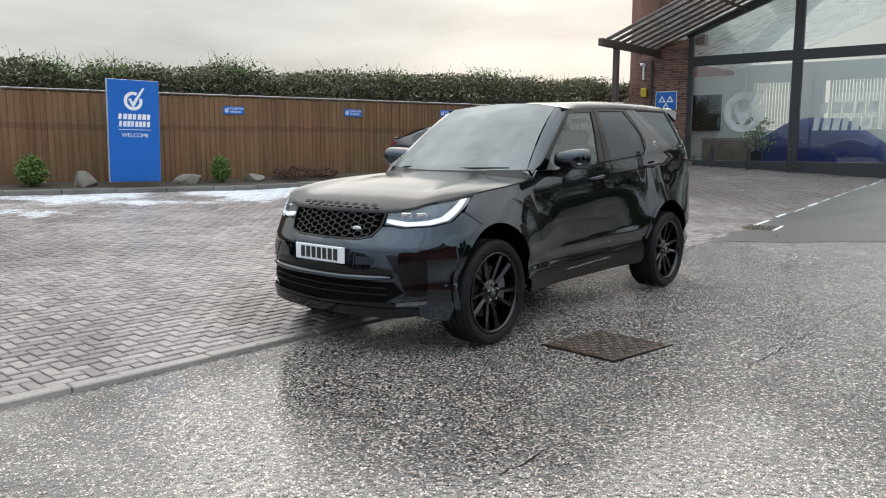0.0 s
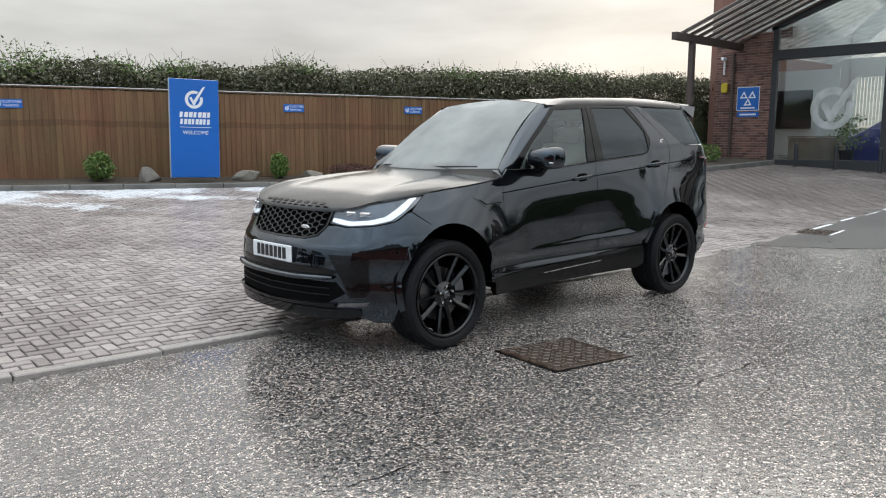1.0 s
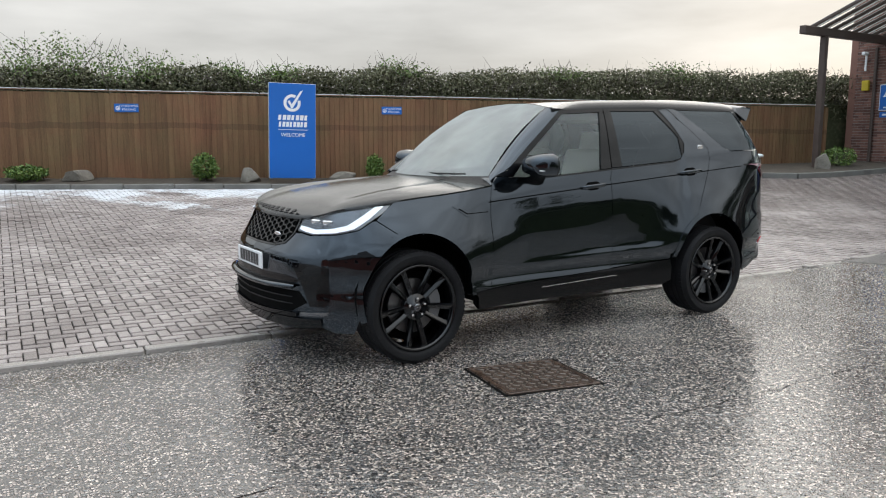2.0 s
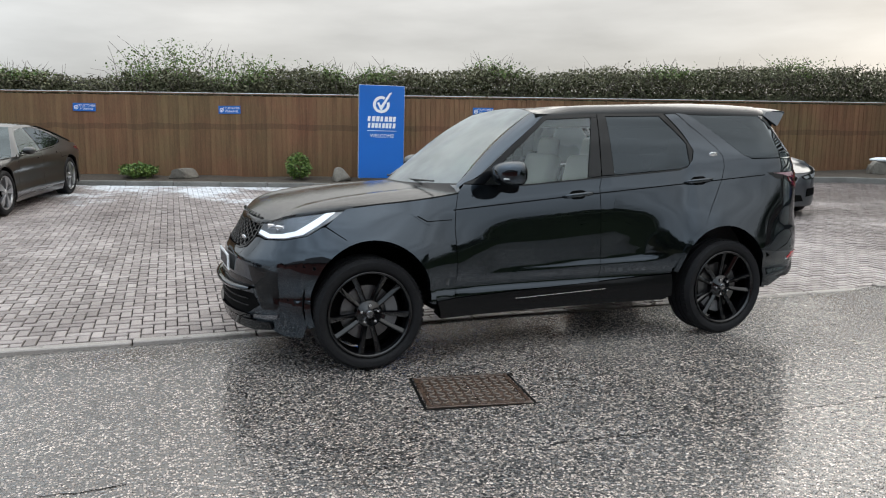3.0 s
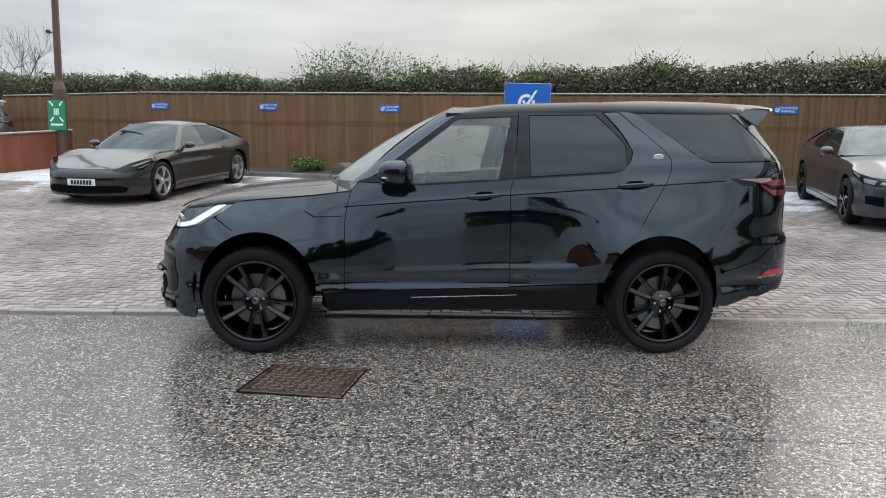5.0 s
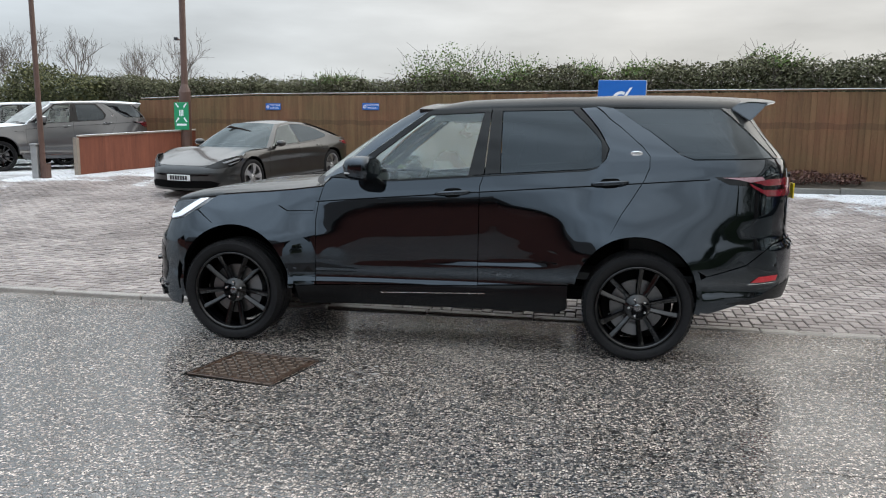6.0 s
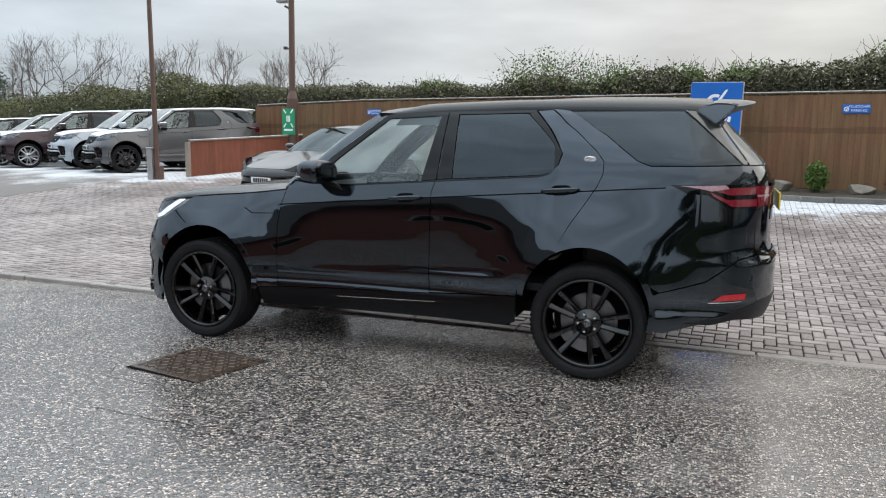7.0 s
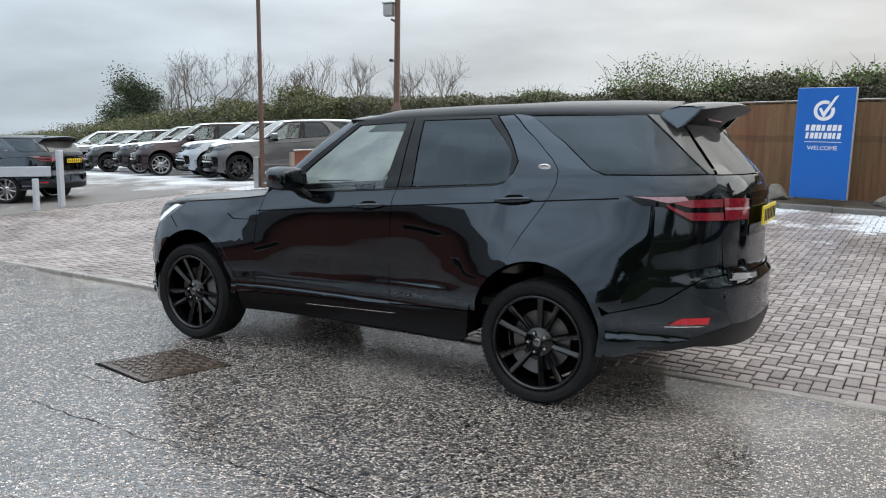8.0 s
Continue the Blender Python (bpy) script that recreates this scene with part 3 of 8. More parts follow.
def text_part(name, body, size, mat, parent, m, depth=0.002, spacing=1.0):
    """Lettering in the built-in font as a thin mesh."""
    cu = bpy.data.curves.new(name, "FONT")
    cu.body, cu.size, cu.extrude, cu.align_x, cu.align_y, cu.space_character = body, size, depth, "CENTER", "CENTER", spacing
    tmp = new(name + "_outline", cu)
    me = bpy.data.meshes.new_from_object(tmp.evaluated_get(bpy.context.evaluated_depsgraph_get()))
    bpy.data.objects.remove(tmp)
    me.materials.clear()
    me.materials.append(M[mat])
    me.name = name
    ob = new(name, me)
    ob.parent = parent
    ob.matrix_basis = m
    return ob


def mesh_part(name, verts, faces, mat, parent=None, label="", smooth_shade=False):
    me = bpy.data.meshes.new(name)
    me.from_pydata(verts, [], faces)
    me.materials.append(M[mat])
    if smooth_shade:
        me.shade_smooth()
    ob = new(name, me)
    if parent is not None:
        ob.parent = parent
    return tagged(ob, label)


# ---- lie of the land ----
FENCE_A, FENCE_K = 11.85, -0.27
ALONG = Vector((1, FENCE_K, 0)).normalized()
FENCE_TURN = math.degrees(math.atan(FENCE_K))


def paving_edge(x):
    return 0.21 - 0.045 * min(x, 4.8)


def fence_y(x):
    return FENCE_A + FENCE_K * x


def land(x, y):
    """Height of the trafficked surface."""
    e = paving_edge(x)
    z = 0.047 * (y - e) if y > e else 0.03 * max(0.0, min(5.0, -1.0 - y))
    # the car park beyond the low fence lies level
    cap = 14 - 3.7 * smooth(-9.0, -11.0, x)
    if y > cap:
        z = 0.047 * (cap - e)
    if x > 4:
        z += 0.037 * (min(x, 24) - 4)
    if x < -4:
        z -= 0.012 * max(0, -14 - max(x, -40)) * smooth(0, 8, y)
    return z


# ---- car bodies: a skin wrapped round a plan outline, cut into panels ----
def curve_through(pts, count):
    """Catmull-Rom curve through points, sampled evenly by length."""
    pts = [np.array(p, float) for p in pts]
    ext = [2 * pts[0] - pts[1]] + pts + [2 * pts[-1] - pts[-2]]
    out = []
    for k in range(1, len(ext) - 2):
        p0, p1, p2, p3 = ext[k - 1:k + 3]
        for t in np.linspace(0, 1, 24, endpoint=False):
            out.append(0.5 * (2 * p1 + (p2 - p0) * t + (2 * p0 - 5 * p1 + 4 * p2 - p3) * t * t + (3 * p1 - p0 - 3 * p2 + p3) * t ** 3))
    out.append(pts[-1])
    out = np.array(out)
    s = np.concatenate([[0], np.cumsum(np.linalg.norm(np.diff(out, axis=0), axis=1))])
    u = np.linspace(0, s[-1], count)
    return u, np.stack([np.interp(u, s, out[:, i]) for i in range(out.shape[1])], 1)


def spline(pts):
    """A smooth one-valued curve (monotone cubic) through (v, d) pairs."""
    v = np.array([p[0] for p in pts], float)
    d = np.array([p[1] for p in pts], float)
    h = np.diff(v)
    g = np.diff(d) / h
    m = np.zeros_like(d)
    m[0], m[-1] = g[0], g[-1]
    for k in range(1, len(d) - 1):
        m[k] = 0 if g[k - 1] * g[k] <= 0 else 2 * g[k - 1] * g[k] / (g[k - 1] + g[k])

    def f(x):
        x = min(max(x, v[0]), v[-1])
        k = min(max(int(np.searchsorted(v, x)) - 1, 0), len(h) - 1)
        t = (x - v[k]) / h[k]
        return ((2 * t ** 3 - 3 * t * t + 1) * d[k] + (t ** 3 - 2 * t * t + t) * h[k] * m[k]
                + (-2 * t ** 3 + 3 * t * t) * d[k + 1] + (t ** 3 - t * t) * h[k] * m[k + 1])
    return f


class Shell:
    """A car's skin. Outline: half plan from the nose (y 0) along one side to the tail. The side, front and rear profiles give how far the
    skin lies inside that outline at each height."""

    def __init__(self, outline, side, front, rear, rise=0.0, flat=0.83, bulge_top=(0.85, 1.12), scallop=None):
        self.u, c = curve_through(outline, 400)
        self.c = c
        t = np.gradient(c, axis=0)
        t /= np.linalg.norm(t, axis=1)[:, None]
        self.n = np.stack([-t[:, 1], t[:, 0]], 1)
        self.side, self.front, self.rear = spline(side), spline(front), spline(rear)
        self.rise, self.flat, self.bulge_top = rise, flat, bulge_top
        self.length = self.u[-1]
        self.scallop = scallop

    def at(self, s, z, off=0.0):
        cx, cy = np.interp(s, self.u, self.c[:, 0]), np.interp(s, self.u, self.c[:, 1])
        nx, ny = np.interp(s, self.u, self.n[:, 0]), np.interp(s, self.u, self.n[:, 1])
        w = smooth(0.75, 1.05, z) * (1 - smooth(1.4, 1.72, z))
        d = self.side(z - self.rise * cx * w) * ny * ny
        d += (self.front(z) if nx < 0 else self.rear(z)) * nx * nx
        d += max(0.0, cy - self.flat) * smooth(*self.bulge_top, z) * ny * ny
        if self.scallop is not None:
            d += self.scallop(cx, z) * ny * ny
        d -= off
        return Vector((cx - nx * d, cy - ny * d, z))

    def normal(self, s, z, off=0.0):
        e = 0.006
        du = self.at(min(s + e, self.length), z, off) - self.at(max(s - e, 0), z, off)
        dz = self.at(s, z + e, off) - self.at(s, z - e, off)
        return dz.cross(du).normalized()

    def find(self, axis, value, z):
        """s at which the skin reaches this x (or y) at height z."""
        lo, hi = 0.0, self.length
        if axis == 1:
            hi = self.length / 2
        if axis == 2:
            lo, axis = self.length / 2, 3
        for _ in range(32):
            mid = (lo + hi) / 2
            p = self.at(mid, z)
            past = p.x > value if axis == 0 else (p.y > value if axis == 1 else p.y < value)
            lo, hi = (lo, mid) if past else (mid, hi)
        return (lo + hi) / 2

    def to_skin(self, pts):
        """Outline points: (x, z), or ('f', y, z) on the front, or ('r', y, z) on the rear."""
        out = []
        for p in pts:
            if p[0] == "f":
                out.append((self.find(1, p[1], p[2]) if p[1] > 0 else 0.0, p[2]))
            elif p[0] == "r":
                out.append((self.find(2, p[1], p[2]) if p[1] > 0 else self.length, p[2]))
            else:
                out.append((self.find(0, p[0], p[1]), p[1]))
        return out


def inset(poly, gap):
    n = len(poly)
    area = sum(poly[i][0] * poly[(i + 1) % n][1] - poly[(i + 1) % n][0] * poly[i][1] for i in range(n))
    sgn = 1 if area > 0 else -1
    out = []
    for i in range(n):
        a, b, c = Vector(poly[i - 1]), Vector(poly[i]), Vector(poly[(i + 1) % n])
        e1, e2 = (b - a).normalized(), (c - b).normalized()
        n1, n2 = Vector((-e1.y, e1.x)) * sgn, Vector((-e2.y, e2.x)) * sgn
        m = n1 + n2
        k = m.dot(n1)
        m = m * (gap / k) if k > 0.35 else n1 * gap
        out.append((b.x + m.x, b.y + m.y))
    return out


def rounded(pts, r=0.02, steps=4):
    """Rounds the corners of a flat outline."""
    out = []
    n = len(pts)
    for i in range(n):
        a, b, c = Vector(pts[i - 1]), Vector(pts[i]), Vector(pts[(i + 1) % n])
        ka, kc = min(r, (a - b).length * 0.45), min(r, (c - b).length * 0.45)
        p, q = b + (a - b).normalized() * ka, b + (c - b).normalized() * kc
        for k in range(steps + 1):
            t = k / steps
            v = p * (1 - t) ** 2 + b * 2 * t * (1 - t) + q * t * t
            out.append((v.x, v.y))
    return out


def skin_mesh(shell, name, poly, off=0.0, gap=0.0025, depth=0.018, grid=0.05, whole=False, corner=0.0):
    """Mesh of one panel on the near (y < 0) side; whole: mirrored across the middle into one piece."""
    skin = inset(shell.to_skin(poly), gap) if gap else shell.to_skin(poly)
    if corner:
        skin = rounded(skin, corner)
    if whole:
        skin = [(max(0.0, s) if s < shell.length / 2 else min(shell.length, s), z) for s, z in skin]
    bm = bmesh.new()
    bm.faces.new([bm.verts.new((s, z, 0)) for s, z in skin]).normal_update()
    bmesh.ops.triangulate(bm, faces=bm.faces[:])
    s0, s1 = min(p[0] for p in skin), max(p[0] for p in skin)
    z0, z1 = min(p[1] for p in skin), max(p[1] for p in skin)
    for axis, lo, hi in ((0, s0, s1), (1, z0, z1)):
        steps = max(1, int((hi - lo) / grid))
        for k in range(1, steps):
            co, no = [0, 0, 0], [0, 0, 0]
            co[axis], no[axis] = lo + (hi - lo) * k / steps, 1
            bmesh.ops.bisect_plane(bm, geom=bm.verts[:] + bm.edges[:] + bm.faces[:], plane_co=co, plane_no=no, dist=1e-5)
    bmesh.ops.remove_doubles(bm, verts=bm.verts[:], dist=1e-5)
    normals = {}
    for v in bm.verts:
        s, z = v.co.x, v.co.y
        normals[v] = shell.normal(s, z, off)
        v.co = shell.at(s, z, off)
    verts = [v.co.copy() for v in bm.verts]
    nors = [normals[v] for v in bm.verts]
    bm.verts.index_update()
    faces = []
    for f in bm.faces:
        idx = [v.index for v in f.verts]
        fn = (verts[idx[1]] - verts[idx[0]]).cross(verts[idx[2]] - verts[idx[0]])
        faces.append(idx if fn.dot(nors[idx[0]]) >= 0 else idx[::-1])
    rim = [e for e in bm.edges if len(e.link_faces) == 1]
    mid = shell.length / 2
    if depth:
        again = {}
        for e in rim:
            if whole and all(abs(v.co.y) < 1e-4 for v in e.verts):
                continue
            q = []
            for v in e.verts:
                if v.index not in again:
                    again[v.index] = (len(verts), len(verts) + 1)
                    verts += [verts[v.index].copy(), verts[v.index] - nors[v.index] * depth]
                    nors += [Vector((0, 0, 0)), Vector((0, 0, 0))]
                q.append(again[v.index])
            faces.append([q[0][0], q[1][0], q[1][1], q[0][1]])
    bm.free()
    # to the near side (y < 0)
    flip = [Vector((v.x, -v.y, v.z)) for v in verts]
    fn = [Vector((n.x, -n.y, n.z)) for n in nors]
    ff = [f[::-1] for f in faces]
    if whole:
        k = len(verts)
        flip, fn, ff = flip + verts, fn + nors, ff + [[i + k for i in f] for f in faces]
    return make_mesh(name, flip, ff, fn)


def make_mesh(name, verts, faces, nors=None):
    me = bpy.data.meshes.new(name)
    me.from_pydata([tuple(v) for v in verts], [], faces)
    me.shade_smooth()
    if nors is not None:
        me.normals_split_custom_set_from_vertices([tuple(n) for n in nors])
    return me


def mirrored(me, name):
    verts = [(v.co.x, -v.co.y, v.co.z) for v in me.vertices]
    faces = [tuple(p.vertices)[::-1] for p in me.polygons]
    nors = [None] * len(verts)
    for loop, cn in zip(me.loops, me.corner_normals):
        nors[loop.vertex_index] = (cn.vector.x, -cn.vector.y, cn.vector.z)
    nors = [n or (0, 0, 0) for n in nors]
    return make_mesh(name, verts, faces, nors)


def skin_part(shell, name, poly, mat, parent, label="", both=True, **kw):
    """A panel, on both sides of the car or once across its middle."""
    me = skin_mesh(shell, name, poly, whole=not both, **kw)
    me.materials.append(M[mat] if isinstance(mat, str) else mat)
    first = new(name, me)
    first.parent = parent
    tagged(first, label)
    if both:
        other = mirrored(me, name)
        other.materials.append(M[mat] if isinstance(mat, str) else mat)
        ob = new(name, other)
        ob.parent = parent
        tagged(ob, label)
        return first, ob
    return first


def patch_mesh(name, rows, thick=0.0):
    """A smooth sheet through rows of points."""
    bm = bmesh.new()
    g = [[bm.verts.new(p) for p in row] for row in rows]
    for a, b in zip(g, g[1:]):
        for i in range(len(a) - 1):
            bm.faces.new((a[i], a[i + 1], b[i + 1], b[i]))
    bmesh.ops.recalc_face_normals(bm, faces=bm.faces)
    c = sum((f.calc_center_median() for f in bm.faces), Vector()) / len(bm.faces)
    up = sum(f.normal.dot(Vector((c.x * 0.2, 0, 1))) for f in bm.faces)
    if up < 0:
        bmesh.ops.reverse_faces(bm, faces=bm.faces)
    if thick:
        r = bmesh.ops.extrude_edge_only(bm, edges=[e for e in bm.edges if len(e.link_faces) == 1])
        bmesh.ops.translate(bm, vec=(0, 0, -thick), verts=[v for v in r["geom"] if isinstance(v, bmesh.types.BMVert)])
        for e in bm.edges:
            if len(e.link_faces) == 2 and e.calc_face_angle() > 0.9:
                e.smooth = False
    me = bpy.data.meshes.new(name)
    bm.to_mesh(me)
    bm.free()
    me.shade_smooth()
    if thick:
        me.set_sharp_from_angle(angle=0.9)
    return me


def patch_part(name, rows, mat, parent, label="", thick=0.0):
    me = patch_mesh(name, rows, thick)
    me.materials.append(M[mat] if isinstance(mat, str) else mat)
    ob = new(name, me)
    ob.parent = parent
    return tagged(ob, label)


# ---- ground ----
def build_ground():
    xs = [-900, -300, -120, -60, -40] + [-30 + 0.75 * k for k in range(81)] + [40, 60, 120, 300, 900]
    ys = [-900, -300, -120, -60, -30, -20, -14, -10] + [-8 + 0.5 * k for k in range(47)] + [20, 30, 60, 120, 300, 900]
    bm = bmesh.new()
    grid = [[bm.verts.new((x, y, land(x, y) - (0.05 if paving_edge(x) + 0.05 < y and -14 < x < 17.6 and y < fence_y(x) else 0.0)
                           - (0.02 if x < -10 and y > 2 else 0))) for y in ys] for x in xs]
    for i in range(len(xs) - 1):
        for j in range(len(ys) - 1):
            bm.faces.new((grid[i][j], grid[i + 1][j], grid[i + 1][j + 1], grid[i][j + 1]))
    g = part("ground", bm, "asphalt", smooth_shade=True)
    tagged(g, "wet grey asphalt with worn pale chippings", "ground", kind="structure")
    # frosted car park beyond the yard
    bm = bmesh.new()
    xs = [-70 + 2.0 * k for k in range(30)] + [-11.6, -11.0]
    ys = [2.2 + 1.0 * k for k in range(26)]
    grid = [[bm.verts.new((x, y, land(x, y) + 0.006)) for y in ys] for x in xs]
    for i in range(len(xs) - 1):
        for j in range(len(ys) - 1):
            bm.faces.new((grid[i][j], grid[i + 1][j], grid[i + 1][j + 1], grid[i][j + 1]))
    c = part("car_park_surface", bm, "carpark", smooth_shade=True)
    tagged(c, "frosted tarmac of the car park", "ground", kind="structure")


build_ground()
KERB_BACK = 1.35  # depth of the planting bed in front of the fence


def kerb_y(x):
    return fence_y(x) - KERB_BACK * 1.035


def build_kerb():
    kerb = thing("kerb", "frosted concrete kerb edging the planting bed", "kerb", kind="structure")
    x, k = -8.4, 0
    while x < 10.2:
        x2 = x + 0.9
        a, b = Vector((x, kerb_y(x), 0)), Vector((x2, kerb_y(x2), 0))
        mid = (a + b) / 2
        z = land(mid.x, mid.y)
        ob = part("kerb_stone", box(((b - a).length - 0.008, 0.13, 0.26), (0, 0, 0), 0.018, segments=2), "kerb", kerb)
        ob.matrix_world = pose(mid.x, mid.y, z - 0.035, 0, random.uniform(-0.3, 0.3), FENCE_TURN)
        x = x2
    # soil bed
    xs = [-8.6 + 0.4 * k for k in range(52)]
    bm = bmesh.new()
    rows = []
    for x in xs:
        row = []
        for f in (0.03, 0.25, 0.5, 0.75, 1.0, 1.3, 1.9, 2.6):
            y = kerb_y(x) + f * KERB_BACK
            z = land(x, y) + 0.052 + 0.035 * min(f, 1) + 0.03 * noise.noise((x * 1.7, y * 1.7, 0))
            row.append(bm.verts.new((x, y, z)))
        rows.append(row)
    for a, b in zip(rows, rows[1:]):
        for i in range(len(a) - 1):
            bm.faces.new((a[i], b[i], b[i + 1], a[i + 1]))
    bed = part("planting_bed", bm, "soil", smooth_shade=True)
    tagged(bed, "strip of dark damp soil under the fence", "soil", kind="structure")


build_kerb()


# ---- fence ----
FENCE_Z0, FENCE_Z1 = 0.62, 2.42


def build_fence():
    fence = thing("fence", "tall brown closeboard timber fence with a frosted capping", "fence", kind="structure")
    widths = (0.126, 0.132, 0.122)
    meshes = []
    for k, w in enumerate(widths):
        bm = box((w, 0.018, 1.0), (0, 0, 0.5), 0.004)
        me = bpy.data.meshes.new("board")
        bm.to_mesh(me)
        bm.free()
        me.materials.append(M["timber"])
        meshes.append(me)
    origin = Vector((-11.0, fence_y(-11.0), 0))
    d, k = 0.0, 0
    while d < 28.4:
        p = origin + ALONG * d
        drop = 0.10 * smooth(-7, -11, p.x)
        z1 = FENCE_Z1 + random.uniform(-0.004, 0.004) - drop
        ob = shared("board", meshes[k % 3], fence)
        tilt = random.uniform(-0.35, 0.35)
        ob.matrix_basis = pose(p.x, p.y, FENCE_Z0 - 0.03, random.uniform(-0.3, 0.3), tilt * 0.6, FENCE_TURN + 8.5 + random.uniform(-1.2, 1.2)) @ Matrix.Diagonal((1, 1, z1 - FENCE_Z0, 1))
        d += 0.1105
        k += 1
    # capping, rails behind, gravel board
    for x0, x1, z0, z1 in ((-11.0, -7.0, FENCE_Z1 - 0.10, FENCE_Z1), (-7.0, 16.4, FENCE_Z1, FENCE_Z1)):
        n = max(1, round((x1 - x0) / 2.88))
        for k in range(n):
            a, b = x0 + (x1 - x0) * k / n, x0 + (x1 - x0) * (k + 1) / n
            za, zb = z0 + (z1 - z0) * k / n, z0 + (z1 - z0) * (k + 1) / n
            A, B = Vector((a, fence_y(a), za)), Vector((b, fence_y(b), zb))
            m = Matrix.Translation((A + B) / 2) @ (B - A).to_track_quat("X", "Z").to_matrix().to_4x4()
            cap = part("capping_rail", box(((B - A).length - 0.004, 0.060, 0.026), (0, 0, 0.012), 0.005), "timber_all", fence, "brown weathered capping")
            cap.matrix_basis = m
            fr = part("frost_line", box(((B - A).length - 0.03, 0.052, 0.011), (0, -0.003, 0.029), 0.003), "frost", fence, "thin line of frost")
            fr.matrix_basis = m
            for h in (-0.35, -1.0, -1.6):
                r = part("rail", box(((B - A).length, 0.05, 0.08), (0, 0.045, h)), "timber_rail", fence)
                r.matrix_basis = m


build_fence()


def tick_ring(parent, r, at, mat="sign_white", y=-0.004, depth=0.003):
    """A plain ring with a tick through it."""
    bm = bmesh.new()
    steps = 40
    outer, inner = [], []
    for k in range(steps + 1):
        t = radians(62) + radians(318) * k / steps
        outer.append((at[0] + r * math.cos(t), at[1] + r * math.sin(t)))
        inner.append((at[0] + r * 0.66 * math.cos(t), at[1] + r * 0.66 * math.sin(t)))
    vo = [bm.verts.new((a, y, b)) for a, b in outer]
    vi = [bm.verts.new((a, y, b)) for a, b in inner]
    for k in range(steps):
        bm.faces.new((vo[k], vi[k], vi[k + 1], vo[k + 1]))
    ring = part("ring_mark", bm, mat, parent)
    tick = [(-0.52, 0.18), (-0.28, 0.30), (-0.05, -0.12), (0.95, 1.38), (1.28, 1.50), (0.06, -0.62), (-0.10, -0.62)]
    bm = bmesh.new()
    bm.faces.new([bm.verts.new((at[0] + a * r, y - 0.003, at[1] + b * r)) for a, b in tick])
    part("tick_mark", bm, mat, parent)


def bar(parent, name, x, z, w, h, y=-0.004, mat="sign_white"):
    return part(name, box((w, 0.003, h), (x, y, z), 0.0), mat, parent)


def word_bars(parent, x0, x1, z, h, count, y=-0.004, slant=0.12, mat="sign_white"):
    """A brand's word as a row of plain slanted blocks."""
    w = (x1 - x0) / count
    for k in range(count):
        a = x0 + w * k + w * 0.1
        b = a + w * (0.78 if k % 3 else 0.62)
        bm = slab([(a, z - h / 2), (b, z - h / 2), (b + slant * h, z + h / 2), (a + slant * h, z + h / 2)], 0.002, y - 0.001, "Y")
        part("letter_block", bm, mat, parent)


def build_welcome_sign():
    s = thing("welcome_sign", "tall blue welcome sign with a white tick emblem, on small feet", "sign", pose(2.085, 10.32, 0.625, 0, 1.0, -12.2))
    w, h = 0.975, 1.97
    part("panel", box((w, 0.10, h), (0, 0.06, h / 2 + 0.02), 0.006), "sign_edge", s, "pale metal casing")
    part("face", box((w - 0.012, 0.012, h - 0.012), (0, 0.006, h / 2 + 0.02), 0.003), "sign_blue", s, "bright blue printed face")
    for x in (-0.42, 0.42):
        part("foot", box((0.07, 0.16, 0.03), (x, 0.06, 0.012), 0.006), "steel", s)
    tick_ring(s, 0.178, (-0.01, 1.585))
    word_bars(s, -0.31, 0.32, 1.285, 0.105, 7)
    word_bars(s, -0.30, 0.30, 1.145, 0.105, 8)
    bar(s, "rule", 0.01, 1.035, 0.62, 0.010)
    text_part("lettering", "WELCOME", 0.105, "sign_white", s, pose(0.01, -0.004, 0.925, 90, 0, 0), 0.001)


build_welcome_sign()


def build_parking_signs():
    first = None
    for x, z in ((-6.60, 2.11), (-3.78, 2.11), (-0.84, 2.09), (4.60, 2.12), (7.48, 2.13), (10.20, 2.18)):
        m = pose(x, fence_y(x) - 0.030, z, 0, random.uniform(-0.8, 0.8), FENCE_TURN)
        if first is None:
            first = thing("parking_sign", "small blue customer parking sign screwed to the fence", "sign", m, "parking signs")
            part("plate", box((0.47, 0.006, 0.170), (0, 0, 0), 0.002), "sign_blue", first)
            tick_ring(first, 0.045, (-0.165, -0.005), y=-0.0055)
            text_part("lettering", "CUSTOMER", 0.064, "sign_white", first, pose(0.065, -0.005, 0.035, 90, 0, 0), 0.0008)
            text_part("lettering", "PARKING", 0.064, "sign_white", first, pose(0.045, -0.005, -0.035, 90, 0, 0), 0.0008)
        else:
            copy_thing(first, m)


build_parking_signs()


# ---- yard details ----
def build_tarmac():
    bm = bmesh.new()
    rows = []
    for y in [0.0 - 0.35 * k for k in range(12)] + [-5, -7, -10, -16, -30, -60]:
        x0 = 5.05 - 0.466 * y
        rows.append([bm.verts.new((x, y - 0.012, land(x, y) + 0.005)) for x in [x0 + d for d in (0, 0.6, 1.2, 2, 3, 4.5, 6, 8, 10, 13, 17, 22, 40, 80)]])
    for a, b in zip(rows, rows[1:]):
        for i in range(len(a) - 1):
            bm.faces.new((a[i], b[i], b[i + 1], a[i + 1]))
    t = part("tarmac_patch", bm, "asphalt_smooth", smooth_shade=True)
    tagged(t, "smooth newer grey tarmac in front of the showroom", "tarmac", kind="structure")


build_tarmac()


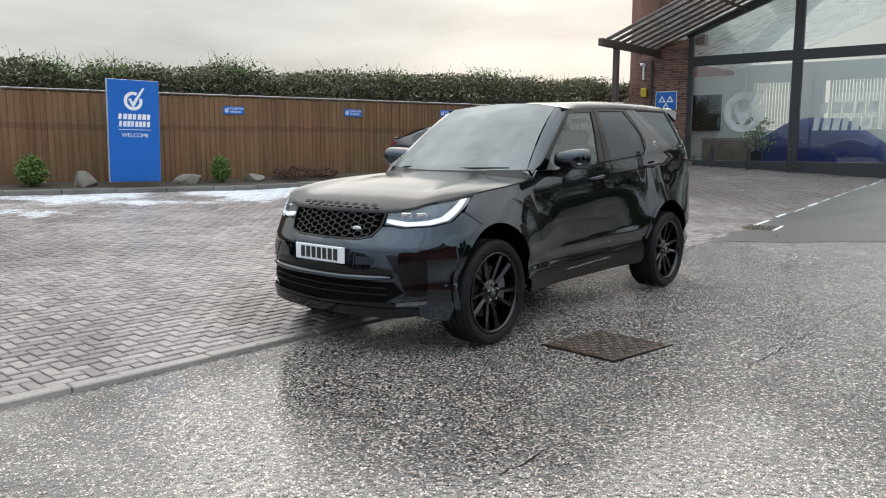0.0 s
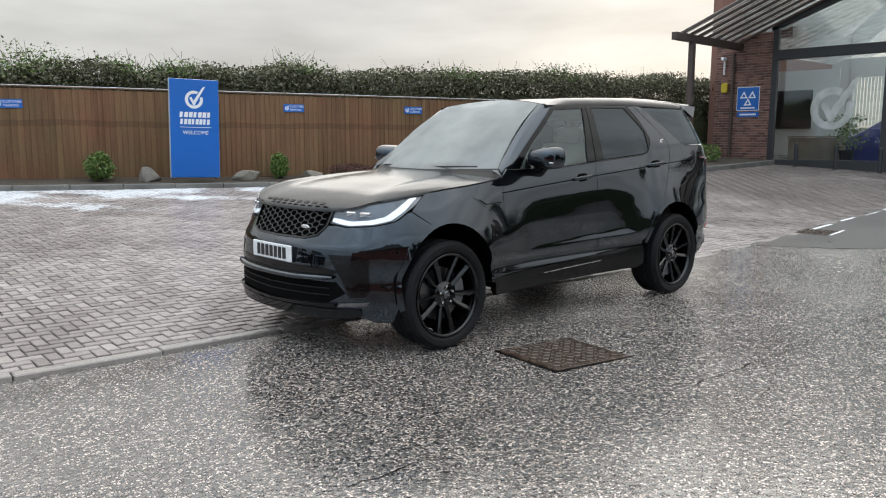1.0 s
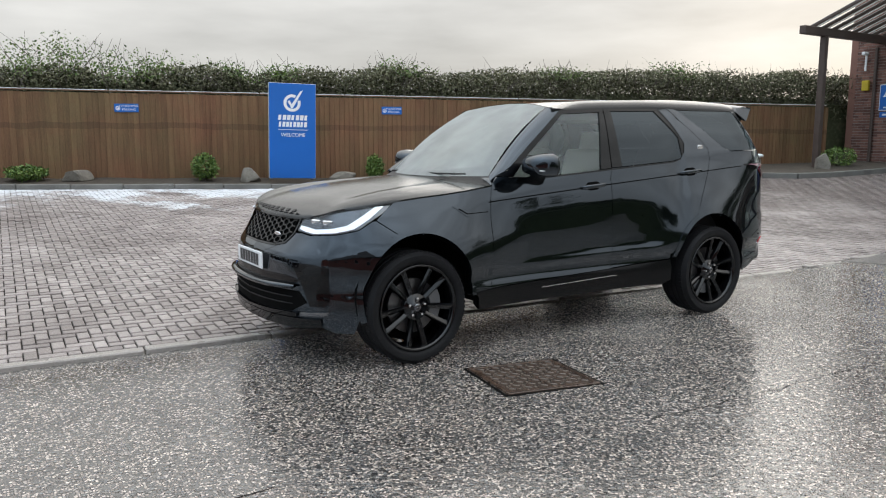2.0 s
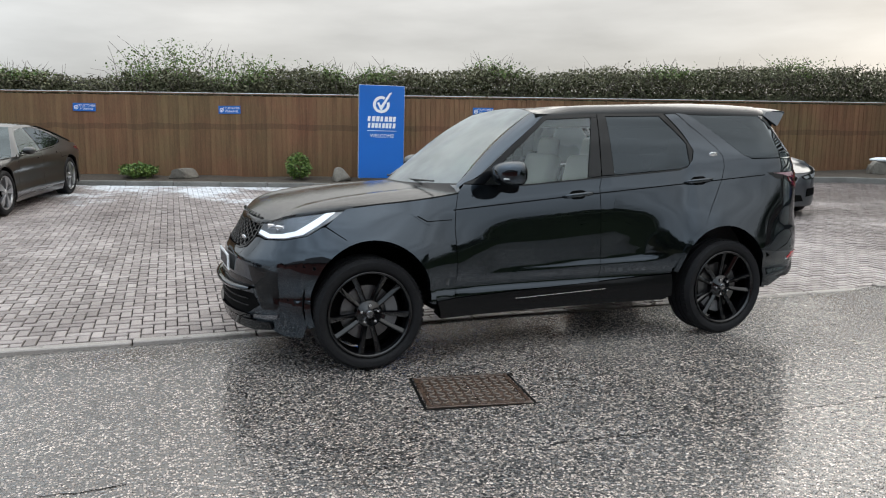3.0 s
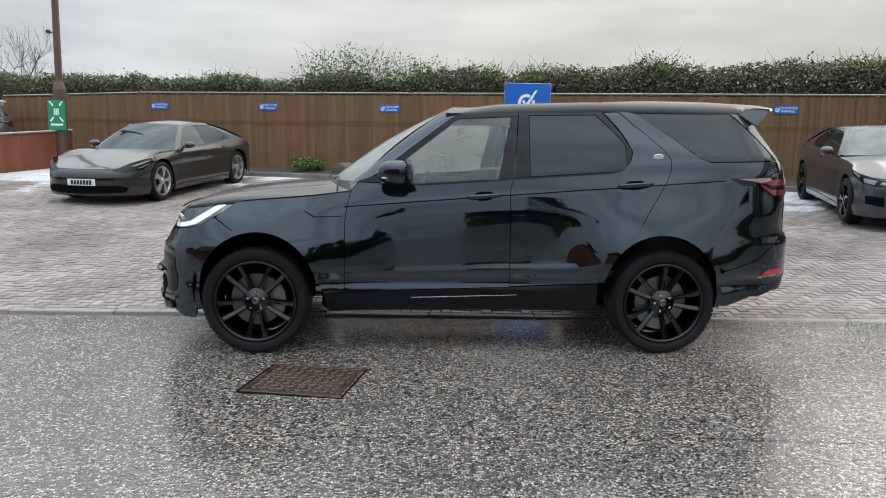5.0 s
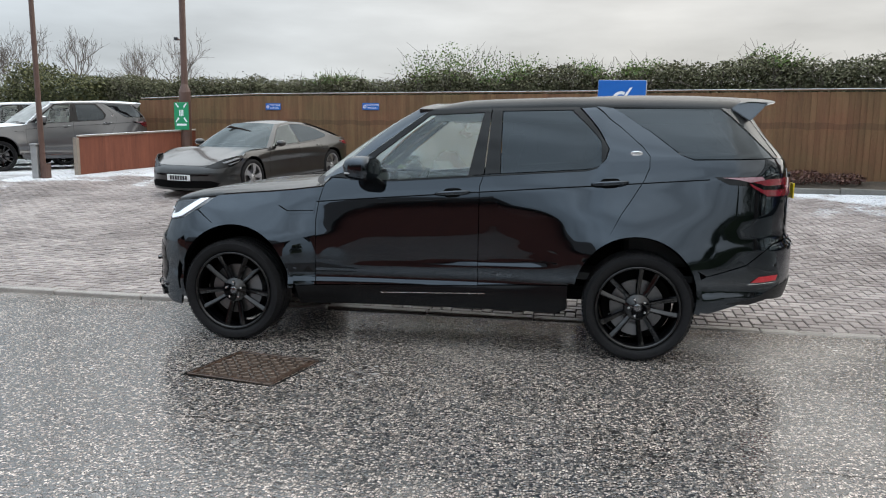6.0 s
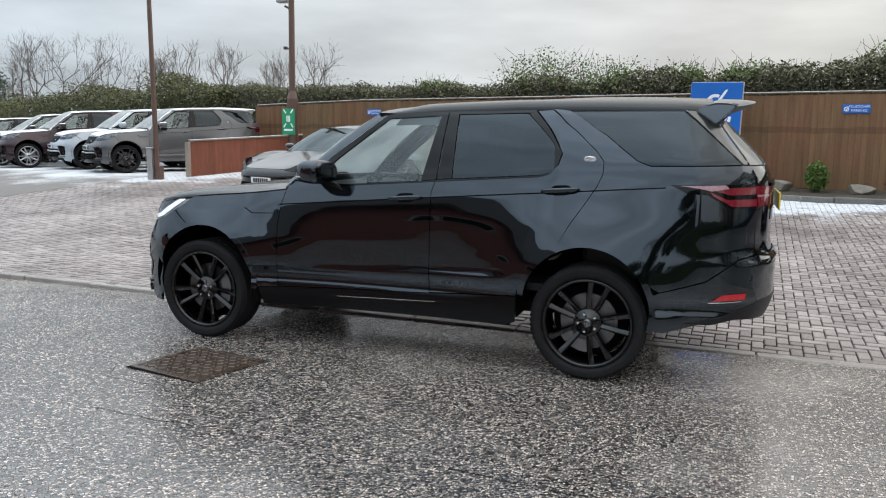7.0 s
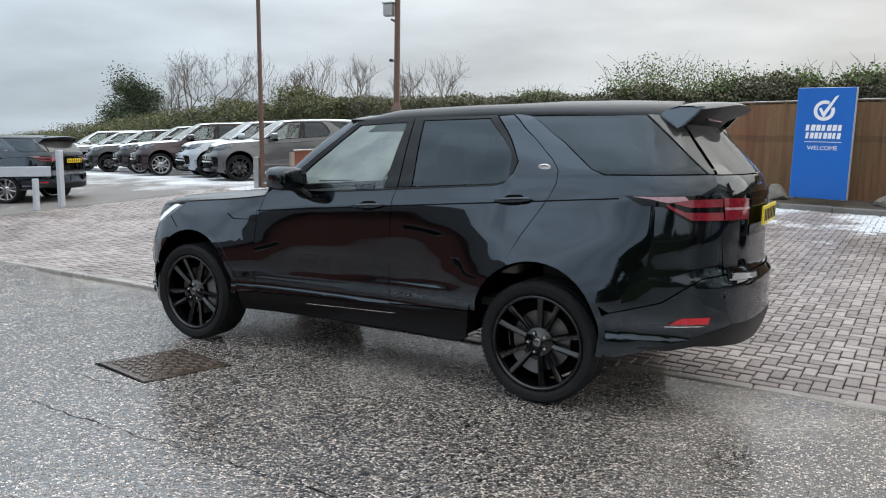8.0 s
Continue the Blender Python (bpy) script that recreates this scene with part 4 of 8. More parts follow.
def build_manhole():
    m = pose(-1.022, -1.597, land(-1.02, -1.6) + 0.004, -1.7, 0, -11.2) @ Matrix.Diagonal((0.90, 0.90, 1, 1))
    cover = thing("manhole_cover", "square rusty iron manhole cover with raised treads, set in asphalt", "manhole cover", m)
    for sx, sy, w, d in ((0, -0.325, 0.68, 0.03), (0, 0.325, 0.68, 0.03), (-0.325, 0, 0.03, 0.62), (0.325, 0, 0.03, 0.62)):
        part("frame_bar", box((w, d, 0.03), (sx, sy, -0.009), 0.003), "iron", cover)
    for sx in (-0.153, 0.153):
        plate = part("plate", box((0.296, 0.60, 0.02), (sx, 0, -0.008), 0.002), "iron", cover)
        for i in range(5):
            for j in range(9):
                t = radians(45 if (i + j) % 2 else -45)
                part("tread", box((0.050, 0.020, 0.014), (0, 0, 0), 0.004), "iron_tread", plate).matrix_basis = pose(sx - 0.118 + 0.059 * i, -0.255 + 0.064 * j, 0.004, 0, 0, math.degrees(t))
    # open joint round the frame
    for sx, sy, w, d in ((0, -0.352, 0.735, 0.018), (0, 0.352, 0.735, 0.018), (-0.358, 0, 0.018, 0.69), (0.358, 0, 0.018, 0.69)):
        part("open_joint", box((w, d, 0.012), (sx, sy, -0.008)), "void_black", cover)
    # patched surround
    bm = bmesh.new()
    bm.faces.new([bm.verts.new((x, y, -0.0075)) for x, y in ((-0.47, -0.46), (-0.20, -0.44), (0.02, -0.50), (0.30, -0.47), (0.52, -0.49), (0.50, -0.1), (0.49, 0.48), (0.2, 0.46), (-0.02, 0.49), (-0.3, 0.46), (-0.50, 0.50), (-0.47, 0.1))])
    part("patched_surround", bm, "patch", cover, "darker patched asphalt round the frame")


M["patch"] = material("patched_asphalt", (0.055, 0.052, 0.05), 0.45, second=(0.11, 0.105, 0.10), scale=9, fine=110, bump=0.005, bump_scale=110, object_space=False)
build_manhole()


def crack(points, width, label):
    bm = bmesh.new()
    prev = None
    pts = []
    for (x0, y0), (x1, y1) in zip(points, points[1:]):
        n = max(2, int(math.hypot(x1 - x0, y1 - y0) / 0.07))
        for k in range(n):
            t = k / n
            pts.append((x0 + (x1 - x0) * t + random.uniform(-0.008, 0.008), y0 + (y1 - y0) * t + random.uniform(-0.012, 0.012)))
    for k, (x, y) in enumerate(pts):
        w = width * random.uniform(0.25, 1.0)
        z = land(x, y) + 0.0025
        cur = (bm.verts.new((x, y - w, z)), bm.verts.new((x, y + w, z)))
        if prev:
            bm.faces.new((prev[0], cur[0], cur[1], prev[1]))
        prev = cur
    c = part("crack", bm, "void_black")
    return tagged(c, label, "crack", "cracks in the asphalt", "structure")


crack([(-1.02, -2.58), (-0.60, -2.60), (-0.30, -2.605), (0.0, -2.62), (0.32, -2.60), (0.75, -2.625), (1.15, -2.635), (1.9, -2.71), (2.6, -2.76)], 0.0042, "long dark seam crack in the asphalt")
crack([(-1.03, -2.95), (-0.88, -2.93), (-0.73, -2.89)], 0.002, "short dark crack in the asphalt")


crack([(-3.30, -2.29), (-3.15, -2.31), (-3.02, -2.30), (-2.88, -2.33)], 0.005, "short dark crack in the asphalt")
crack([(-1.72, -2.68), (-1.55, -2.78), (-1.34, -2.87)], 0.003, "short dark crack in the asphalt")
crack([(-1.50, -1.26), (-1.30, -1.14), (-0.95, -1.13), (-0.66, -1.20), (-0.52, -1.32), (-0.50, -1.62), (-0.60, -1.92)], 0.0035, "ragged crack curving round the manhole patch")
crack([(-1.53, -1.45), (-1.52, -1.80), (-1.36, -2.06), (-1.05, -2.10), (-0.74, -2.02)], 0.003, "ragged crack curving round the manhole patch")


def build_gully():
    g = thing("drain_gully", "square iron drain grating rimmed with frost", "drain", pose(6.72, -0.18, land(6.72, -0.18) + 0.006, 0, -1.5, 4))
    part("frame", box((0.56, 0.46, 0.02), (0, 0, -0.006), 0.004), "iron", g)
    for k in range(7):
        part("grate_bar", box((0.40, 0.028, 0.014), (0, -0.17 + 0.057 * k, 0.008), 0.003), "iron", g)
    part("frost_rim", box((0.60, 0.035, 0.008), (0.05, -0.26, 0.002), 0.003), "frost", g)
    x = 6.9
    while x < 17.2:
        n = random.uniform(0.25, 0.8)
        c = part("frost_streak", box((n, random.uniform(0.015, 0.05), 0.006), (0, 0, 0), 0.002), "frost")
        c.matrix_world = pose(x + n / 2, paving_edge(x) - 0.02 + random.uniform(-0.02, 0.02), land(x + n / 2, 0.0) + 0.008, 0, -2.1, 0)
        tagged(c, "thin streak of frost along the channel", "frost", "frost streaks", "stuff")
        x += n + random.uniform(0.02, 0.5)


build_gully()


# ---- showroom ----
BX, BZ = 17.6, 0.78


def gable(y):
    return 4.62 + 0.36 * (5.75 - abs(y))


def brick_wall(parent, y0, y1, z0, z1, x, label=""):
    """Bricks in stretcher bond over a mortar core, facing -x."""
    core = part("wall", box((0.30, y1 - y0, z1 - z0), (x + 0.165, (y0 + y1) / 2, (z0 + z1) / 2)), "brick_mortar", parent, label)
    verts, faces = [], []
    row = 0
    z = z0
    while z < z1 - 0.02:
        y = y0 - (0.1125 if row % 2 else 0.0)
        while y < y1:
            a, b = max(y, y0), min(y + 0.215, y1)
            if b - a > 0.03:
                k = len(verts)
                o = random.uniform(-0.002, 0.002)
                c = 0.004
                for yy, zz, xx in ((a, z, x + 0.02), (b, z, x + 0.02), (b, z + 0.065, x + 0.02), (a, z + 0.065, x + 0.02),
                                   (a + c, z + c, x + o), (b - c, z + c, x + o), (b - c, z + 0.065 - c, x + o), (a + c, z + 0.065 - c, x + o)):
                    verts.append((xx, yy, zz))
                faces += [(k + 4, k + 7, k + 6, k + 5), (k, k + 4, k + 5, k + 1), (k + 1, k + 5, k + 6, k + 2), (k + 2, k + 6, k + 7, k + 3), (k + 3, k + 7, k + 4, k)]
            y += 0.225
        z += 0.075
        row += 1
    tagged(mesh_part("brickwork", verts, faces, "brick", core, "red stretcher-bond brickwork"), kind="stuff")
    return core


def build_showroom():
    b = thing("showroom", "red brick showroom with a dark-framed glazed gable front", "building")
    brick_wall(b, 5.62, 7.35, BZ - 0.3, 4.55, BX)
    brick_wall(b, 5.75, 7.35, 4.55, 8.2, BX + 1.5, "brick wall rising above the canopy")
    # side wall, back, floor, flat roof over
    part("wall", box((10, 0.3, 8.5), (BX + 5.2, 7.5, BZ + 3.4)), "brick", b)
    # back wall: low wall, band and piers round a wide window with blinds, gable above left open to brighten
    part("wall", box((0.3, 16, 1.15), (BX + 9, -0.5, BZ + 0.57)), "white_wall", b, "white inner wall")
    part("wall", box((0.3, 16, 0.7), (BX + 9, -0.5, BZ + 3.35)), "white_wall", b, "white inner wall")
    for y in (7.0, 4.4, 0.6, -3.4, -8.0):
        part("pier", box((0.3, 0.9, 1.85), (BX + 9, y, BZ + 2.075)), "white_wall", b)
    for y0, y1 in ((4.85, 6.55), (0.15, 3.95), (-3.85, 0.15), (-7.5, -3.9)):
        blind = new("window_blind")
        blind.parent = b
        tagged(blind, "white vertical blinds")
        n = int((y1 - y0) / 0.115)
        for k in range(n):
            if random.random() < 0.05:
                continue
            part("slat", box((0.004, 0.088, 1.8), (0, 0, 0)), "blind_cloth", blind).matrix_basis = pose(BX + 8.75, y0 + (k + 0.5) * 0.115, BZ + 2.08, 0, 0, random.uniform(20, 45))
    # unseen wall, made dark so the car reflects no bright brick
    part("wall", box((10, 0.3, 5.0), (BX + 5.2, -8.6, BZ + 1.7)), "dark_timber", b, "unseen end wall made dark for the car body reflections")
    part("floor", box((8.9, 15.8, 0.2), (BX + 4.6, -0.5, BZ - 0.08)), "floor_tile", b, "grey tiled showroom floor")
    # unseen roof made of shadowless glass to let daylight in
    for s in (-1, 1):
        rows = [[(x, 0, gable(0) + 0.25), (x, s * 7.3, gable(7.3) + 0.25)] for x in (BX + 0.1, BX + 10)]
        patch_part("roof", rows, "canopy_glass", b, "pitched roof made of glass to brighten the room", thick=0.03).visible_shadow = False
    # glazed front: frame and panes
    ys = [5.60, 2.47, -0.62, -3.70, -6.8]
    for y in ys[1:]:
        part("mullion", box((0.14, 0.26, gable(y) - BZ), (BX + 0.05, y, (gable(y) + BZ) / 2), 0.01), "dark_frame", b)
    part("mullion", box((0.14, 0.16, gable(5.6) - BZ), (BX + 0.05, 5.55, (gable(5.6) + BZ) / 2), 0.01), "dark_frame", b)
    part("transom", box((0.16, 12.4, 0.28), (BX + 0.055, -0.62, 3.87), 0.01), "dark_frame", b)
    part("threshold", box((0.16, 12.4, 0.50), (BX + 0.055, -0.62, BZ - 0.13), 0.01), "dark_frame", b)
    for s in (-1, 1):
        a, c = Vector((BX + 0.05, s * 5.7, gable(5.7))), Vector((BX + 0.05, 0, gable(0)))
        bm = box(((c - a).length, 0.14, 0.18))
        r = part("gable_rail", bm, "dark_frame", b)
        r.matrix_world = Matrix.Translation((a + c) / 2) @ (c - a).to_track_quat("X", "Z").to_matrix().to_4x4()
    for y1, y0 in zip(ys, ys[1:]):
        w = y1 - y0 - 0.24
        g = part("pane", box((0.012, w, 2.86), (BX + 0.06, (y0 + y1) / 2, BZ + 1.52)), "facade_glass", b, "large clear shop window")
        g.visible_shadow = False
        g = part("pane", slab([(y0 + 0.12, 4.0), (y1 - 0.12, 4.0), (y1 - 0.12, gable(y1 - 0.12) - 0.08), (0 if y0 * y1 < 0 else y0 + 0.12, gable(0 if y0 * y1 < 0 else y0 + 0.12) - 0.08), (y0 + 0.12, gable(y0 + 0.12) - 0.08)], 0.012, BX + 0.055, "X"), "facade_glass", b)
        g.visible_shadow = False
    # transfer marks on the glass
    mk = new("window_transfer")
    mk.parent = b
    mk.matrix_world = pose(BX + 0.05, 3.9, 2.32, 0, 0, -90)
    tick_ring(mk, 0.58, (0, 0), mat="window_vinyl")
    mk2 = new("window_transfer")
    mk2.parent = b
    mk2.matrix_world = pose(BX + 0.05, 1.3, 2.06, 0, 0, -90)
    word_bars(mk2, -0.70, 1.25, -0.12, 0.34, 8, mat="window_vinyl")
    word_bars(mk2, -0.55, 0.95, 0.32, 0.30, 5, mat="window_vinyl")
    # canopy on posts
    can = new("canopy")
    can.parent = b
    tagged(can, "dark timber canopy with glazed roof")
    x0, ye, ze, slope = 14.3, 6.60, 4.18, 0.40
    for s in (-1, 1):
        part("eave_beam", box((BX - x0 + 0.5, 0.16, 0.20), ((BX + x0) / 2 - 0.2, s * ye, ze), 0.01), "dark_timber", can)
        part("post", box((0.15, 0.15, ze - 0.85), (x0 + 0.50, s * ye, (ze + 0.65) / 2), 0.01), "dark_timber", can)
        n = 8
        for k in range(n):
            x = x0 + 0.05 + (BX - x0 - 0.1) * k / (n - 1)
            a, c = Vector((x, s * (ye + 0.2), ze + 0.06)), Vector((x, 0, ze + 0.14 + slope * ye))
            r = part("rafter", box(((c - a).length, 0.055, 0.07), bevel=0.006), "dark_timber", can)
            r.matrix_world = Matrix.Translation((a + c) / 2) @ (c - a).to_track_quat("X", "Z").to_matrix().to_4x4()
            if k < n - 1:
                xa, xb = x + 0.05, x + (BX - x0 - 0.1) / (n - 1) - 0.05
                rows = [[(q, s * (ye + 0.22), ze + 0.13), (q, s * 0.05, ze + 0.22 + slope * ye)] for q in (xa, xb)]
                patch_part("roof_pane", rows, "canopy_glass", can, "glass roof sheet", thick=0.008)
        for f in (0.40, 0.75):
            y = s * ye * (1 - f)
            part("purlin", box((BX - x0, 0.06, 0.06), ((BX + x0) / 2, y, ze + 0.02 + slope * ye * f)), "dark_timber", can)
    part("ridge_beam", box((BX - x0, 0.10, 0.22), ((BX + x0) / 2, 0, ze + 0.05 + slope * ye)), "dark_timber", can)
    part("downpipe", tube((BX - 0.06, 6.78, BZ), (BX - 0.06, 6.78, 4.0), 0.045, sides=10), "dark_timber", b)
    return b


build_showroom()


def build_wall_fittings():
    s = thing("test_centre_sign", "square blue sign with three white triangles on the brick wall", "sign", pose(BX - 0.012, 6.29, 2.66, 0, 0, -90))
    part("plate", box((0.66, 0.012, 0.66), (0, 0, 0), 0.004), "sign_blue", s)
    part("border", box((0.70, 0.010, 0.70), (0, 0.006, 0), 0.004), "sign_white", s)
    for x, z in ((-0.13, 0.11), (0.13, 0.11), (0.0, -0.10)):
        p = [(x - 0.12, z - 0.095), (x + 0.12, z - 0.095), (x, z + 0.115)]
        q = [(x - 0.055, z - 0.058), (x + 0.055, z - 0.058), (x, z + 0.04)]
        part("triangle", slab(p, 0.003, -0.009, "Y"), "sign_white", s)
        part("triangle_centre", slab(q, 0.004, -0.0115, "Y"), "sign_blue", s)
    bar(s, "word_bar", 0, -0.27, 0.44, 0.04, -0.008)
    s2 = thing("small_notice", "small blue and white notice on the brick wall", "sign", pose(BX - 0.012, 6.27, 2.20, 0, 0, -90))
    part("plate", box((0.66, 0.012, 0.15), (0, 0, 0), 0.003), "sign_blue", s2)
    bar(s2, "word_bar", 0, 0.0, 0.5, 0.05, -0.0075)
    y = thing("yellow_box", "small yellow weatherproof box on the wall", "box", pose(BX - 0.06, 7.02, 3.0, 0, 0, -90))
    part("case", box((0.19, 0.10, 0.28), (0, 0, 0), 0.02, segments=2), "yellow", y)
    part("hinge", box((0.19, 0.01, 0.02), (0, -0.055, 0.08)), "yellow", y)
    l = thing("security_camera", "white wall-mounted security camera on a bracket", "camera", pose(BX - 0.08, 7.05, 3.72, 0, 0, -90))
    part("bracket", tube((0, 0, -0.32), (0, 0, 0.1), 0.03, sides=8), "sign_white", l)
    part("housing", box((0.10, 0.22, 0.09), (0, -0.06, 0.14), 0.015), "sign_white", l)
    for yy in (4.59, 3.51, 2.40):
        p = thing("bollard", "short dark bollard in front of the shop window", "bollard", pose(BX - 0.45, yy, land(BX - 0.45, yy)), "bollards")
        part("shaft", tube((0, 0, 0), (0, 0, 0.62), 0.055, sides=12), "dark_frame", p)
        part("cap", tube((0, 0, 0.62), (0, 0, 0.66), 0.062, 0.045, sides=12), "dark_frame", p)


build_wall_fittings()


def build_showroom_contents():
    # car under a blue cover
    rows = []
    for i in range(25):
        t = i / 24
        y = 5.0 - 4.4 * t
        h = float(np.interp(t, [0, 0.03, 0.2, 0.36, 0.5, 0.72, 0.86, 0.97, 1], [0.02, 0.55, 0.85, 1.30, 1.42, 1.36, 0.95, 0.6, 0.02]))
        row = []
        for j in range(15):
            v = -1 + 2 * j / 14
            w = 0.95 * (1 - 0.12 * (2 * t - 1) ** 2)
            z = BZ + 0.02 + h * max(0.0, 1 - abs(v) ** 5) + 0.02 * noise.noise((y * 3, v * 4, 1))
            row.append((BX + 3.2 + v * w, y, z))
        rows.append(row)
    c = thing("covered_car", "car under a draped royal blue dust cover", "car cover")
    patch_part("cover", rows, "cloth_blue", c)
    part("car_under_cover", box((1.3, 3.6, 0.6), (BX + 3.2, 2.8, BZ + 0.42), 0.2, segments=3), "cloth_blue", c)
    p = thing("wall_picture", "large dark framed picture on the white wall", "picture", pose(BX + 3.6, 6.5, 2.45, 0, 0, -90))
    part("frame", box((1.25, 0.05, 1.25), (0, 0, 0), 0.01), "dark_frame", p)
    part("print", box((1.15, 0.02, 1.15), (0, -0.03, 0), 0.004), "satin_black", p)
    part("panel_wall", box((2.4, 0.06, 2.9), (0.2, 0.08, -0.2)), "white_wall", p)
    s = thing("reception_desk", "low wooden reception desk inside the window", "desk", pose(BX + 1.6, 4.95, BZ + 0.02, 0, 0, -90))
    part("front", box((1.5, 0.05, 0.72), (0, 0, 0.36), 0.01), "timber_rail", s)
    part("top", box((1.6, 0.6, 0.04), (0, 0.25, 0.75), 0.01), "timber_rail", s)
    for x in (-0.72, 0.72):
        part("side", box((0.05, 0.5, 0.72), (x, 0.27, 0.36)), "timber_rail", s)
    pl = thing("potted_plant", "leafy green pot plant inside the window", "plant", pose(BX + 1.2, 3.85, BZ + 0.02))
    part("pot", lathe([(0.0, 0.0), (0.16, 0.0), (0.21, 0.36), (0.18, 0.36), (0.17, 0.32), (0, 0.32)], 20, "Z"), "dark_frame", pl)
    v, f = leaf_cloud(420, lambda: Vector((random.gauss(0, 0.2), random.gauss(0, 0.2), random.uniform(0.4, 1.35))), 0.07, 0.12)
    mesh_part("leaves", v, f, "leaf_green", pl)


def leaf_cloud(count, place, small, large, droop=0.0):
    """Folded leaf blades at random turns."""
    verts, faces = [], []
    for _ in range(count):
        c = place()
        if c is None:
            continue
        L = random.uniform(small, large)
        q = Euler((random.uniform(-1.2, 1.2), random.uniform(-1.2, 1.2), random.uniform(0, 6.28))).to_matrix()
        k = len(verts)
        for p in ((0, 0, 0), (0.32 * L, 0.45 * L, 0.08 * L), (0, L, -droop * L), (-0.32 * L, 0.45 * L, 0.08 * L)):
            verts.append(tuple(c + q @ Vector(p)))
        faces += [(k, k + 1, k + 2), (k, k + 2, k + 3)]
    return verts, faces


build_showroom_contents()


def build_corner_bed():
    pts = [(11.0, 7.45), (11.8, 7.0), (12.35, 6.4), (12.9, 5.85), (13.8, 5.6), (15.0, 5.48), (16.4, 5.42), (17.55, 5.40)]
    k = thing("corner_kerb", "curved frosted concrete kerb round the corner bed", "kerb", kind="structure")
    for (a, b), (c, d) in zip(pts, pts[1:]):
        A, B = Vector((a, b, land(a, b))), Vector((c, d, land(c, d)))
        ob = part("kerb_stone", box(((B - A).length - 0.006, 0.13, 0.24), (0, 0, 0), 0.018, segments=2), "kerb", k)
        ob.matrix_world = Matrix.Translation((A + B) / 2) @ (B - A).to_track_quat("X", "Z").to_matrix().to_4x4()
    bm = bmesh.new()
    rows = []
    for x, y in pts:
        row = []
        for f in np.linspace(0, 1, 8):
            yy = y + 0.06 + (fence_y(x) + 0.6 - y) * f if x < 17 else y + 0.06 + 2.0 * f
            row.append(bm.verts.new((x, yy, land(x, yy) + 0.10 + 0.04 * noise.noise((x * 2, yy * 2, 3)))))
        rows.append(row)
    for a, b in zip(rows, rows[1:]):
        for i in range(7):
            bm.faces.new((a[i], b[i], b[i + 1], a[i + 1]))
    tagged(part("corner_bed", bm, "soil", smooth_shade=True), "corner bed of dark damp soil", "soil", kind="structure")


build_corner_bed()


# ---- boulders, shrubs, hedge, trees ----
def boulder(x, y, w, d, h, turn, label, frost=False):
    bm = bmesh.new()
    bmesh.ops.create_icosphere(bm, subdivisions=3, radius=1)
    seed = Vector((x * 3.1, y * 1.7, 5))
    cuts = [Vector((random.gauss(0, 1), random.gauss(0, 1), random.gauss(0.3, 0.6))).normalized() for _ in range(9)]
    for v in bm.verts:
        n = v.co.normalized()
        r = 1 + 0.28 * noise.noise(n * 1.3 + seed) + 0.10 * noise.noise(n * 3.2 + seed)
        q = n * r
        q.z = max(q.z, -0.35)
        q = Vector((math.copysign(abs(q.x) ** 0.85, q.x), math.copysign(abs(q.y) ** 0.85, q.y), q.z * 0.9 if q.z < 0.75 else 0.675 + (q.z - 0.75) * 0.4))
        for c in cuts:
            over = q.dot(c) - 0.60
            if over > 0:
                q = q - c * over * 0.9
        v.co = (q.x * w / 1.8, q.y * d / 1.8, (q.z + 0.3) * h / 1.05)
    z = land(x, y) + 0.070
    b = thing("boulder", label, "boulder", pose(x, y, z, 0, 0, turn), "boulders in the bed")
    part("stone", bm, "rock", b)
    if frost:
        bm = bmesh.new()
        bmesh.ops.create_icosphere(bm, subdivisions=3, radius=1)
        for v in bm.verts:
            v.co = (v.co.x * w * 0.44, v.co.y * d * 0.44, h * 0.86 + v.co.z * 0.06)
        part("frost_cap", bm, "frost", b, smooth_shade=True)


for x, dy, w, d, h, turn in ((1.33, -0.62, 0.46, 0.40, 0.29, 10), (3.25, -0.55, 0.70, 0.45, 0.21, -20), (4.70, -0.50, 0.52, 0.40, 0.19, 35), (-1.87, -0.55, 0.54, 0.42, 0.24, 5)):
    boulder(x, fence_y(x) + dy, w, d, h, turn, "rough angular grey boulder on the soil bed")
boulder(13.3, 7.35, 0.70, 0.5, 0.40, 10, "large boulder with a crust of frost", True)
boulder(14.6, 6.3, 0.55, 0.45, 0.42, 60, "rough angular grey boulder on the corner bed")


def shrub(x, y, r, h, mat, label, count=1500, flat=1.0):
    z = land(x, y) + 0.070
    s = thing("shrub", label, "shrub", pose(x, y, z))
    bm = bmesh.new()
    for k in range(14):
        t = random.uniform(0, 6.28)
        add_tube(bm, (random.uniform(-0.05, 0.05), random.uniform(-0.05, 0.05), 0), (math.cos(t) * r * 0.6, math.sin(t) * r * 0.6, h * random.uniform(0.5, 0.9)), 0.008, 0.003, 5)
    tagged(part("stem_tangle", bm, "twig", s), kind="stuff")

    def place():
        u = Vector((random.gauss(0, 1), random.gauss(0, 1), random.gauss(0, 1))).normalized() * random.uniform(0.45, 1.0) ** 0.5
        lump = 1 + 0.22 * noise.noise(u * 2.2 + Vector((x, y, 0)))
        return Vector((u.x * r * lump, u.y * r * lump, h * 0.5 + u.z * h * 0.5 * lump * flat + 0.02))
    v, f = leaf_cloud(count, place, 0.035, 0.075)
    mesh_part("leaves", v, f, mat, s)


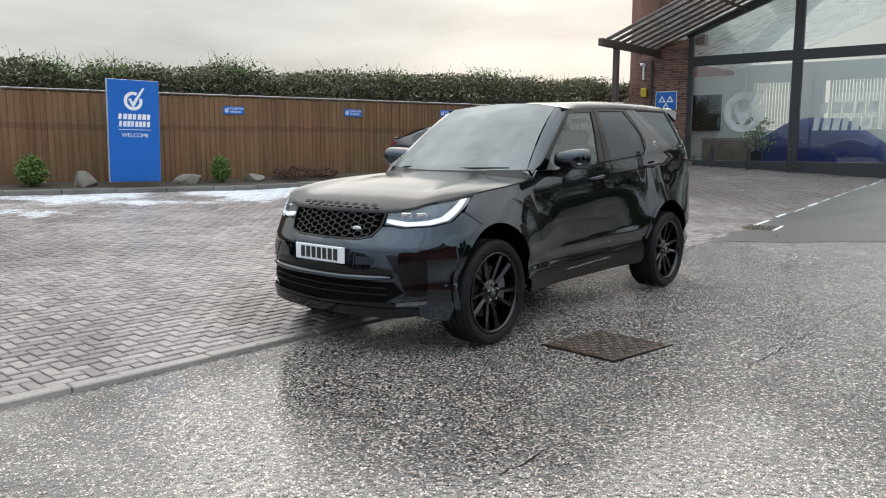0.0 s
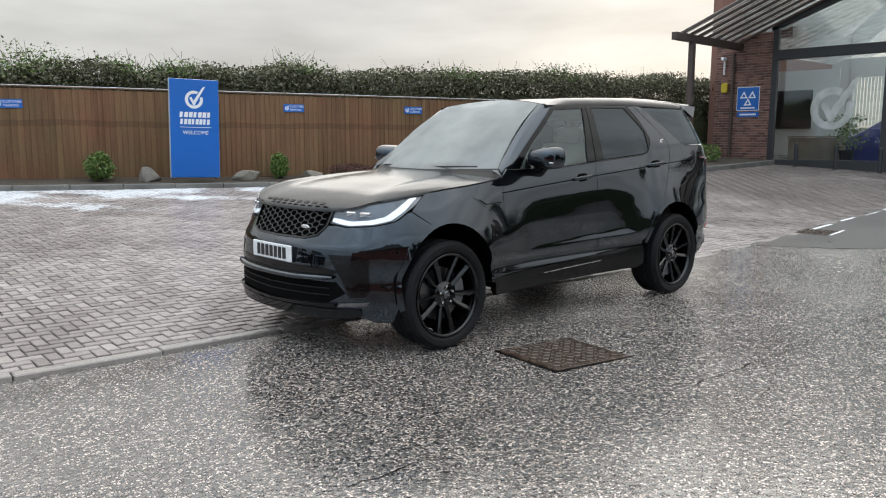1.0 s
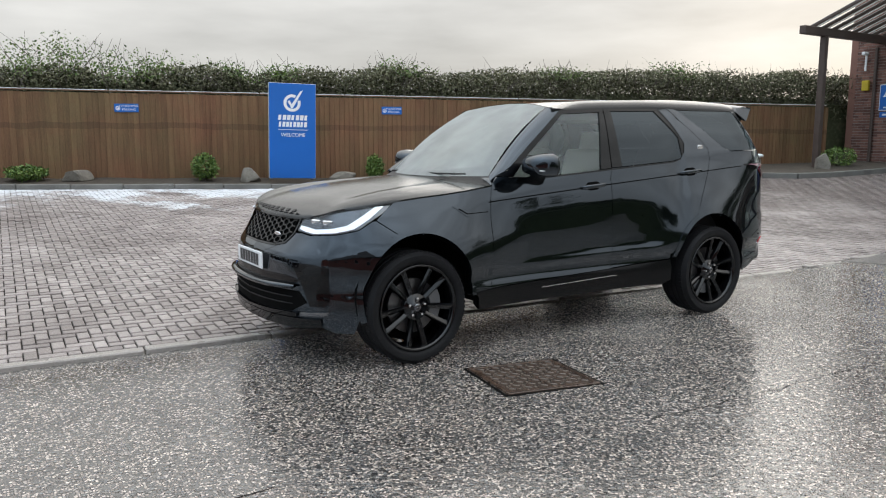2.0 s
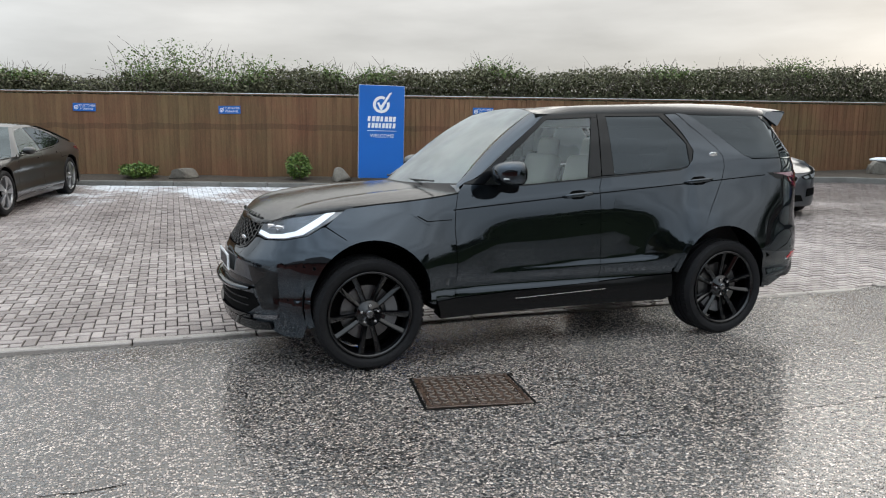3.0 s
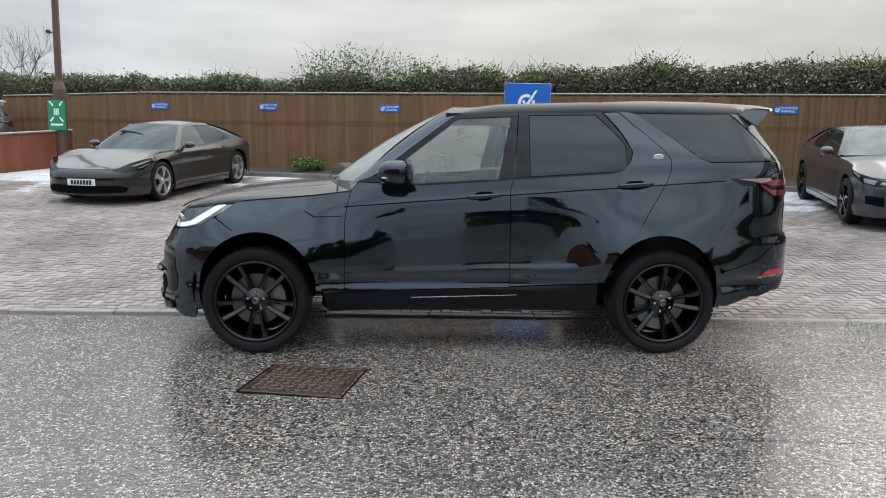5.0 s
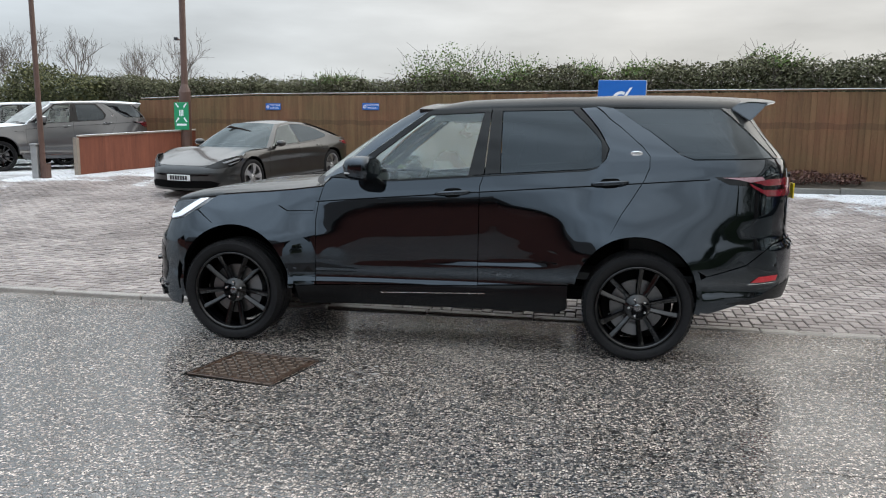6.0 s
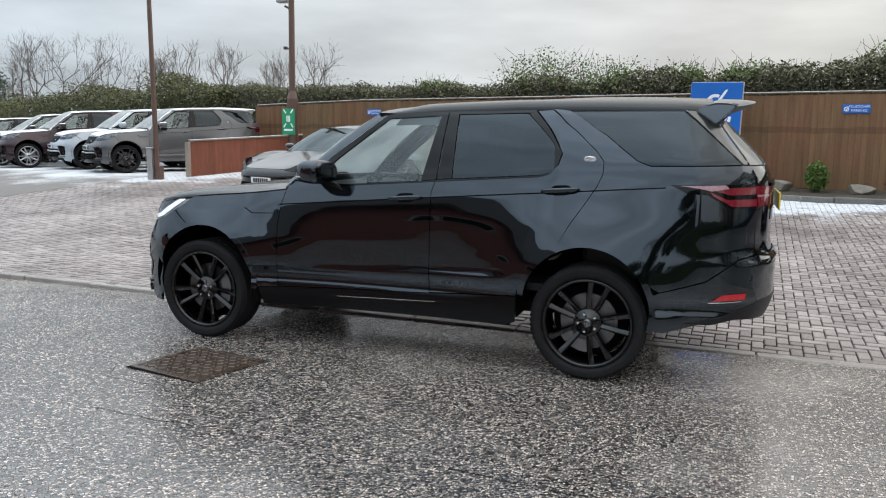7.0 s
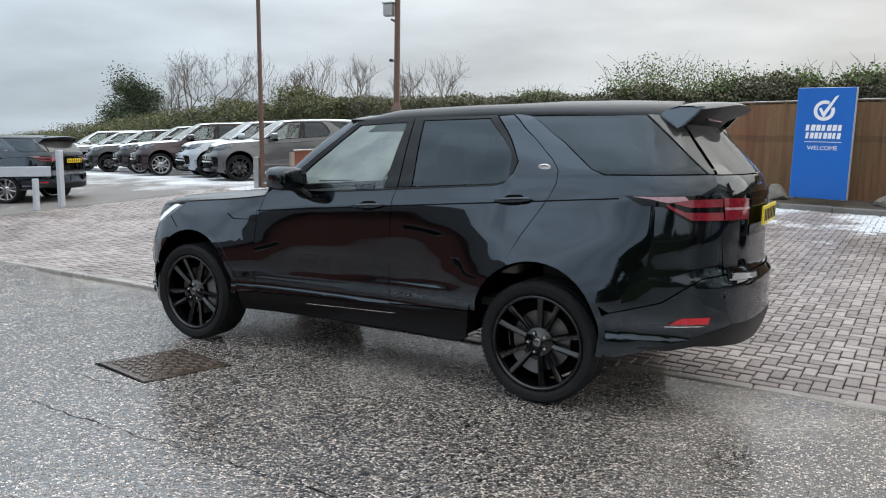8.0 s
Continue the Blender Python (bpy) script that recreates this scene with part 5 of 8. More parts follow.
shrub(0.48, fence_y(0.48) - 0.55, 0.27, 0.56, "leaf_green", "round bright green shrub against the fence")
shrub(3.99, fence_y(3.99) - 0.52, 0.19, 0.56, "leaf_green", "upright bright green shrub against the fence")
shrub(-2.75, fence_y(-2.75) - 0.55, 0.40, 0.28, "leaf_green", "low spreading dark green shrub", 1700)
shrub(5.55, fence_y(5.55) - 0.55, 0.50, 0.26, "leaf_red", "low russet shrub with thin stems", 900)
shrub(6.3, fence_y(6.3) - 0.50, 0.40, 0.20, "leaf_red", "low russet shrub with thin stems", 600)
shrub(15.6, 6.5, 0.45, 0.5, "leaf_green", "round green shrub on the corner bed", 1200)


def hedge_top(x):
    base = float(np.interp(x, [-60, -40, -25, -16, -11, -7, -4.5, -3, -1, 1, 6, 12, 20], [1.5, 2.2, 2.9, 3.08, 2.96, 2.88, 2.86, 2.90, 2.93, 3.00, 3.12, 3.28, 3.4]))
    base += (0.12 + 0.65 * noise.noise((x * 0.40, 7, 0))) * smooth(-13, -17, x)
    return base + 0.22 * noise.noise((x * 0.7, 0, 0)) + 0.16 * noise.noise((x * 2.3, 4, 0))


def hedge_line(x):
    return fence_y(x) + 1.2 if x > -11 else fence_y(-11) + 1.2 + (-11 - x) * 0.36


def build_hedge():
    h = thing("hedge", "overgrown dark hedge behind the fence with bare twigs poking out", "hedge", kind="stuff")

    def place():
        x = random.uniform(-13, 19)
        top = hedge_top(x)
        if random.random() < 0.52:
            return Vector((x, hedge_line(x) + random.uniform(-0.40, 0.40), random.uniform(2.1, top - 0.12)))
        z = top + 0.10 * noise.noise((x * 6, 1, 0)) - abs(random.gauss(0, 0.36))
        if z < 1.9:
            return None
        return Vector((x, hedge_line(x) + random.gauss(0, 0.38), z))
    v, f = leaf_cloud(125000, place, 0.036, 0.084)
    mesh_part("leaves", v, f, "leaf_dark", h)

    def inner():
        x = random.uniform(-13, 19)
        return Vector((x, hedge_line(x) + random.uniform(-0.2, 0.35), random.uniform(2.3, hedge_top(x) - 0.2)))
    v, f = leaf_cloud(9000, inner, 0.08, 0.15)
    mesh_part("inner_leaves", v, f, "leaf_dark", h)

    def sprays():
        # looser sprays standing above the clipped top
        c = random.choice(SPRAYS)
        t = random.random()
        x = c[0] + random.gauss(0, c[2]) * (0.4 + 0.6 * t)
        return Vector((x, hedge_line(x) + random.gauss(0, 0.3), hedge_top(x) - 0.2 + c[1] * t * random.uniform(0.4, 1)))
    SPRAYS = [(-2.6, 0.85, 0.35), (-1.8, 1.0, 0.4), (-0.9, 0.9, 0.4), (-0.2, 0.6, 0.35), (1.6, 0.45, 0.3), (2.6, 0.4, 0.3), (5.4, 0.45, 0.35), (9.5, 0.4, 0.4), (12.8, 0.55, 0.35), (-5.2, 0.3, 0.5)]
    v, f = leaf_cloud(8000, sprays, 0.035, 0.08)
    mesh_part("spray_leaves", v, f, "leaf_green", h)
    bm = bmesh.new()
    for _ in range(2600):
        x = random.uniform(-13, 19)
        z = hedge_top(x) - random.uniform(0.2, 0.9)
        y = hedge_line(x) + random.gauss(0, 0.35)
        L = random.uniform(0.15, 0.6)
        a, way = Vector((x, y, z)), random.gauss(0, 0.75)
        for k in range(3):
            b = a + Vector((way * L / 3, random.gauss(0, 0.05), L / 3 * (0.95 - 0.25 * k * abs(way))))
            add_tube(bm, a, b, 0.008 - 0.002 * k, 0.006 - 0.002 * k, 3, False)
            a, way = b, way + random.gauss(0, 0.4)
    for c in SPRAYS:
        for _ in range(12):
            x = c[0] + random.gauss(0, c[2] * 0.6)
            y = hedge_line(x) + random.gauss(0, 0.25)
            z = hedge_top(x) - 0.4
            a, way, L = Vector((x, y, z)), random.gauss(0, 0.35), 0.4 + c[1] * random.uniform(0.4, 0.9)
            for k in range(4):
                b = a + Vector((way * L / 4, random.gauss(0, 0.04), L / 4))
                add_tube(bm, a, b, 0.009 - 0.0015 * k, 0.0075 - 0.0015 * k, 4, False)
                a, way = b, way + random.gauss(0, 0.35)
    part("twigs", bm, "twig", h)
    bm = bmesh.new()
    prev = None
    for k in range(65):
        x = -13 + 0.5 * k
        ring = [bm.verts.new((x, hedge_line(x) + dy, z + 0.1 * noise.noise((x, dy * 3, 2)))) for dy, z in ((-0.25, 0.5), (-0.22, 2.50), (0, 2.66 + 0.12 * noise.noise((x * 2.3, 0, 5))), (0.22, 2.50), (0.25, 0.5))]
        if prev:
            for i in range(4):
                bm.faces.new((prev[i], ring[i], ring[i + 1], prev[i + 1]))
        prev = ring
    part("dark_heart", bm, "leaf_dark", h, "dense shaded inner growth")
    # far hedge beyond the car park
    far = thing("far_hedge", "tall tangled green hedge beyond the car park", "hedge", kind="stuff")

    def place2():
        x = -13 - 60 * random.random() ** 1.6
        s = 1 + (-13 - x) * 0.02
        if random.random() < 0.55:
            z = random.uniform(0.4, hedge_top(x) - 0.2)
            return Vector((x, hedge_line(x) - 0.62 + random.gauss(0, 0.13), z))
        z = hedge_top(x) - abs(random.gauss(0, 0.45))
        return Vector((x, hedge_line(x) + random.gauss(0, 0.6) * s, z))
    v, f = leaf_cloud(95000, place2, 0.05, 0.13)
    mesh_part("leaves", v, f, "leaf_hedge2", far)
    bm = bmesh.new()
    prev = None
    for k in range(64):
        x = -12.5 - 1.0 * k
        ring = [bm.verts.new((x, hedge_line(x) + dy, z + 0.2 * noise.noise((x, dy * 3, 2)))) for dy, z in ((-0.5, 0.2), (-0.5, hedge_top(x) - 0.9), (0, hedge_top(x) - 0.6), (0.6, hedge_top(x) - 0.9))]
        if prev:
            for i in range(3):
                bm.faces.new((prev[i], ring[i], ring[i + 1], prev[i + 1]))
        prev = ring
    part("dark_heart", bm, "leaf_dark", far)


M["leaf_hedge2"] = material("far_hedge_leaf", (0.035, 0.044, 0.014), 0.6, second=(0.125, 0.125, 0.042), scale=0.5, fine=5, island=0.7, object_space=False)
build_hedge()


def branch(bm, a, way, length, r, depth, spread):
    b = a + way * length
    add_tube(bm, a, b, r, r * 0.68, 6 if depth > 2 else 4, False)
    if depth == 0:
        return
    for _ in range(random.choice((2, 3, 3) if depth > 1 else (2, 3))):
        turn = Euler((random.gauss(0, spread), random.gauss(0, spread), random.uniform(0, 6.28))).to_matrix()
        w = (turn @ way * 0.75 + way * 0.55 + Vector((0, 0, 0.10))).normalized()
        branch(bm, a.lerp(b, random.uniform(0.65, 1.0)), w, length * random.uniform(0.62, 0.86), r * 0.62, depth - 1, spread)


def bare_tree(x, y, height, label, depth=6):
    t = thing("bare_tree", label, "tree", pose(x, y, 0.3), "bare trees")
    bm = bmesh.new()
    add_tube(bm, (0, 0, 0), (0.05, 0, height * 0.28), 0.13 * height / 7, 0.10 * height / 7, 8)
    part("trunk", bm, "twig", t)
    bm = bmesh.new()
    for k in range(5):
        a = 6.28 * k / 5 + random.uniform(-0.4, 0.4)
        branch(bm, Vector((0.05, 0, height * random.uniform(0.2, 0.28))), Vector((1.0 * math.cos(a), 1.0 * math.sin(a), 0.72)).normalized(), height * 0.235, 0.055 * height / 7, depth, 0.68)
    part("crown", bm, "twig", t)


bare_tree(-39.2, 34, 8.4, "spreading leafless tree beyond the hedge", 6)
bare_tree(-31.8, 34.5, 7.8, "slender leafless tree beyond the hedge", 5)
bare_tree(-27.5, 34, 8.2, "slender leafless tree beyond the hedge", 5)
bare_tree(-20.5, 34, 7.4, "leafless tree beyond the hedge", 5)
bare_tree(-41.5, 33, 5.6, "leafless tree beyond the hedge", 5)


def evergreen(x, y, height, r, label):
    t = thing("evergreen_tree", label, "tree", pose(x, y, 0.0))
    part("trunk", tube((0, 0, 0), (0, 0, height * 0.75), 0.22, 0.08, 8), "twig", t)
    bm = bmesh.new()
    clumps = []
    for k in range(46):
        h = random.uniform(0.16, 1.0)
        w = r * (1.0 - 0.55 * max(0, h - 0.45) / 0.55) * random.uniform(0.25, 1.0)
        a = random.uniform(0, 6.28)
        c = Vector((math.cos(a) * w, math.sin(a) * w, h * height))
        clumps.append((c, random.uniform(0.35, 0.75) * r * 0.55))
        add_tube(bm, (0, 0, h * height * 0.75), c, 0.05, 0.02, 5, False)
    part("limbs", bm, "twig", t)

    def place():
        c, q = random.choice(clumps)
        return c + Vector((random.gauss(0, 0.5), random.gauss(0, 0.5), random.gauss(0, 0.5))) * q
    v, f = leaf_cloud(30000, place, 0.07, 0.17)
    mesh_part("crown", v, f, "leaf_evergreen", t)


evergreen(-38.5, 28, 5.1, 2.3, "dense dark evergreen tree beyond the car park")


# ---- poles and low fence ----
def build_posts():
    z = land(-10.4, 9.2)
    p = thing("lamp_post", "slim brown lamp post with a grey cabinet at its foot", "lamp post", pose(-10.30, 9.36, z, 0, -0.5, 0))
    part("shaft", tube((0, 0, 0), (0, 0, 6.2), 0.062, 0.045, 12), "pole_brown", p)
    part("base_sleeve", tube((0.05, 0.02, 0), (0.05, 0.02, 0.32), 0.10, 0.10, 12), "pole_brown", p)
    part("cabinet", box((0.15, 0.16, 0.72), (-0.13, -0.03, 0.36), 0.012), "pole_grey", p, "grey metal cabinet")
    part("cabinet_cap", box((0.17, 0.18, 0.04), (-0.13, -0.03, 0.74), 0.01), "pole_grey", p)
    z = 0.6
    p = thing("camera_pole", "brown steel pole with a camera housing near its top", "pole", pose(-8.84, 13.14, z, 0, 0.4, 0))
    part("shaft", tube((0, 0, 2.05), (0, 0, 7.0), 0.085, 0.07, 14), "pole_brown", p)
    part("lower_shaft", tube((0, 0, 0), (0, 0, 1.85), 0.15, 0.15, 14), "pole_brown", p)
    part("shoulder", tube((0, 0, 1.85), (0, 0, 2.05), 0.15, 0.085, 14), "pole_brown", p)
    cam_box = part("housing", box((0.30, 0.22, 0.34), (-0.26, -0.02, 4.55), 0.03), "pole_grey", p, "grey camera housing")
    part("hood", box((0.34, 0.26, 0.04), (-0.26, -0.02, 4.73), 0.01), "pole_grey", cam_box)
    part("arm", tube((-0.2, 0, 4.3), (0, 0, 4.2), 0.03, 0.03, 8), "pole_brown", p)
    br = part("bracket", tube((-0.16, 0, 3.18), (0.08, 0, 3.18), 0.02, 0.02, 8), "pole_brown", p)
    part("floodlight", box((0.09, 0.10, 0.08), (-0.19, 0, 3.20), 0.01), "dark_frame", br)
    s = thing("assembly_point_sign", "green assembly point sign with white symbols on the pole", "sign", pose(-8.83, 12.92, 1.83, 0, 0, -14))
    part("plate", box((0.47, 0.01, 0.70), (0, 0, 0), 0.004), "sign_green", s)
    for sx in (-1, 1):
        for sz in (-1, 1):
            part("arrow", slab([(sx * 0.19, 0.09 + sz * 0.23), (sx * 0.16, 0.09 + sz * 0.25), (sx * 0.07, 0.09 + sz * 0.15), (sx * 0.10, 0.09 + sz * 0.12)], 0.003, -0.008, "Y"), "sign_white", s)
    for x in (-0.05, 0.0, 0.05):
        part("symbol", box((0.034, 0.003, 0.16), (x, -0.0065, 0.08)), "sign_white", s)
    bar(s, "word_bar", 0, -0.22, 0.32, 0.05, -0.0065)
    # low timber fence beside the bays
    f = thing("low_fence", "low red-brown timber fence with a frosted top rail", "fence")
    A, B = Vector((-9.95, 10.12, 0)), Vector((-8.75, 13.5, 0))
    n = 34
    turn = math.degrees(math.atan2(B.y - A.y, B.x - A.x))
    bm = box((0.118, 0.02, 0.87), (0, 0, 0.435), 0.004)
    me = bpy.data.meshes.new("board")
    bm.to_mesh(me)
    bm.free()
    me.materials.append(M["timber_red"])
    for k in range(n):
        p = A.lerp(B, (k + 0.5) / n)
        shared("board", me, f, pose(p.x, p.y, land(p.x, p.y) + random.uniform(-0.01, 0.0), 0, random.uniform(-0.4, 0.4), turn + random.uniform(-1, 1)))
    mid = (A + B) / 2
    L = (B - A).length
    za, zb = land(A.x, A.y) + 0.87, land(B.x, B.y) + 0.87
    for nm, sz, mat, dz in (("top_rail", (L, 0.09, 0.035), "timber_rail", 0.0), ("frost_line", (L, 0.07, 0.012), "frost", 0.022)):
        r = part(nm, box(sz, bevel=0.004), mat, f)
        r.matrix_world = Matrix.Translation(Vector((mid.x, mid.y, (za + zb) / 2 + dz))) @ Vector((B.x - A.x, B.y - A.y, zb - za)).to_track_quat("X", "Z").to_matrix().to_4x4()
    part("end_post", box((0.10, 0.10, 0.84), (A.x, A.y - 0.06, land(A.x, A.y) + 0.42), 0.008), "timber_rail", f)
    # white rail and posts by the car park entrance
    w = thing("barrier_rail", "white painted barrier rail on square posts", "barrier")
    for x, y, h in ((-11.3, 4.6, 1.14), (-11.2, 4.0, 0.62)):
        part("post", box((0.12 if h > 1 else 0.09, 0.10, h), (x, y, land(x, y) + h / 2), 0.01), "sign_edge", w)
    a, b = Vector((-11.38, 4.45, 0.90)), Vector((-13.6, 2.2, 0.86))
    r = part("rail", box(((b - a).length, 0.06, 0.20), bevel=0.008), "sign_edge", w)
    r.matrix_world = Matrix.Translation((a + b) / 2) @ (b - a).to_track_quat("X", "Z").to_matrix().to_4x4()


M["timber_red"] = material("red_brown_board", (0.13, 0.035, 0.018), 0.7, second=(0.23, 0.075, 0.040), scale=3, fine=40, stretch=(5, 5, 0.6), object_space=False, objrand=0.16, bump=0.002, bump_scale=80)
build_posts()


# ---- the black SUV ----
SUV_OUTLINE = [(-2.285, 0), (-2.272, 0.25), (-2.225, 0.48), (-2.14, 0.66), (-2.02, 0.79), (-1.80, 0.898), (-1.46, 0.945), (-1.12, 0.923), (-0.82, 0.862),
               (-0.45, 0.832), (0.0, 0.828), (0.5, 0.832), (0.95, 0.876), (1.2, 0.924), (1.46, 0.946), (1.83, 0.910), (2.09, 0.838), (2.31, 0.740),
               (2.47, 0.60), (2.562, 0.42), (2.602, 0.2), (2.612, 0)]
SUV_SIDE = [(0.15, 0.02), (0.30, 0.0), (0.40, -0.010), (0.46, -0.006), (0.50, 0.006), (0.53, 0.008), (0.58, -0.014), (0.64, -0.024), (0.72, -0.021), (0.80, -0.015), (0.88, -0.006), (0.96, 0.003), (1.05, 0.014),
            (1.10, 0.021), (1.125, 0.026), (1.18, 0.040), (1.25, 0.059), (1.32, 0.082), (1.5, 0.135), (1.65, 0.185), (1.72, 0.215), (1.80, 0.27)]
SUV_FRONT = [(0.2, 0.03), (0.30, 0.008), (0.36, 0.0), (0.55, 0.0), (0.64, 0.008), (0.73, 0.02), (0.79, 0.06), (0.85, 0.10), (0.92, 0.14), (0.98, 0.17), (1.04, 0.22), (1.2, 0.35)]
SUV_REAR = [(0.3, 0.10), (0.38, 0.06), (0.47, 0.02), (0.56, 0.0), (0.79, 0.0), (0.84, 0.03), (0.90, 0.045), (1.1, 0.045), (1.29, 0.055), (1.36, 0.075), (1.41, 0.105), (1.52, 0.205),
            (1.66, 0.345), (1.75, 0.42), (1.85, 0.5)]


def door_scallop(x, z):
    """The long hollow pressed into the lower doors, its lower lip a narrow ledge."""
    t = z - (0.612 + 0.030 * x)
    long = smooth(-0.86, -0.45, x) * (1 - smooth(0.70, 1.02, x))
    return long * 0.017 * smooth(-0.034, 0.034, t) * (1 - smooth(0.05, 0.42, t))


suv = Shell(SUV_OUTLINE, SUV_SIDE, SUV_FRONT, SUV_REAR, rise=0.078, flat=0.83, bulge_top=(0.60, 1.34), scallop=door_scallop)


def arc(cx, cz, r, a0, a1, steps=14):
    return [(cx + r * math.cos(radians(a0 + (a1 - a0) * k / steps)), cz + r * math.sin(radians(a0 + (a1 - a0) * k / steps))) for k in range(steps + 1)]


FA, RA, AR = (-1.445, 0.462), (1.435, 0.462), 0.444   # wheel arches


def hood_line(x):
    return float(np.interp(x, [-2.03, -1.83, -1.57, -1.38, -1.19, -0.99, -0.79], [1.032, 1.05, 1.08, 1.098, 1.112, 1.132, 1.158]))


def rail_line(x):
    """Top of the side doors, below the roof."""
    return float(np.interp(x, [-0.08, 0.0, 0.43, 0.9, 1.42, 1.96, 2.1], [1.70, 1.708, 1.73, 1.748, 1.75, 1.742, 1.735]))


def edge_point(x, z, off=0.0):
    return suv.at(suv.find(0, x, z), z, off)


def build_suv(name, label, paint, rim, rear_plate=True):
    car = thing(name, label, "car")
    S = lambda n, poly, mat=paint, lab="", **kw: skin_part(suv, n, poly, mat, car, lab, **kw)
    # side panels
    S("front_door", [(-0.795, 1.158), (-0.75, 1.218), (-0.58, 1.212), (-0.28, 1.212), (0.26, 1.250), (0.372, 1.260), (0.345, 1.18), (0.348, 0.474), (-0.20, 0.458), (-0.838, 0.44), (-0.838, 0.92), (-0.822, 1.05)], grid=0.022)
    S("rear_door", [(0.372, 1.262), (0.49, 1.270), (1.08, 1.310), (1.165, 1.332), (1.215, 1.385), (1.236, 1.455), (1.205, 1.515), (1.035, 1.735), (1.14, 1.742), (1.30, 1.612), (1.46, 1.472), (1.508, 1.41),
                    (1.508, 1.33), (1.475, 1.25), (1.325, 1.015)] + arc(*RA, AR, 115, 172) + [(0.985, 0.512), (0.348, 0.478), (0.345, 1.18)], grid=0.022)
    S("front_wing", [(-1.60, 1.070), (-1.57, 1.076), (-1.38, 1.094), (-1.19, 1.108), (-0.99, 1.128), (-0.795, 1.154), (-0.822, 1.05), (-0.838, 0.92), (-0.838, 0.44), (-0.985, 0.43)]
      + arc(*FA, AR, 0, 112) + [(-1.74, 0.965), (-1.66, 1.03)])
    S("rear_quarter", [(1.143, 1.745), (1.255, 1.738), (1.51, 1.578), (1.715, 1.420), (1.80, 1.388), (2.345, 1.402), ("r", 0.585, 1.402), ("r", 0.60, 1.29), ("r", 0.60, 0.845), (2.36, 0.825), (2.27, 0.762), (2.17, 0.69), (1.90, 0.615)]
      + arc(*RA, AR, 18, 115)[1:] + [(1.325, 1.015), (1.475, 1.25), (1.508, 1.33), (1.508, 1.41), (1.46, 1.472), (1.30, 1.612)])
    S("sill", [(-0.985, 0.43), (-0.84, 0.438), (-0.20, 0.456), (0.348, 0.474), (0.985, 0.508), (0.975, 0.335), (0.90, 0.305), (-0.95, 0.300)], "sill_black" if paint == "paint_black" else paint, gap=0.002, grid=0.06)
    # bright strip laid on as the reflected highlight along the sill
    S("sill_strip", [(-0.36, 0.3955), (-0.36, 0.4000), (0.40, 0.4213), (0.40, 0.4168)], "chrome", "thin chrome strip put in for a sill highlight", off=0.004, gap=0, depth=0.006)
    S("front_bumper", [("f", 0, 0.775), ("f", 0.30, 0.778), ("f", 0.41, 0.800), ("f", 0.455, 0.868), ("f", 0.52, 0.872), ("f", 0.60, 0.862), (-1.98, 0.878), (-1.86, 0.905), (-1.77, 0.958), (-1.74, 0.962)]
      + arc(*FA, AR, 112, 196) + [(-1.90, 0.24), (-2.0, 0.245), ("f", 0.72, 0.29), ("f", 0.45, 0.30), ("f", 0, 0.30)], both=False, grid=0.04)
    S("rear_bumper", [(1.895, 0.612), (2.17, 0.687), (2.27, 0.759), (2.36, 0.822), ("r", 0.60, 0.842), ("r", 0.3, 0.835), ("r", 0, 0.835), ("r", 0, 0.42), ("r", 0.45, 0.44), (2.36, 0.47), (2.22, 0.435), (1.93, 0.352), (1.88, 0.36)]
      + arc(*RA, AR, -12, 17), both=False, grid=0.04)
    S("tailgate", [("r", 0.595, 1.400), ("r", 0, 1.400), ("r", 0, 0.845), ("r", 0.595, 0.848)], both=False, grid=0.04)
    # pillar in the rear glass, so its pale painted reflection reaches round
    S("rear_pillar", [(2.350, 1.405), (2.09, 1.648), (1.985, 1.738), (2.09, 1.735), ("r", 0.545, 1.655), ("r", 0.588, 1.405)], "glass_rear")
    # arch lips
    for c, a0, a1 in ((FA, -6, 200), (RA, -15, 172)):
        S("arch_lip", arc(*c, AR + 0.004, a0, a1, 26) + arc(*c, AR - 0.034, a1, a0, 26), paint, off=0.006, gap=0, depth=0.06, grid=0.2)
    # side glazing
    # far-side pane gets added pale haze to brighten the view through
    S("side_window", [(-0.58, 1.215), (-0.54, 1.245), (-0.40, 1.380), (-0.03, 1.672), (0.355, 1.695), (0.258, 1.252), (-0.28, 1.215)], "glass_clear", off=-0.008, gap=0, depth=0.004)[1].data.materials[0] = M["glass_hazed"]
    S("side_window", [(0.49, 1.273), (0.49, 1.703), (0.975, 1.715), (1.18, 1.50), (1.185, 1.345), (1.15, 1.328), (1.08, 1.313)], "glass_tint", "dark tinted glass", off=-0.006, gap=0, depth=0.004)
    S("quarter_window", [(1.262, 1.732), (1.515, 1.575), (1.72, 1.418), (1.80, 1.391), (2.34, 1.405), (2.08, 1.648), (1.978, 1.735)], "glass_tint", "dark tinted glass", off=-0.004, gap=0.002, depth=0.004)
    S("window_frame", [(-0.75, 1.222), (-0.63, 1.262), (-0.40, 1.442), (-0.045, 1.706), (0.41, 1.728), (0.406, 1.698), (0.355, 1.698), (-0.03, 1.676), (-0.405, 1.386), (-0.545, 1.250), (-0.585, 1.216)], "gloss_black", gap=0.001)
    S("door_pillar", [(0.258, 1.253), (0.356, 1.698), (0.405, 1.697), (0.370, 1.263)], "gloss_black", gap=0.001)
    S("door_pillar", [(0.378, 1.266), (0.413, 1.728), (1.03, 1.742), (1.03, 1.722), (0.485, 1.708), (0.485, 1.273)], "gloss_black", gap=0.001)
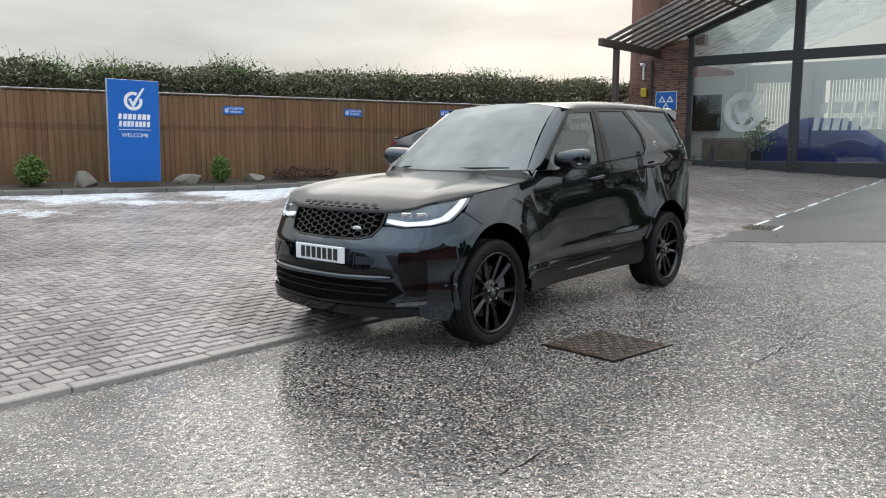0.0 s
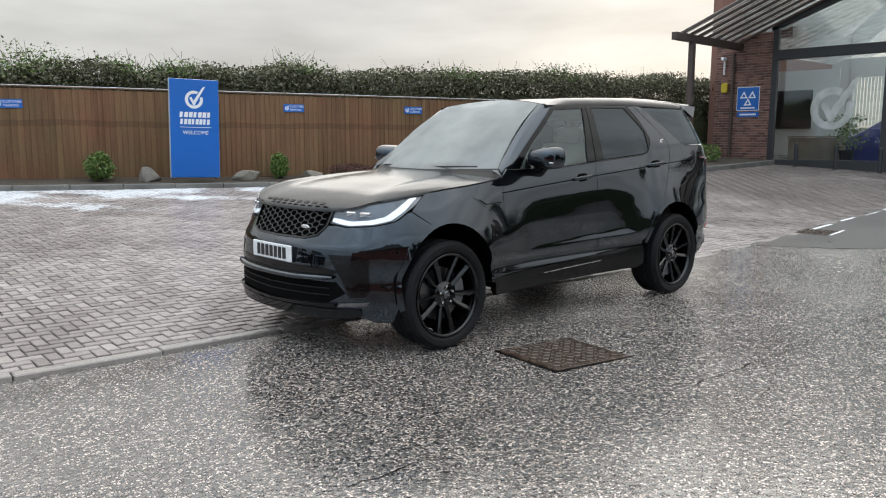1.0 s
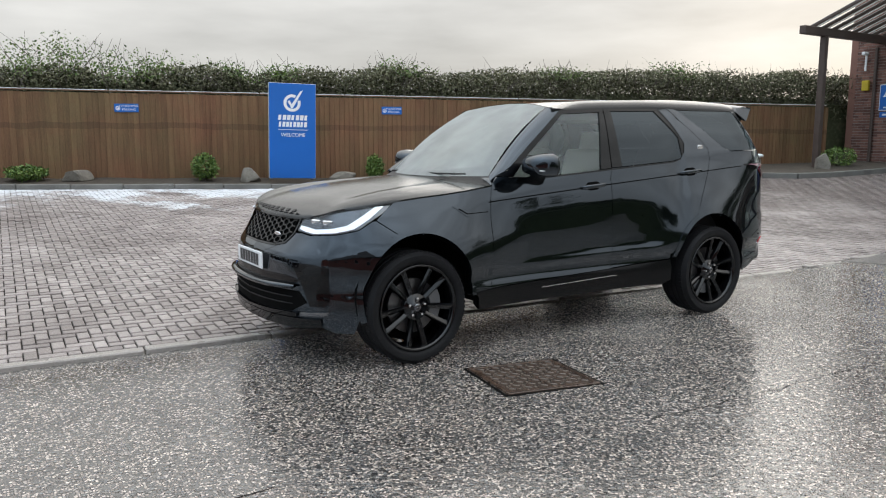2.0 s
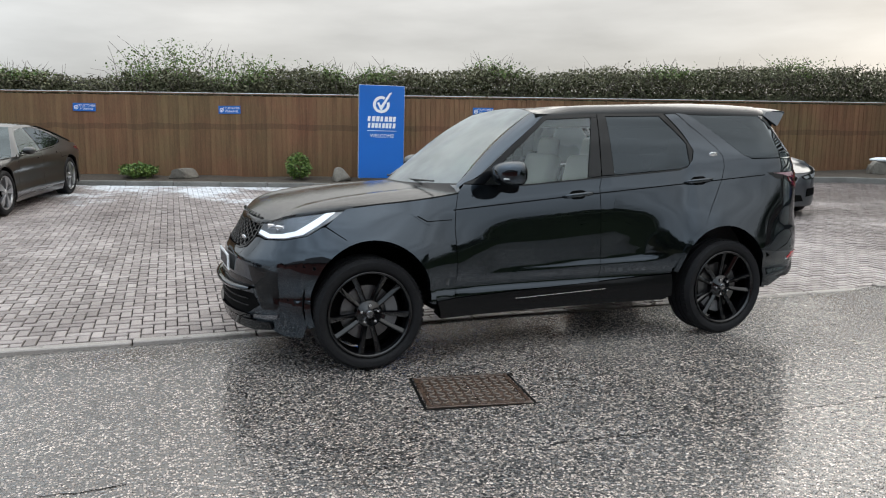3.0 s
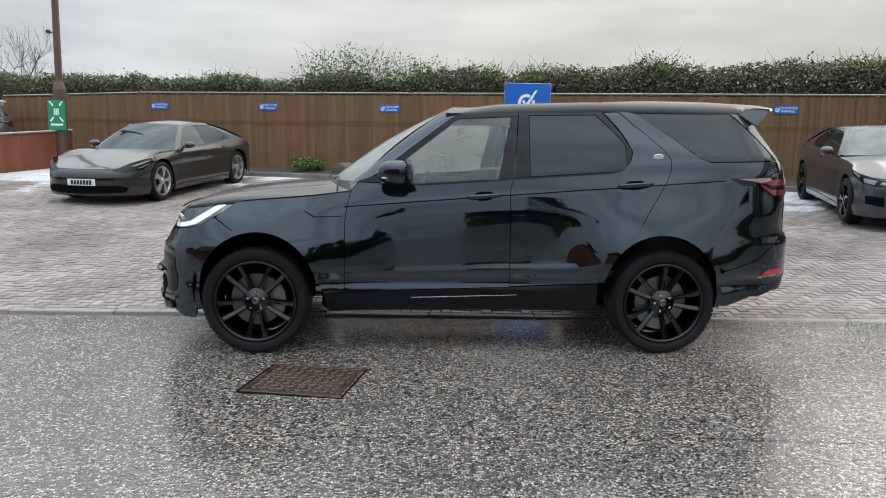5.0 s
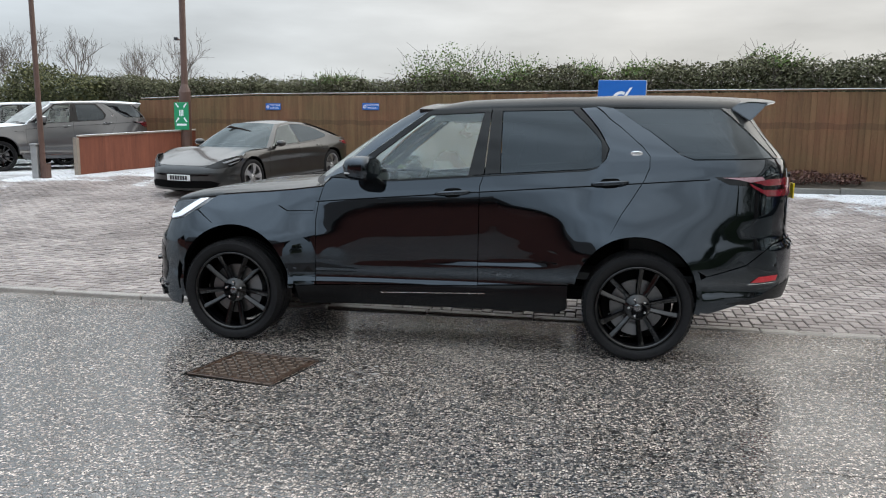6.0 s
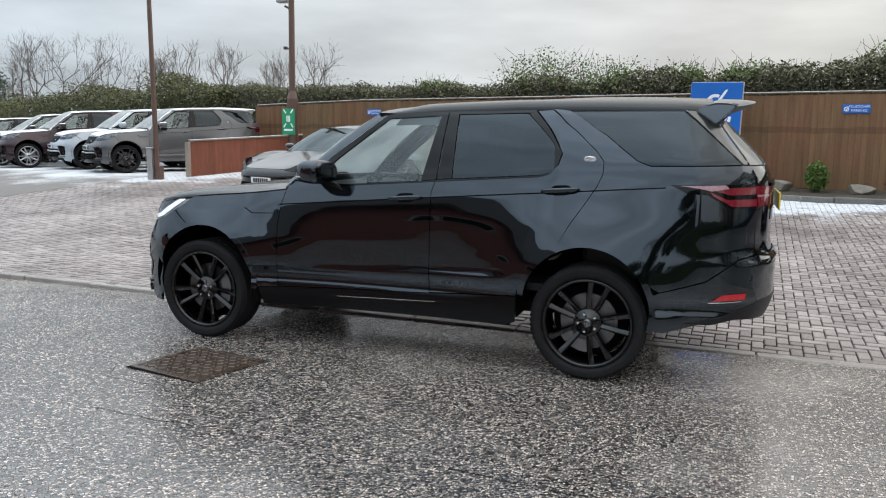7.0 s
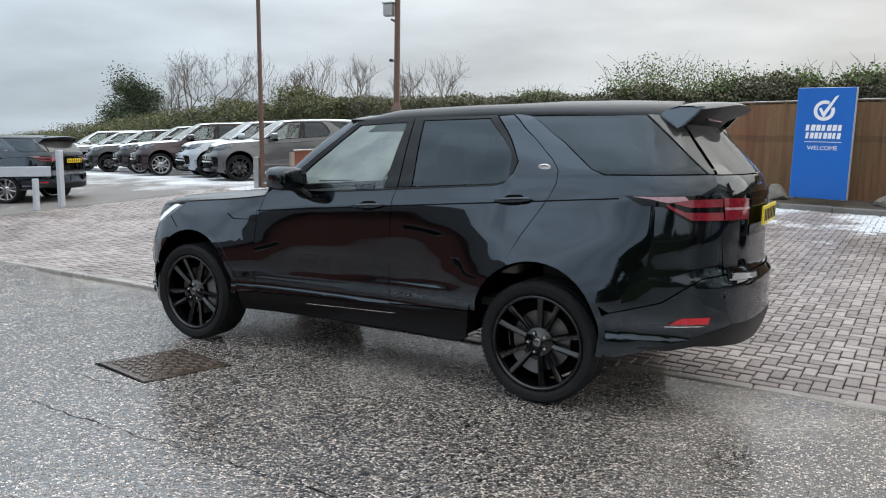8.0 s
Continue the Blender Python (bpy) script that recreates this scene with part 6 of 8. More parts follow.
    S("window_frame", [(1.183, 1.502), (0.98, 1.718), (1.03, 1.732), (1.232, 1.458), (1.212, 1.388), (1.187, 1.345)], "gloss_black", gap=0.001)
    # roof, bonnet, screen, pillars
    rows = []
    for t in np.linspace(0, 1, 34) ** 1.15:
        row = []
        xb = -0.12 + (2.14 + 0.12) * t
        zt = rail_line(xb)
        e = edge_point(max(xb, -0.02), zt)
        zc = float(np.interp(xb, [-0.12, 0.05, 0.3, 0.6, 1.0, 1.15, 1.4, 1.8, 2.14], [1.768, 1.784, 1.798, 1.812, 1.822, 1.836, 1.846, 1.846, 1.834]))
        half = [(e.y, zt + 0.004), (e.y - 0.012, zt + 0.028), (e.y - 0.045, zt + 0.050), (e.y - 0.10, (zt + 0.062) * 0.8 + zc * 0.2), (0.36, zt * 0.12 + zc * 0.88), (0.18, zc - 0.006), (0, zc)]
        for y, z in [(-y, z) for y, z in half] + half[-2::-1]:
            xf = -0.040 - 0.078 * min(1.0, abs(y) / 0.545) ** 2.2
            dip = 1 - smooth(0.0, 0.17, t)      # the leading edge rolls down to the screen
            z = z * (1 - dip) + (1.776 - 0.045 * (y / 0.545) ** 2) * dip
            row.append((xf + (2.14 - xf) * t, y, z))
        rows.append(row)
    top = "paint_dewy" if paint == "paint_black" else paint
    patch_part("roof", rows, top, car, thick=0.02)
    # bonnet
    lip = [suv.at(q, z, 0.003) for q, z in suv.to_skin([("f", 0, 0.966), ("f", 0.15, 0.966), ("f", 0.30, 0.967), ("f", 0.46, 0.970), ("f", 0.60, 0.990), (-1.96, 1.026), (-1.83, 1.048), (-1.68, 1.066)])]
    flank = [edge_point(x, hood_line(x) + 0.004, 0.003) for x in np.linspace(-1.68, -0.79, 12)]
    lu, lip = curve_through(lip, 25)
    rows = []
    for k in range(24):
        t = (k / 23) ** 1.3
        L = np.array([np.interp(t, np.linspace(0, 1, 12), [p[i] for p in flank]) for i in range(3)])
        row = []
        for j in range(33):
            v = -1 + 2 * j / 32
            a = abs(v)
            F = np.array([np.interp(a * lu[-1], lu, lip[:, i]) for i in range(3)])
            R = np.array([-1.0 + 0.20 * a ** 2.4, 0.765 * a, 1.198 - 0.030 * a * a])
            F1, R1 = lip[-1], np.array([-0.80, 0.765, 1.168])
            q = F * (1 - t) + R * t + (L - F1 * (1 - t) - R1 * t) * a ** 2
            lift = float(np.interp(t, [0, 0.03, 0.07, 0.13, 0.22, 0.42, 0.61, 0.82, 1], [0, 0.024, 0.044, 0.060, 0.068, 0.062, 0.046, 0.018, 0]))
            z = q[2] + lift * (1 - a ** 3.0) + 0.010 * math.exp(-((a - 0.66) / 0.06) ** 2) * smooth(0.05, 0.35, t) * (1 - smooth(0.8, 1, t))
            row.append((q[0], math.copysign(q[1], v) if v else 0.0, z))
        rows.append(row)
    patch_part("bonnet", rows, top, car, thick=0.02)
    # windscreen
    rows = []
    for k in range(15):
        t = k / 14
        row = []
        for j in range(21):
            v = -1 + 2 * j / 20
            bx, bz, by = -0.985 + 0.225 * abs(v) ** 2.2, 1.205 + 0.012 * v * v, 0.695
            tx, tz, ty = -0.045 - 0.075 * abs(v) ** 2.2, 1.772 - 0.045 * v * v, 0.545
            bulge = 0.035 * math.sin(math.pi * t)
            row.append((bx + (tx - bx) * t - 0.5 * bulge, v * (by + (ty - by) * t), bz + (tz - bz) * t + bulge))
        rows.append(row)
    patch_part("windscreen", rows, "glass_screen", car, "misted windscreen with pale sky reflection put into its haze")
    # screen pillars and scuttle
    for sgn in (-1, 1):
        rows = []
        for k in range(12):
            t = k / 11
            x = -0.80 + (-0.06 + 0.80) * t
            zA = float(np.interp(x, [-0.80, -0.75, -0.63, -0.40, -0.045], [1.19, 1.224, 1.264, 1.444, 1.708]))
            o = edge_point(max(x, -0.80), zA)
            inn = Vector((-0.76 + (-0.12 + 0.76) * t, 0.70 + (0.548 - 0.70) * t, 1.217 + (1.727 - 1.217) * t + 0.035 * math.sin(math.pi * t)))
            m1 = o.lerp(inn, 0.5) + Vector((-0.012, 0.012, 0.014))
            rows.append([(p.x, sgn * p.y, p.z) for p in (o, m1, inn)])
        patch_part("screen_pillar", rows, paint, car)
        rows = []
        for x in (-0.80, -0.77, -0.745):
            o = edge_point(-0.80, 1.16)
            rows.append([(x, sgn * o.y, 1.162 + (x + 0.80) * 1.0), (x, sgn * (o.y - 0.06), 1.19 + (x + 0.80) * 0.6), (x - 0.02, sgn * 0.69, 1.21)])
        patch_part("scuttle_corner", rows, paint, car)
    rows = []
    for j in range(25):
        v = -1 + 2 * j / 24
        a = abs(v)
        p0 = Vector((-1.01 + 0.20 * a ** 2.4, 0.775 * v, 1.192 - 0.030 * a * a))
        p2 = Vector((-0.975 + 0.225 * a ** 2.2, 0.715 * v, 1.210 + 0.010 * v * v))
        rows.append([tuple(p0), tuple(p0.lerp(p2, 0.5) - Vector((0, 0, 0.006))), tuple(p2)])
    patch_part("scuttle", rows, "satin_black", car)
    for y0, x0 in ((-0.12, -0.94), (0.48, -0.90)):
        part("wiper", tube((x0, y0, 1.222), (x0 + 0.02, y0 - 0.52, 1.236), 0.008, 0.006, 6), "satin_black", car)
    # rear window, spoiler
    rows = []
    for k in range(10):
        t = k / 9
        z = 1.404 + (1.68 - 1.404) * t
        row = []
        for j in range(17):
            v = -1 + 2 * j / 16
            y = v * (0.575 - 0.05 * t)
            p = suv.at(suv.find(2, abs(y), z) if abs(y) > 0.001 else suv.length, z, -0.004)
            row.append((p.x, y, z))
        rows.append(row)
    patch_part("rear_window", rows, "glass_rear", car, "tinted rear window with pale sky haze put in")
    sec = [(2.06, 1.740), (2.10, 1.786), (2.20, 1.808), (2.32, 1.806), (2.40, 1.796), (2.415, 1.786), (2.36, 1.772), (2.27, 1.75), (2.20, 1.70), (2.17, 1.665)]
    # underside split off in dull black to give the shade below the spoiler
    for nm, cut, mat in (("spoiler", sec[:6], paint), ("spoiler_underside", sec[5:], "satin_black")):
        rows = []
        for j in range(19):
            v = -1 + 2 * j / 18
            k = abs(v) ** 4
            rows.append([(x - 0.12 * k * max(0, x - 2.1) / 0.3, v * 0.59, z - 0.022 * v * v + 0.024 * (1 - v * v) * (1 if z > 1.768 else 0)) for x, z in cut])
        patch_part(nm, rows, mat, car)
    for sgn in (-1, 1):
        bm = slab([(2.05, 1.735), (2.10, 1.776), (2.20, 1.788), (2.30, 1.782), (2.255, 1.732), (2.185, 1.662), (2.165, 1.655)], 0.03, sgn * 0.60 - 0.015, "Y")
        bmesh.ops.bevel(bm, geom=bm.edges[:], offset=0.006, segments=2, affect="EDGES")
        for v in bm.verts:
            v.co.y -= sgn * (v.co.z - 1.70) * 0.42
        part("spoiler_cheek", bm, paint, car)
    part("high_stop_lamp", box((0.02, 0.42, 0.018), (2.235, 0, 1.725), 0.005), "red_lens", car)
    # tail details
    S("tail_lamp", [(1.93, 1.278), (2.03, 1.228), (2.15, 1.222), (2.28, 1.142), ("r", 0.60, 1.140), ("r", 0.60, 1.288), (2.30, 1.288)], "gloss_black", off=0.004, gap=0, depth=0.012)
    S("pale_lens", [(1.98, 1.275), (2.09, 1.262), (2.17, 1.245), (2.27, 1.262), (2.25, 1.283)], "clear_lens", "dusky pink upper lens", off=0.007, gap=0, depth=0.006)
    S("red_lens", [(2.16, 1.240), (2.26, 1.195), ("r", 0.60, 1.195), ("r", 0.60, 1.150), (2.29, 1.152), (2.18, 1.215)], "red_lens", off=0.010, gap=0, depth=0.006)
    S("red_lens", [(2.19, 1.246), (2.29, 1.266), ("r", 0.60, 1.270), ("r", 0.60, 1.226), (2.28, 1.222)], "red_lens", off=0.010, gap=0, depth=0.006)
    S("red_lens", [("r", 0.59, 1.275), ("r", 0.37, 1.268), ("r", 0.37, 1.15), ("r", 0.59, 1.15)], "red_lens", off=0.008, gap=0, depth=0.006)
    S("lamp_bar", [("r", 0.59, 1.222), ("r", 0.37, 1.218), ("r", 0.37, 1.205), ("r", 0.59, 1.208)], "clear_lens", off=0.011, gap=0, depth=0.004)
    S("tail_bar", [("r", 0.365, 1.300), ("r", 0, 1.300), ("r", 0, 1.265), ("r", 0.365, 1.268)], "gloss_black", both=False, off=0.012, gap=0, depth=0.012)
    S("plate_recess", [("r", 0.33, 1.255), ("r", 0, 1.255), ("r", 0, 1.05), ("r", 0.36, 1.05)], "gloss_black", both=False, off=0.004, gap=0, depth=0.004)
    S("reflector", [(2.21, 0.562), (2.27, 0.602), (2.41, 0.608), (2.40, 0.568)], "red_reflector", off=0.006, gap=0, depth=0.006)
    S("reflector_trim", [(2.19, 0.548), (2.19, 0.553), (2.38, 0.558), (2.38, 0.553)], "chrome", off=0.006, gap=0, depth=0.006)
    S("bumper_step", [("r", 0.58, 0.850), ("r", 0, 0.842), ("r", 0, 0.800), ("r", 0.58, 0.812)], paint, both=False, off=0.008, gap=0, depth=0.02)
    S("rear_valance", [(2.05, 0.42), (2.28, 0.462), (2.36, 0.50), ("r", 0.52, 0.555), ("r", 0, 0.56), ("r", 0, 0.40), ("r", 0.45, 0.42), (2.34, 0.44), (2.20, 0.41)], "satin_black", both=False, off=0.005, gap=0, depth=0.01)
    if rear_plate:
        pl = part("number_plate", box((0.012, 0.52, 0.112), (2.595, 0, 1.16), 0.003), "plate_yellow", car, "yellow rear number plate")
        for k in range(7):
            part("plate_mark", box((0.003, 0.028, 0.070), (0.008 + 2.595, -0.21 + 0.07 * k, 1.16)), "ink", pl)
    # front details
    S("headlamp", [("f", 0.462, 0.960), ("f", 0.60, 0.985), (-1.96, 1.022), (-1.83, 1.044), (-1.68, 1.062), (-1.61, 1.060), (-1.68, 1.01), (-1.77, 0.962), (-1.86, 0.908), (-1.98, 0.882), ("f", 0.60, 0.866), ("f", 0.52, 0.876), ("f", 0.462, 0.880)],
      "lamp_inside", off=-0.012, gap=0, depth=0.02)
    S("lamp_lens", [("f", 0.465, 0.957), ("f", 0.60, 0.982), (-1.96, 1.019), (-1.83, 1.041), (-1.69, 1.057), (-1.70, 1.02), (-1.78, 0.965), (-1.87, 0.912), (-1.98, 0.886), ("f", 0.60, 0.870), ("f", 0.52, 0.880), ("f", 0.465, 0.884)],
      "lens", off=0.003, gap=0, depth=0.006)
    S("running_light", [("f", 0.475, 0.918), ("f", 0.475, 0.896), ("f", 0.54, 0.884), ("f", 0.62, 0.876), (-1.985, 0.890), (-1.885, 0.914), (-1.79, 0.970), (-1.67, 1.052), (-1.73, 1.048), (-1.84, 0.985), (-1.92, 0.936), (-2.0, 0.914), ("f", 0.62, 0.902), ("f", 0.55, 0.912)],
      "drl", "glowing white running light", off=0.0, gap=0, depth=0.006, grid=0.03)
    for y in (0.60, 0.70):
        for sgn in (-1, 1):
            p = suv.at(suv.find(1, y, 0.95), 0.95, -0.006)
            bm = bmesh.new()
            add_box(bm, (0.02, 0.07, 0.030), (0, 0, 0), 0.006, segments=2)
            ob = part("lamp_projector", bm, "chrome", car)
            ob.matrix_basis = pose(p.x, sgn * p.y, p.z, 0, -20, 38 * -sgn)
    # grille: honeycomb
    S("grille_backing", [("f", 0, 0.955), ("f", 0.452, 0.958), ("f", 0.445, 0.870), ("f", 0.40, 0.806), ("f", 0.30, 0.784), ("f", 0, 0.780)], "void_black", both=False, off=-0.03, gap=0, depth=0.0)
    S("grille_rim", [("f", 0, 0.964), ("f", 0.458, 0.966), ("f", 0.452, 0.868), ("f", 0.405, 0.800), ("f", 0.30, 0.777), ("f", 0, 0.773), ("f", 0, 0.784), ("f", 0.295, 0.788), ("f", 0.395, 0.810), ("f", 0.438, 0.870), ("f", 0.443, 0.954), ("f", 0, 0.951)],
      "gloss_black", both=False, off=0.006, gap=0, depth=0.02, grid=0.06)
    bm = bmesh.new()
    hw, hh = 0.0375, 0.0190
    for row in range(-1, 6):
        for col in range(-9, 10):
            cy, cz = col * 1.5 * hw, 0.790 + row * 2 * hh + (hh if col % 2 else 0)
            hexa = [(cy + hw * math.cos(radians(60 * k)), cz + hh * math.sin(radians(60 * k)) / 0.866) for k in range(6)]
            for k in range(3):
                a, b = hexa[k], hexa[(k + 1) % 6]
                if all(abs(q[0]) < 0.425 - 0.9 * max(0, 0.845 - q[1]) and 0.784 < q[1] < 0.953 for q in (a, b)):
                    pa = suv.at(suv.find(1, abs(a[0]), a[1]), a[1], -0.006)
                    pb = suv.at(suv.find(1, abs(b[0]), b[1]), b[1], -0.006)
                    add_tube(bm, (pa.x, a[0], pa.z), (pb.x, b[0], pb.z), 0.0075, sides=6, caps=False)
    part("grille_mesh", bm, "gloss_black", car, "gloss black honeycomb grille", smooth_shade=True)
    bm = bmesh.new()
    bmesh.ops.create_uvsphere(bm, u_segments=20, v_segments=8, radius=1)
    bmesh.ops.scale(bm, vec=(0.008, 0.042, 0.021), verts=bm.verts)
    ob = part("emblem", bm, "chrome", car, "small oval metal emblem", smooth_shade=True)
    p = suv.at(suv.find(1, 0.26, 0.845), 0.845, 0.004)
    ob.matrix_basis = pose(p.x, -p.y, p.z, 0, -25, 12)
    # intake, plate, vents, lip
    S("upper_slot", [("f", 0, 0.600), ("f", 0.50, 0.605), ("f", 0.62, 0.585), ("f", 0.56, 0.545), ("f", 0, 0.535)], "gloss_black", both=False, off=0.003, gap=0, depth=0.004)
    bm = bmesh.new()
    ys = np.linspace(-0.60, 0.60, 33)
    at = [suv.at(suv.find(1, abs(y), 0.53), 0.53 + 0.014 * abs(y / 0.6) ** 3, 0.010) for y in ys]
    prev = None
    for y, q in zip(ys, at):
        k = 1 - 0.6 * abs(y / 0.6) ** 8
        ring = [bm.verts.new((q.x - 0.016 + 0.030 * k * math.cos(a), y, q.z + 0.021 * k * math.sin(a))) for a in [2 * math.pi * i / 12 for i in range(12)]]
        if prev:
            for i in range(12):
                bm.faces.new((prev[i], prev[(i + 1) % 12], ring[(i + 1) % 12], ring[i]))
        prev = ring
    bmesh.ops.recalc_face_normals(bm, faces=bm.faces)
    part("intake_bar", bm, paint, car, "rounded gloss moulding", smooth_shade=True)
    S("lower_intake", [("f", 0, 0.505), ("f", 0.60, 0.510), ("f", 0.66, 0.44), ("f", 0.55, 0.375), ("f", 0, 0.355)], "void_black", both=False, off=0.004, gap=0, depth=0.004)
    for z in (0.41, 0.455):
        S("intake_slat", [("f", 0, z), ("f", 0.56, z + 0.012), ("f", 0.56, z + 0.018), ("f", 0, z + 0.006)], "satin_black", both=False, off=0.012, gap=0, depth=0.012)
    S("chin_blade", [("f", 0, 0.352), ("f", 0.52, 0.372), ("f", 0.60, 0.372), ("f", 0.60, 0.345), ("f", 0, 0.335)], "gloss_black", both=False, off=0.026, gap=0, depth=0.03)
    S("chin_spoiler", [("f", 0, 0.325), ("f", 0.60, 0.335), (-2.08, 0.338), (-2.07, 0.29), ("f", 0.60, 0.268), ("f", 0, 0.262)], "gloss_black", both=False, off=0.018, gap=0, depth=0.04)
    S("bumper_insert", [("f", 0.62, 0.376), (-2.04, 0.392), (-2.05, 0.366), ("f", 0.62, 0.352)], "dark_chrome", "bright metal insert", off=0.016, gap=0, depth=0.02)
    S("vent_recess", [("f", 0.545, 0.690), (-2.115, 0.690), (-2.045, 0.670), (-2.04, 0.45), (-2.06, 0.42), ("f", 0.68, 0.415), ("f", 0.62, 0.56), ("f", 0.56, 0.66)], "gloss_black", off=0.003, gap=0, depth=0.004)
    for z in (0.645, 0.580, 0.515, 0.455):
        S("vent_blade", [("f", 0.69, z - 0.006), ("f", 0.69, z + 0.004), (-2.05, z + 0.008), (-2.05, z - 0.002)], "gloss_black", off=0.005, gap=0, depth=0.01)
    fp = part("number_plate", box((0.012, 0.50, 0.112), (-2.288, 0, 0.668), 0.004), "plate_white", car, "white front plate")
    word_x(fp, -2.2955, 0.668, 0.39, 0.078, 7)
    # bonnet lettering, as plain raised blocks
    for k in range(9):
        y = -0.34 + 0.085 * k
        part("bonnet_letter", box((0.008, 0.050, 0.026), (0, 0, 0), 0.003), "gloss_black", car).matrix_basis = pose(-2.112 + 0.20 * y * y, y, 1.006 - 0.02 * y * y, 0, 50, 0)
    # wing vent, handles, mirror, badge
    S("wing_vent", [(-1.16, 1.030), (-0.845, 1.052), (-0.85, 0.962), (-1.03, 0.952), (-1.06, 0.962)], paint, off=0.004, gap=0, depth=0.012)
    S("vent_trim", [(-1.12, 1.012), (-1.05, 0.973), (-0.86, 0.978), (-0.86, 0.983), (-1.045, 0.979), (-1.108, 1.014)], "void_black", off=0.006, gap=0, depth=0.008)
    for x in (0.155, 1.245):
        z = 1.135 + 0.083 * (x - 0.155)
        # flat black patch in place of the shaded hollow behind the handle
        S("handle_cup", [(x - 0.05, z + 0.024), (x + 0.05, z + 0.030), (x + 0.082, z), (x + 0.045, z - 0.034), (x - 0.045, z - 0.040), (x - 0.082, z - 0.008)], "void_black", off=0.002, gap=0, depth=0.003, corner=0.02)
        for sgn in (-1, 1):
            bm = bmesh.new()
            prev = None
            for k in range(13):
                f = -1 + k / 6
                zz = z + 0.078 * 0.125 * f - 0.004
                p = edge_point(x + 0.125 * f, zz, 0.034 - 0.020 * f ** 4)
                n = suv.normal(suv.find(0, x + 0.125 * f, zz), zz)
                r = 1 - 0.55 * abs(f) ** 5
                ring = []
                for q in range(10):
                    t = 2 * math.pi * q / 10
                    c = p + n * (math.cos(t) * 0.011 * r) + Vector((0, 0, math.sin(t) * 0.0165 * r))
                    ring.append(bm.verts.new((c.x, sgn * c.y, c.z)))
                if prev:
                    for q in range(10):
                        bm.faces.new((prev[q], prev[(q + 1) % 10], ring[(q + 1) % 10], ring[q]))
                else:
                    bm.faces.new(ring)
                prev = ring
            bm.faces.new(prev)
            bmesh.ops.recalc_face_normals(bm, faces=bm.faces)
            part("door_handle", bm, paint, car, smooth_shade=True)
    # crease running through the handles, its dark reflection laid on as a black strip
    S("swage_line", [(-0.84, 1.041), (0.0, 1.108), (1.0, 1.186), (1.90, 1.256), (1.90, 1.263), (1.0, 1.194), (0.0, 1.116), (-0.84, 1.049)], "void_black", off=0.0015, gap=0, depth=0.002, grid=0.1)
    S("belt_trim", [(-0.60, 1.213), (-0.28, 1.210), (0.26, 1.249), (0.37, 1.258), (1.08, 1.309), (1.16, 1.331), (1.16, 1.322), (1.08, 1.300), (0.37, 1.249), (0.26, 1.240), (-0.28, 1.201), (-0.60, 1.204)], "gloss_black", off=0.005, gap=0, depth=0.008)
    for sgn in (-1, 1):
        p = edge_point(1.418, 1.423, 0.003)
        bm = bmesh.new()
        bmesh.ops.create_uvsphere(bm, u_segments=20, v_segments=8, radius=1)
        bmesh.ops.scale(bm, vec=(0.042, 0.006, 0.021), verts=bm.verts)
        part("emblem", bm, "chrome", car, "small oval metal emblem", smooth_shade=True).matrix_basis = pose(p.x, sgn * p.y, p.z, -16 * sgn, 0, 0)
        build_mirror(car, sgn, paint)
    # inner liner, floor, arches
    lower = [("f", 0.0, 0.94), ("f", 0.5, 0.94), (-1.9, 1.0), (-1.57, 1.06), (-0.99, 1.11), (-0.79, 1.13), (0.35, 1.235), (1.08, 1.29), (1.30, 1.37), (1.80, 1.36), (2.34, 1.37), ("r", 0.5, 1.37), ("r", 0, 1.37), ("r", 0, 0.45), (2.3, 0.46)]
    lower += [(1.93, 0.40)] + arc(*RA, AR + 0.02, -8, 184) + [(0.93, 0.30), (-0.94, 0.30)] + arc(*FA, AR + 0.02, -14, 200) + [(-1.93, 0.30), ("f", 0.5, 0.31), ("f", 0, 0.31)]
    S("inner_liner", lower, "void_black", both=False, off=-0.030, gap=0, depth=0.0, grid=0.08)
    S("pillar_liner", [(1.02, 1.735), (1.26, 1.735), (1.52, 1.57), (1.72, 1.41), (1.80, 1.37), (1.28, 1.36), (1.22, 1.48)], "void_black", off=-0.03, gap=0, depth=0, grid=0.1)
    part("underbody", box((3.9, 1.40, 0.10), (0.05, 0, 0.42), 0.03), "void_black", car)
    for cx in (-1.445, 1.435):
        for sgn in (-1, 1):
            bm = bmesh.new()
            pts = arc(cx, 0.462, AR + 0.015, -12, 192, 20)
            a = [bm.verts.new((x, sgn * 0.40, z)) for x, z in pts]
            b = [bm.verts.new((x, sgn * 0.885, z)) for x, z in pts]
            for k in range(len(pts) - 1):
                bm.faces.new((a[k], a[k + 1], b[k + 1], b[k]))
            bm.faces.new(a)
            part("arch_liner", bm, "void_black", car)
    build_cabin(car)
    for cx in (-1.4615, 1.4615):
        for sgn in (-1, 1):
            build_wheel(car, cx, sgn, rim)
    return car


def word_x(parent, x, z, width, height, count):
    """A plate's word as plain bars, facing -x."""
    step = width / count
    for k in range(count):
        y = -width / 2 + step * (k + 0.5)
        part("plate_mark", box((0.003, step * 0.72, height), (x, y, z)), "ink", parent)


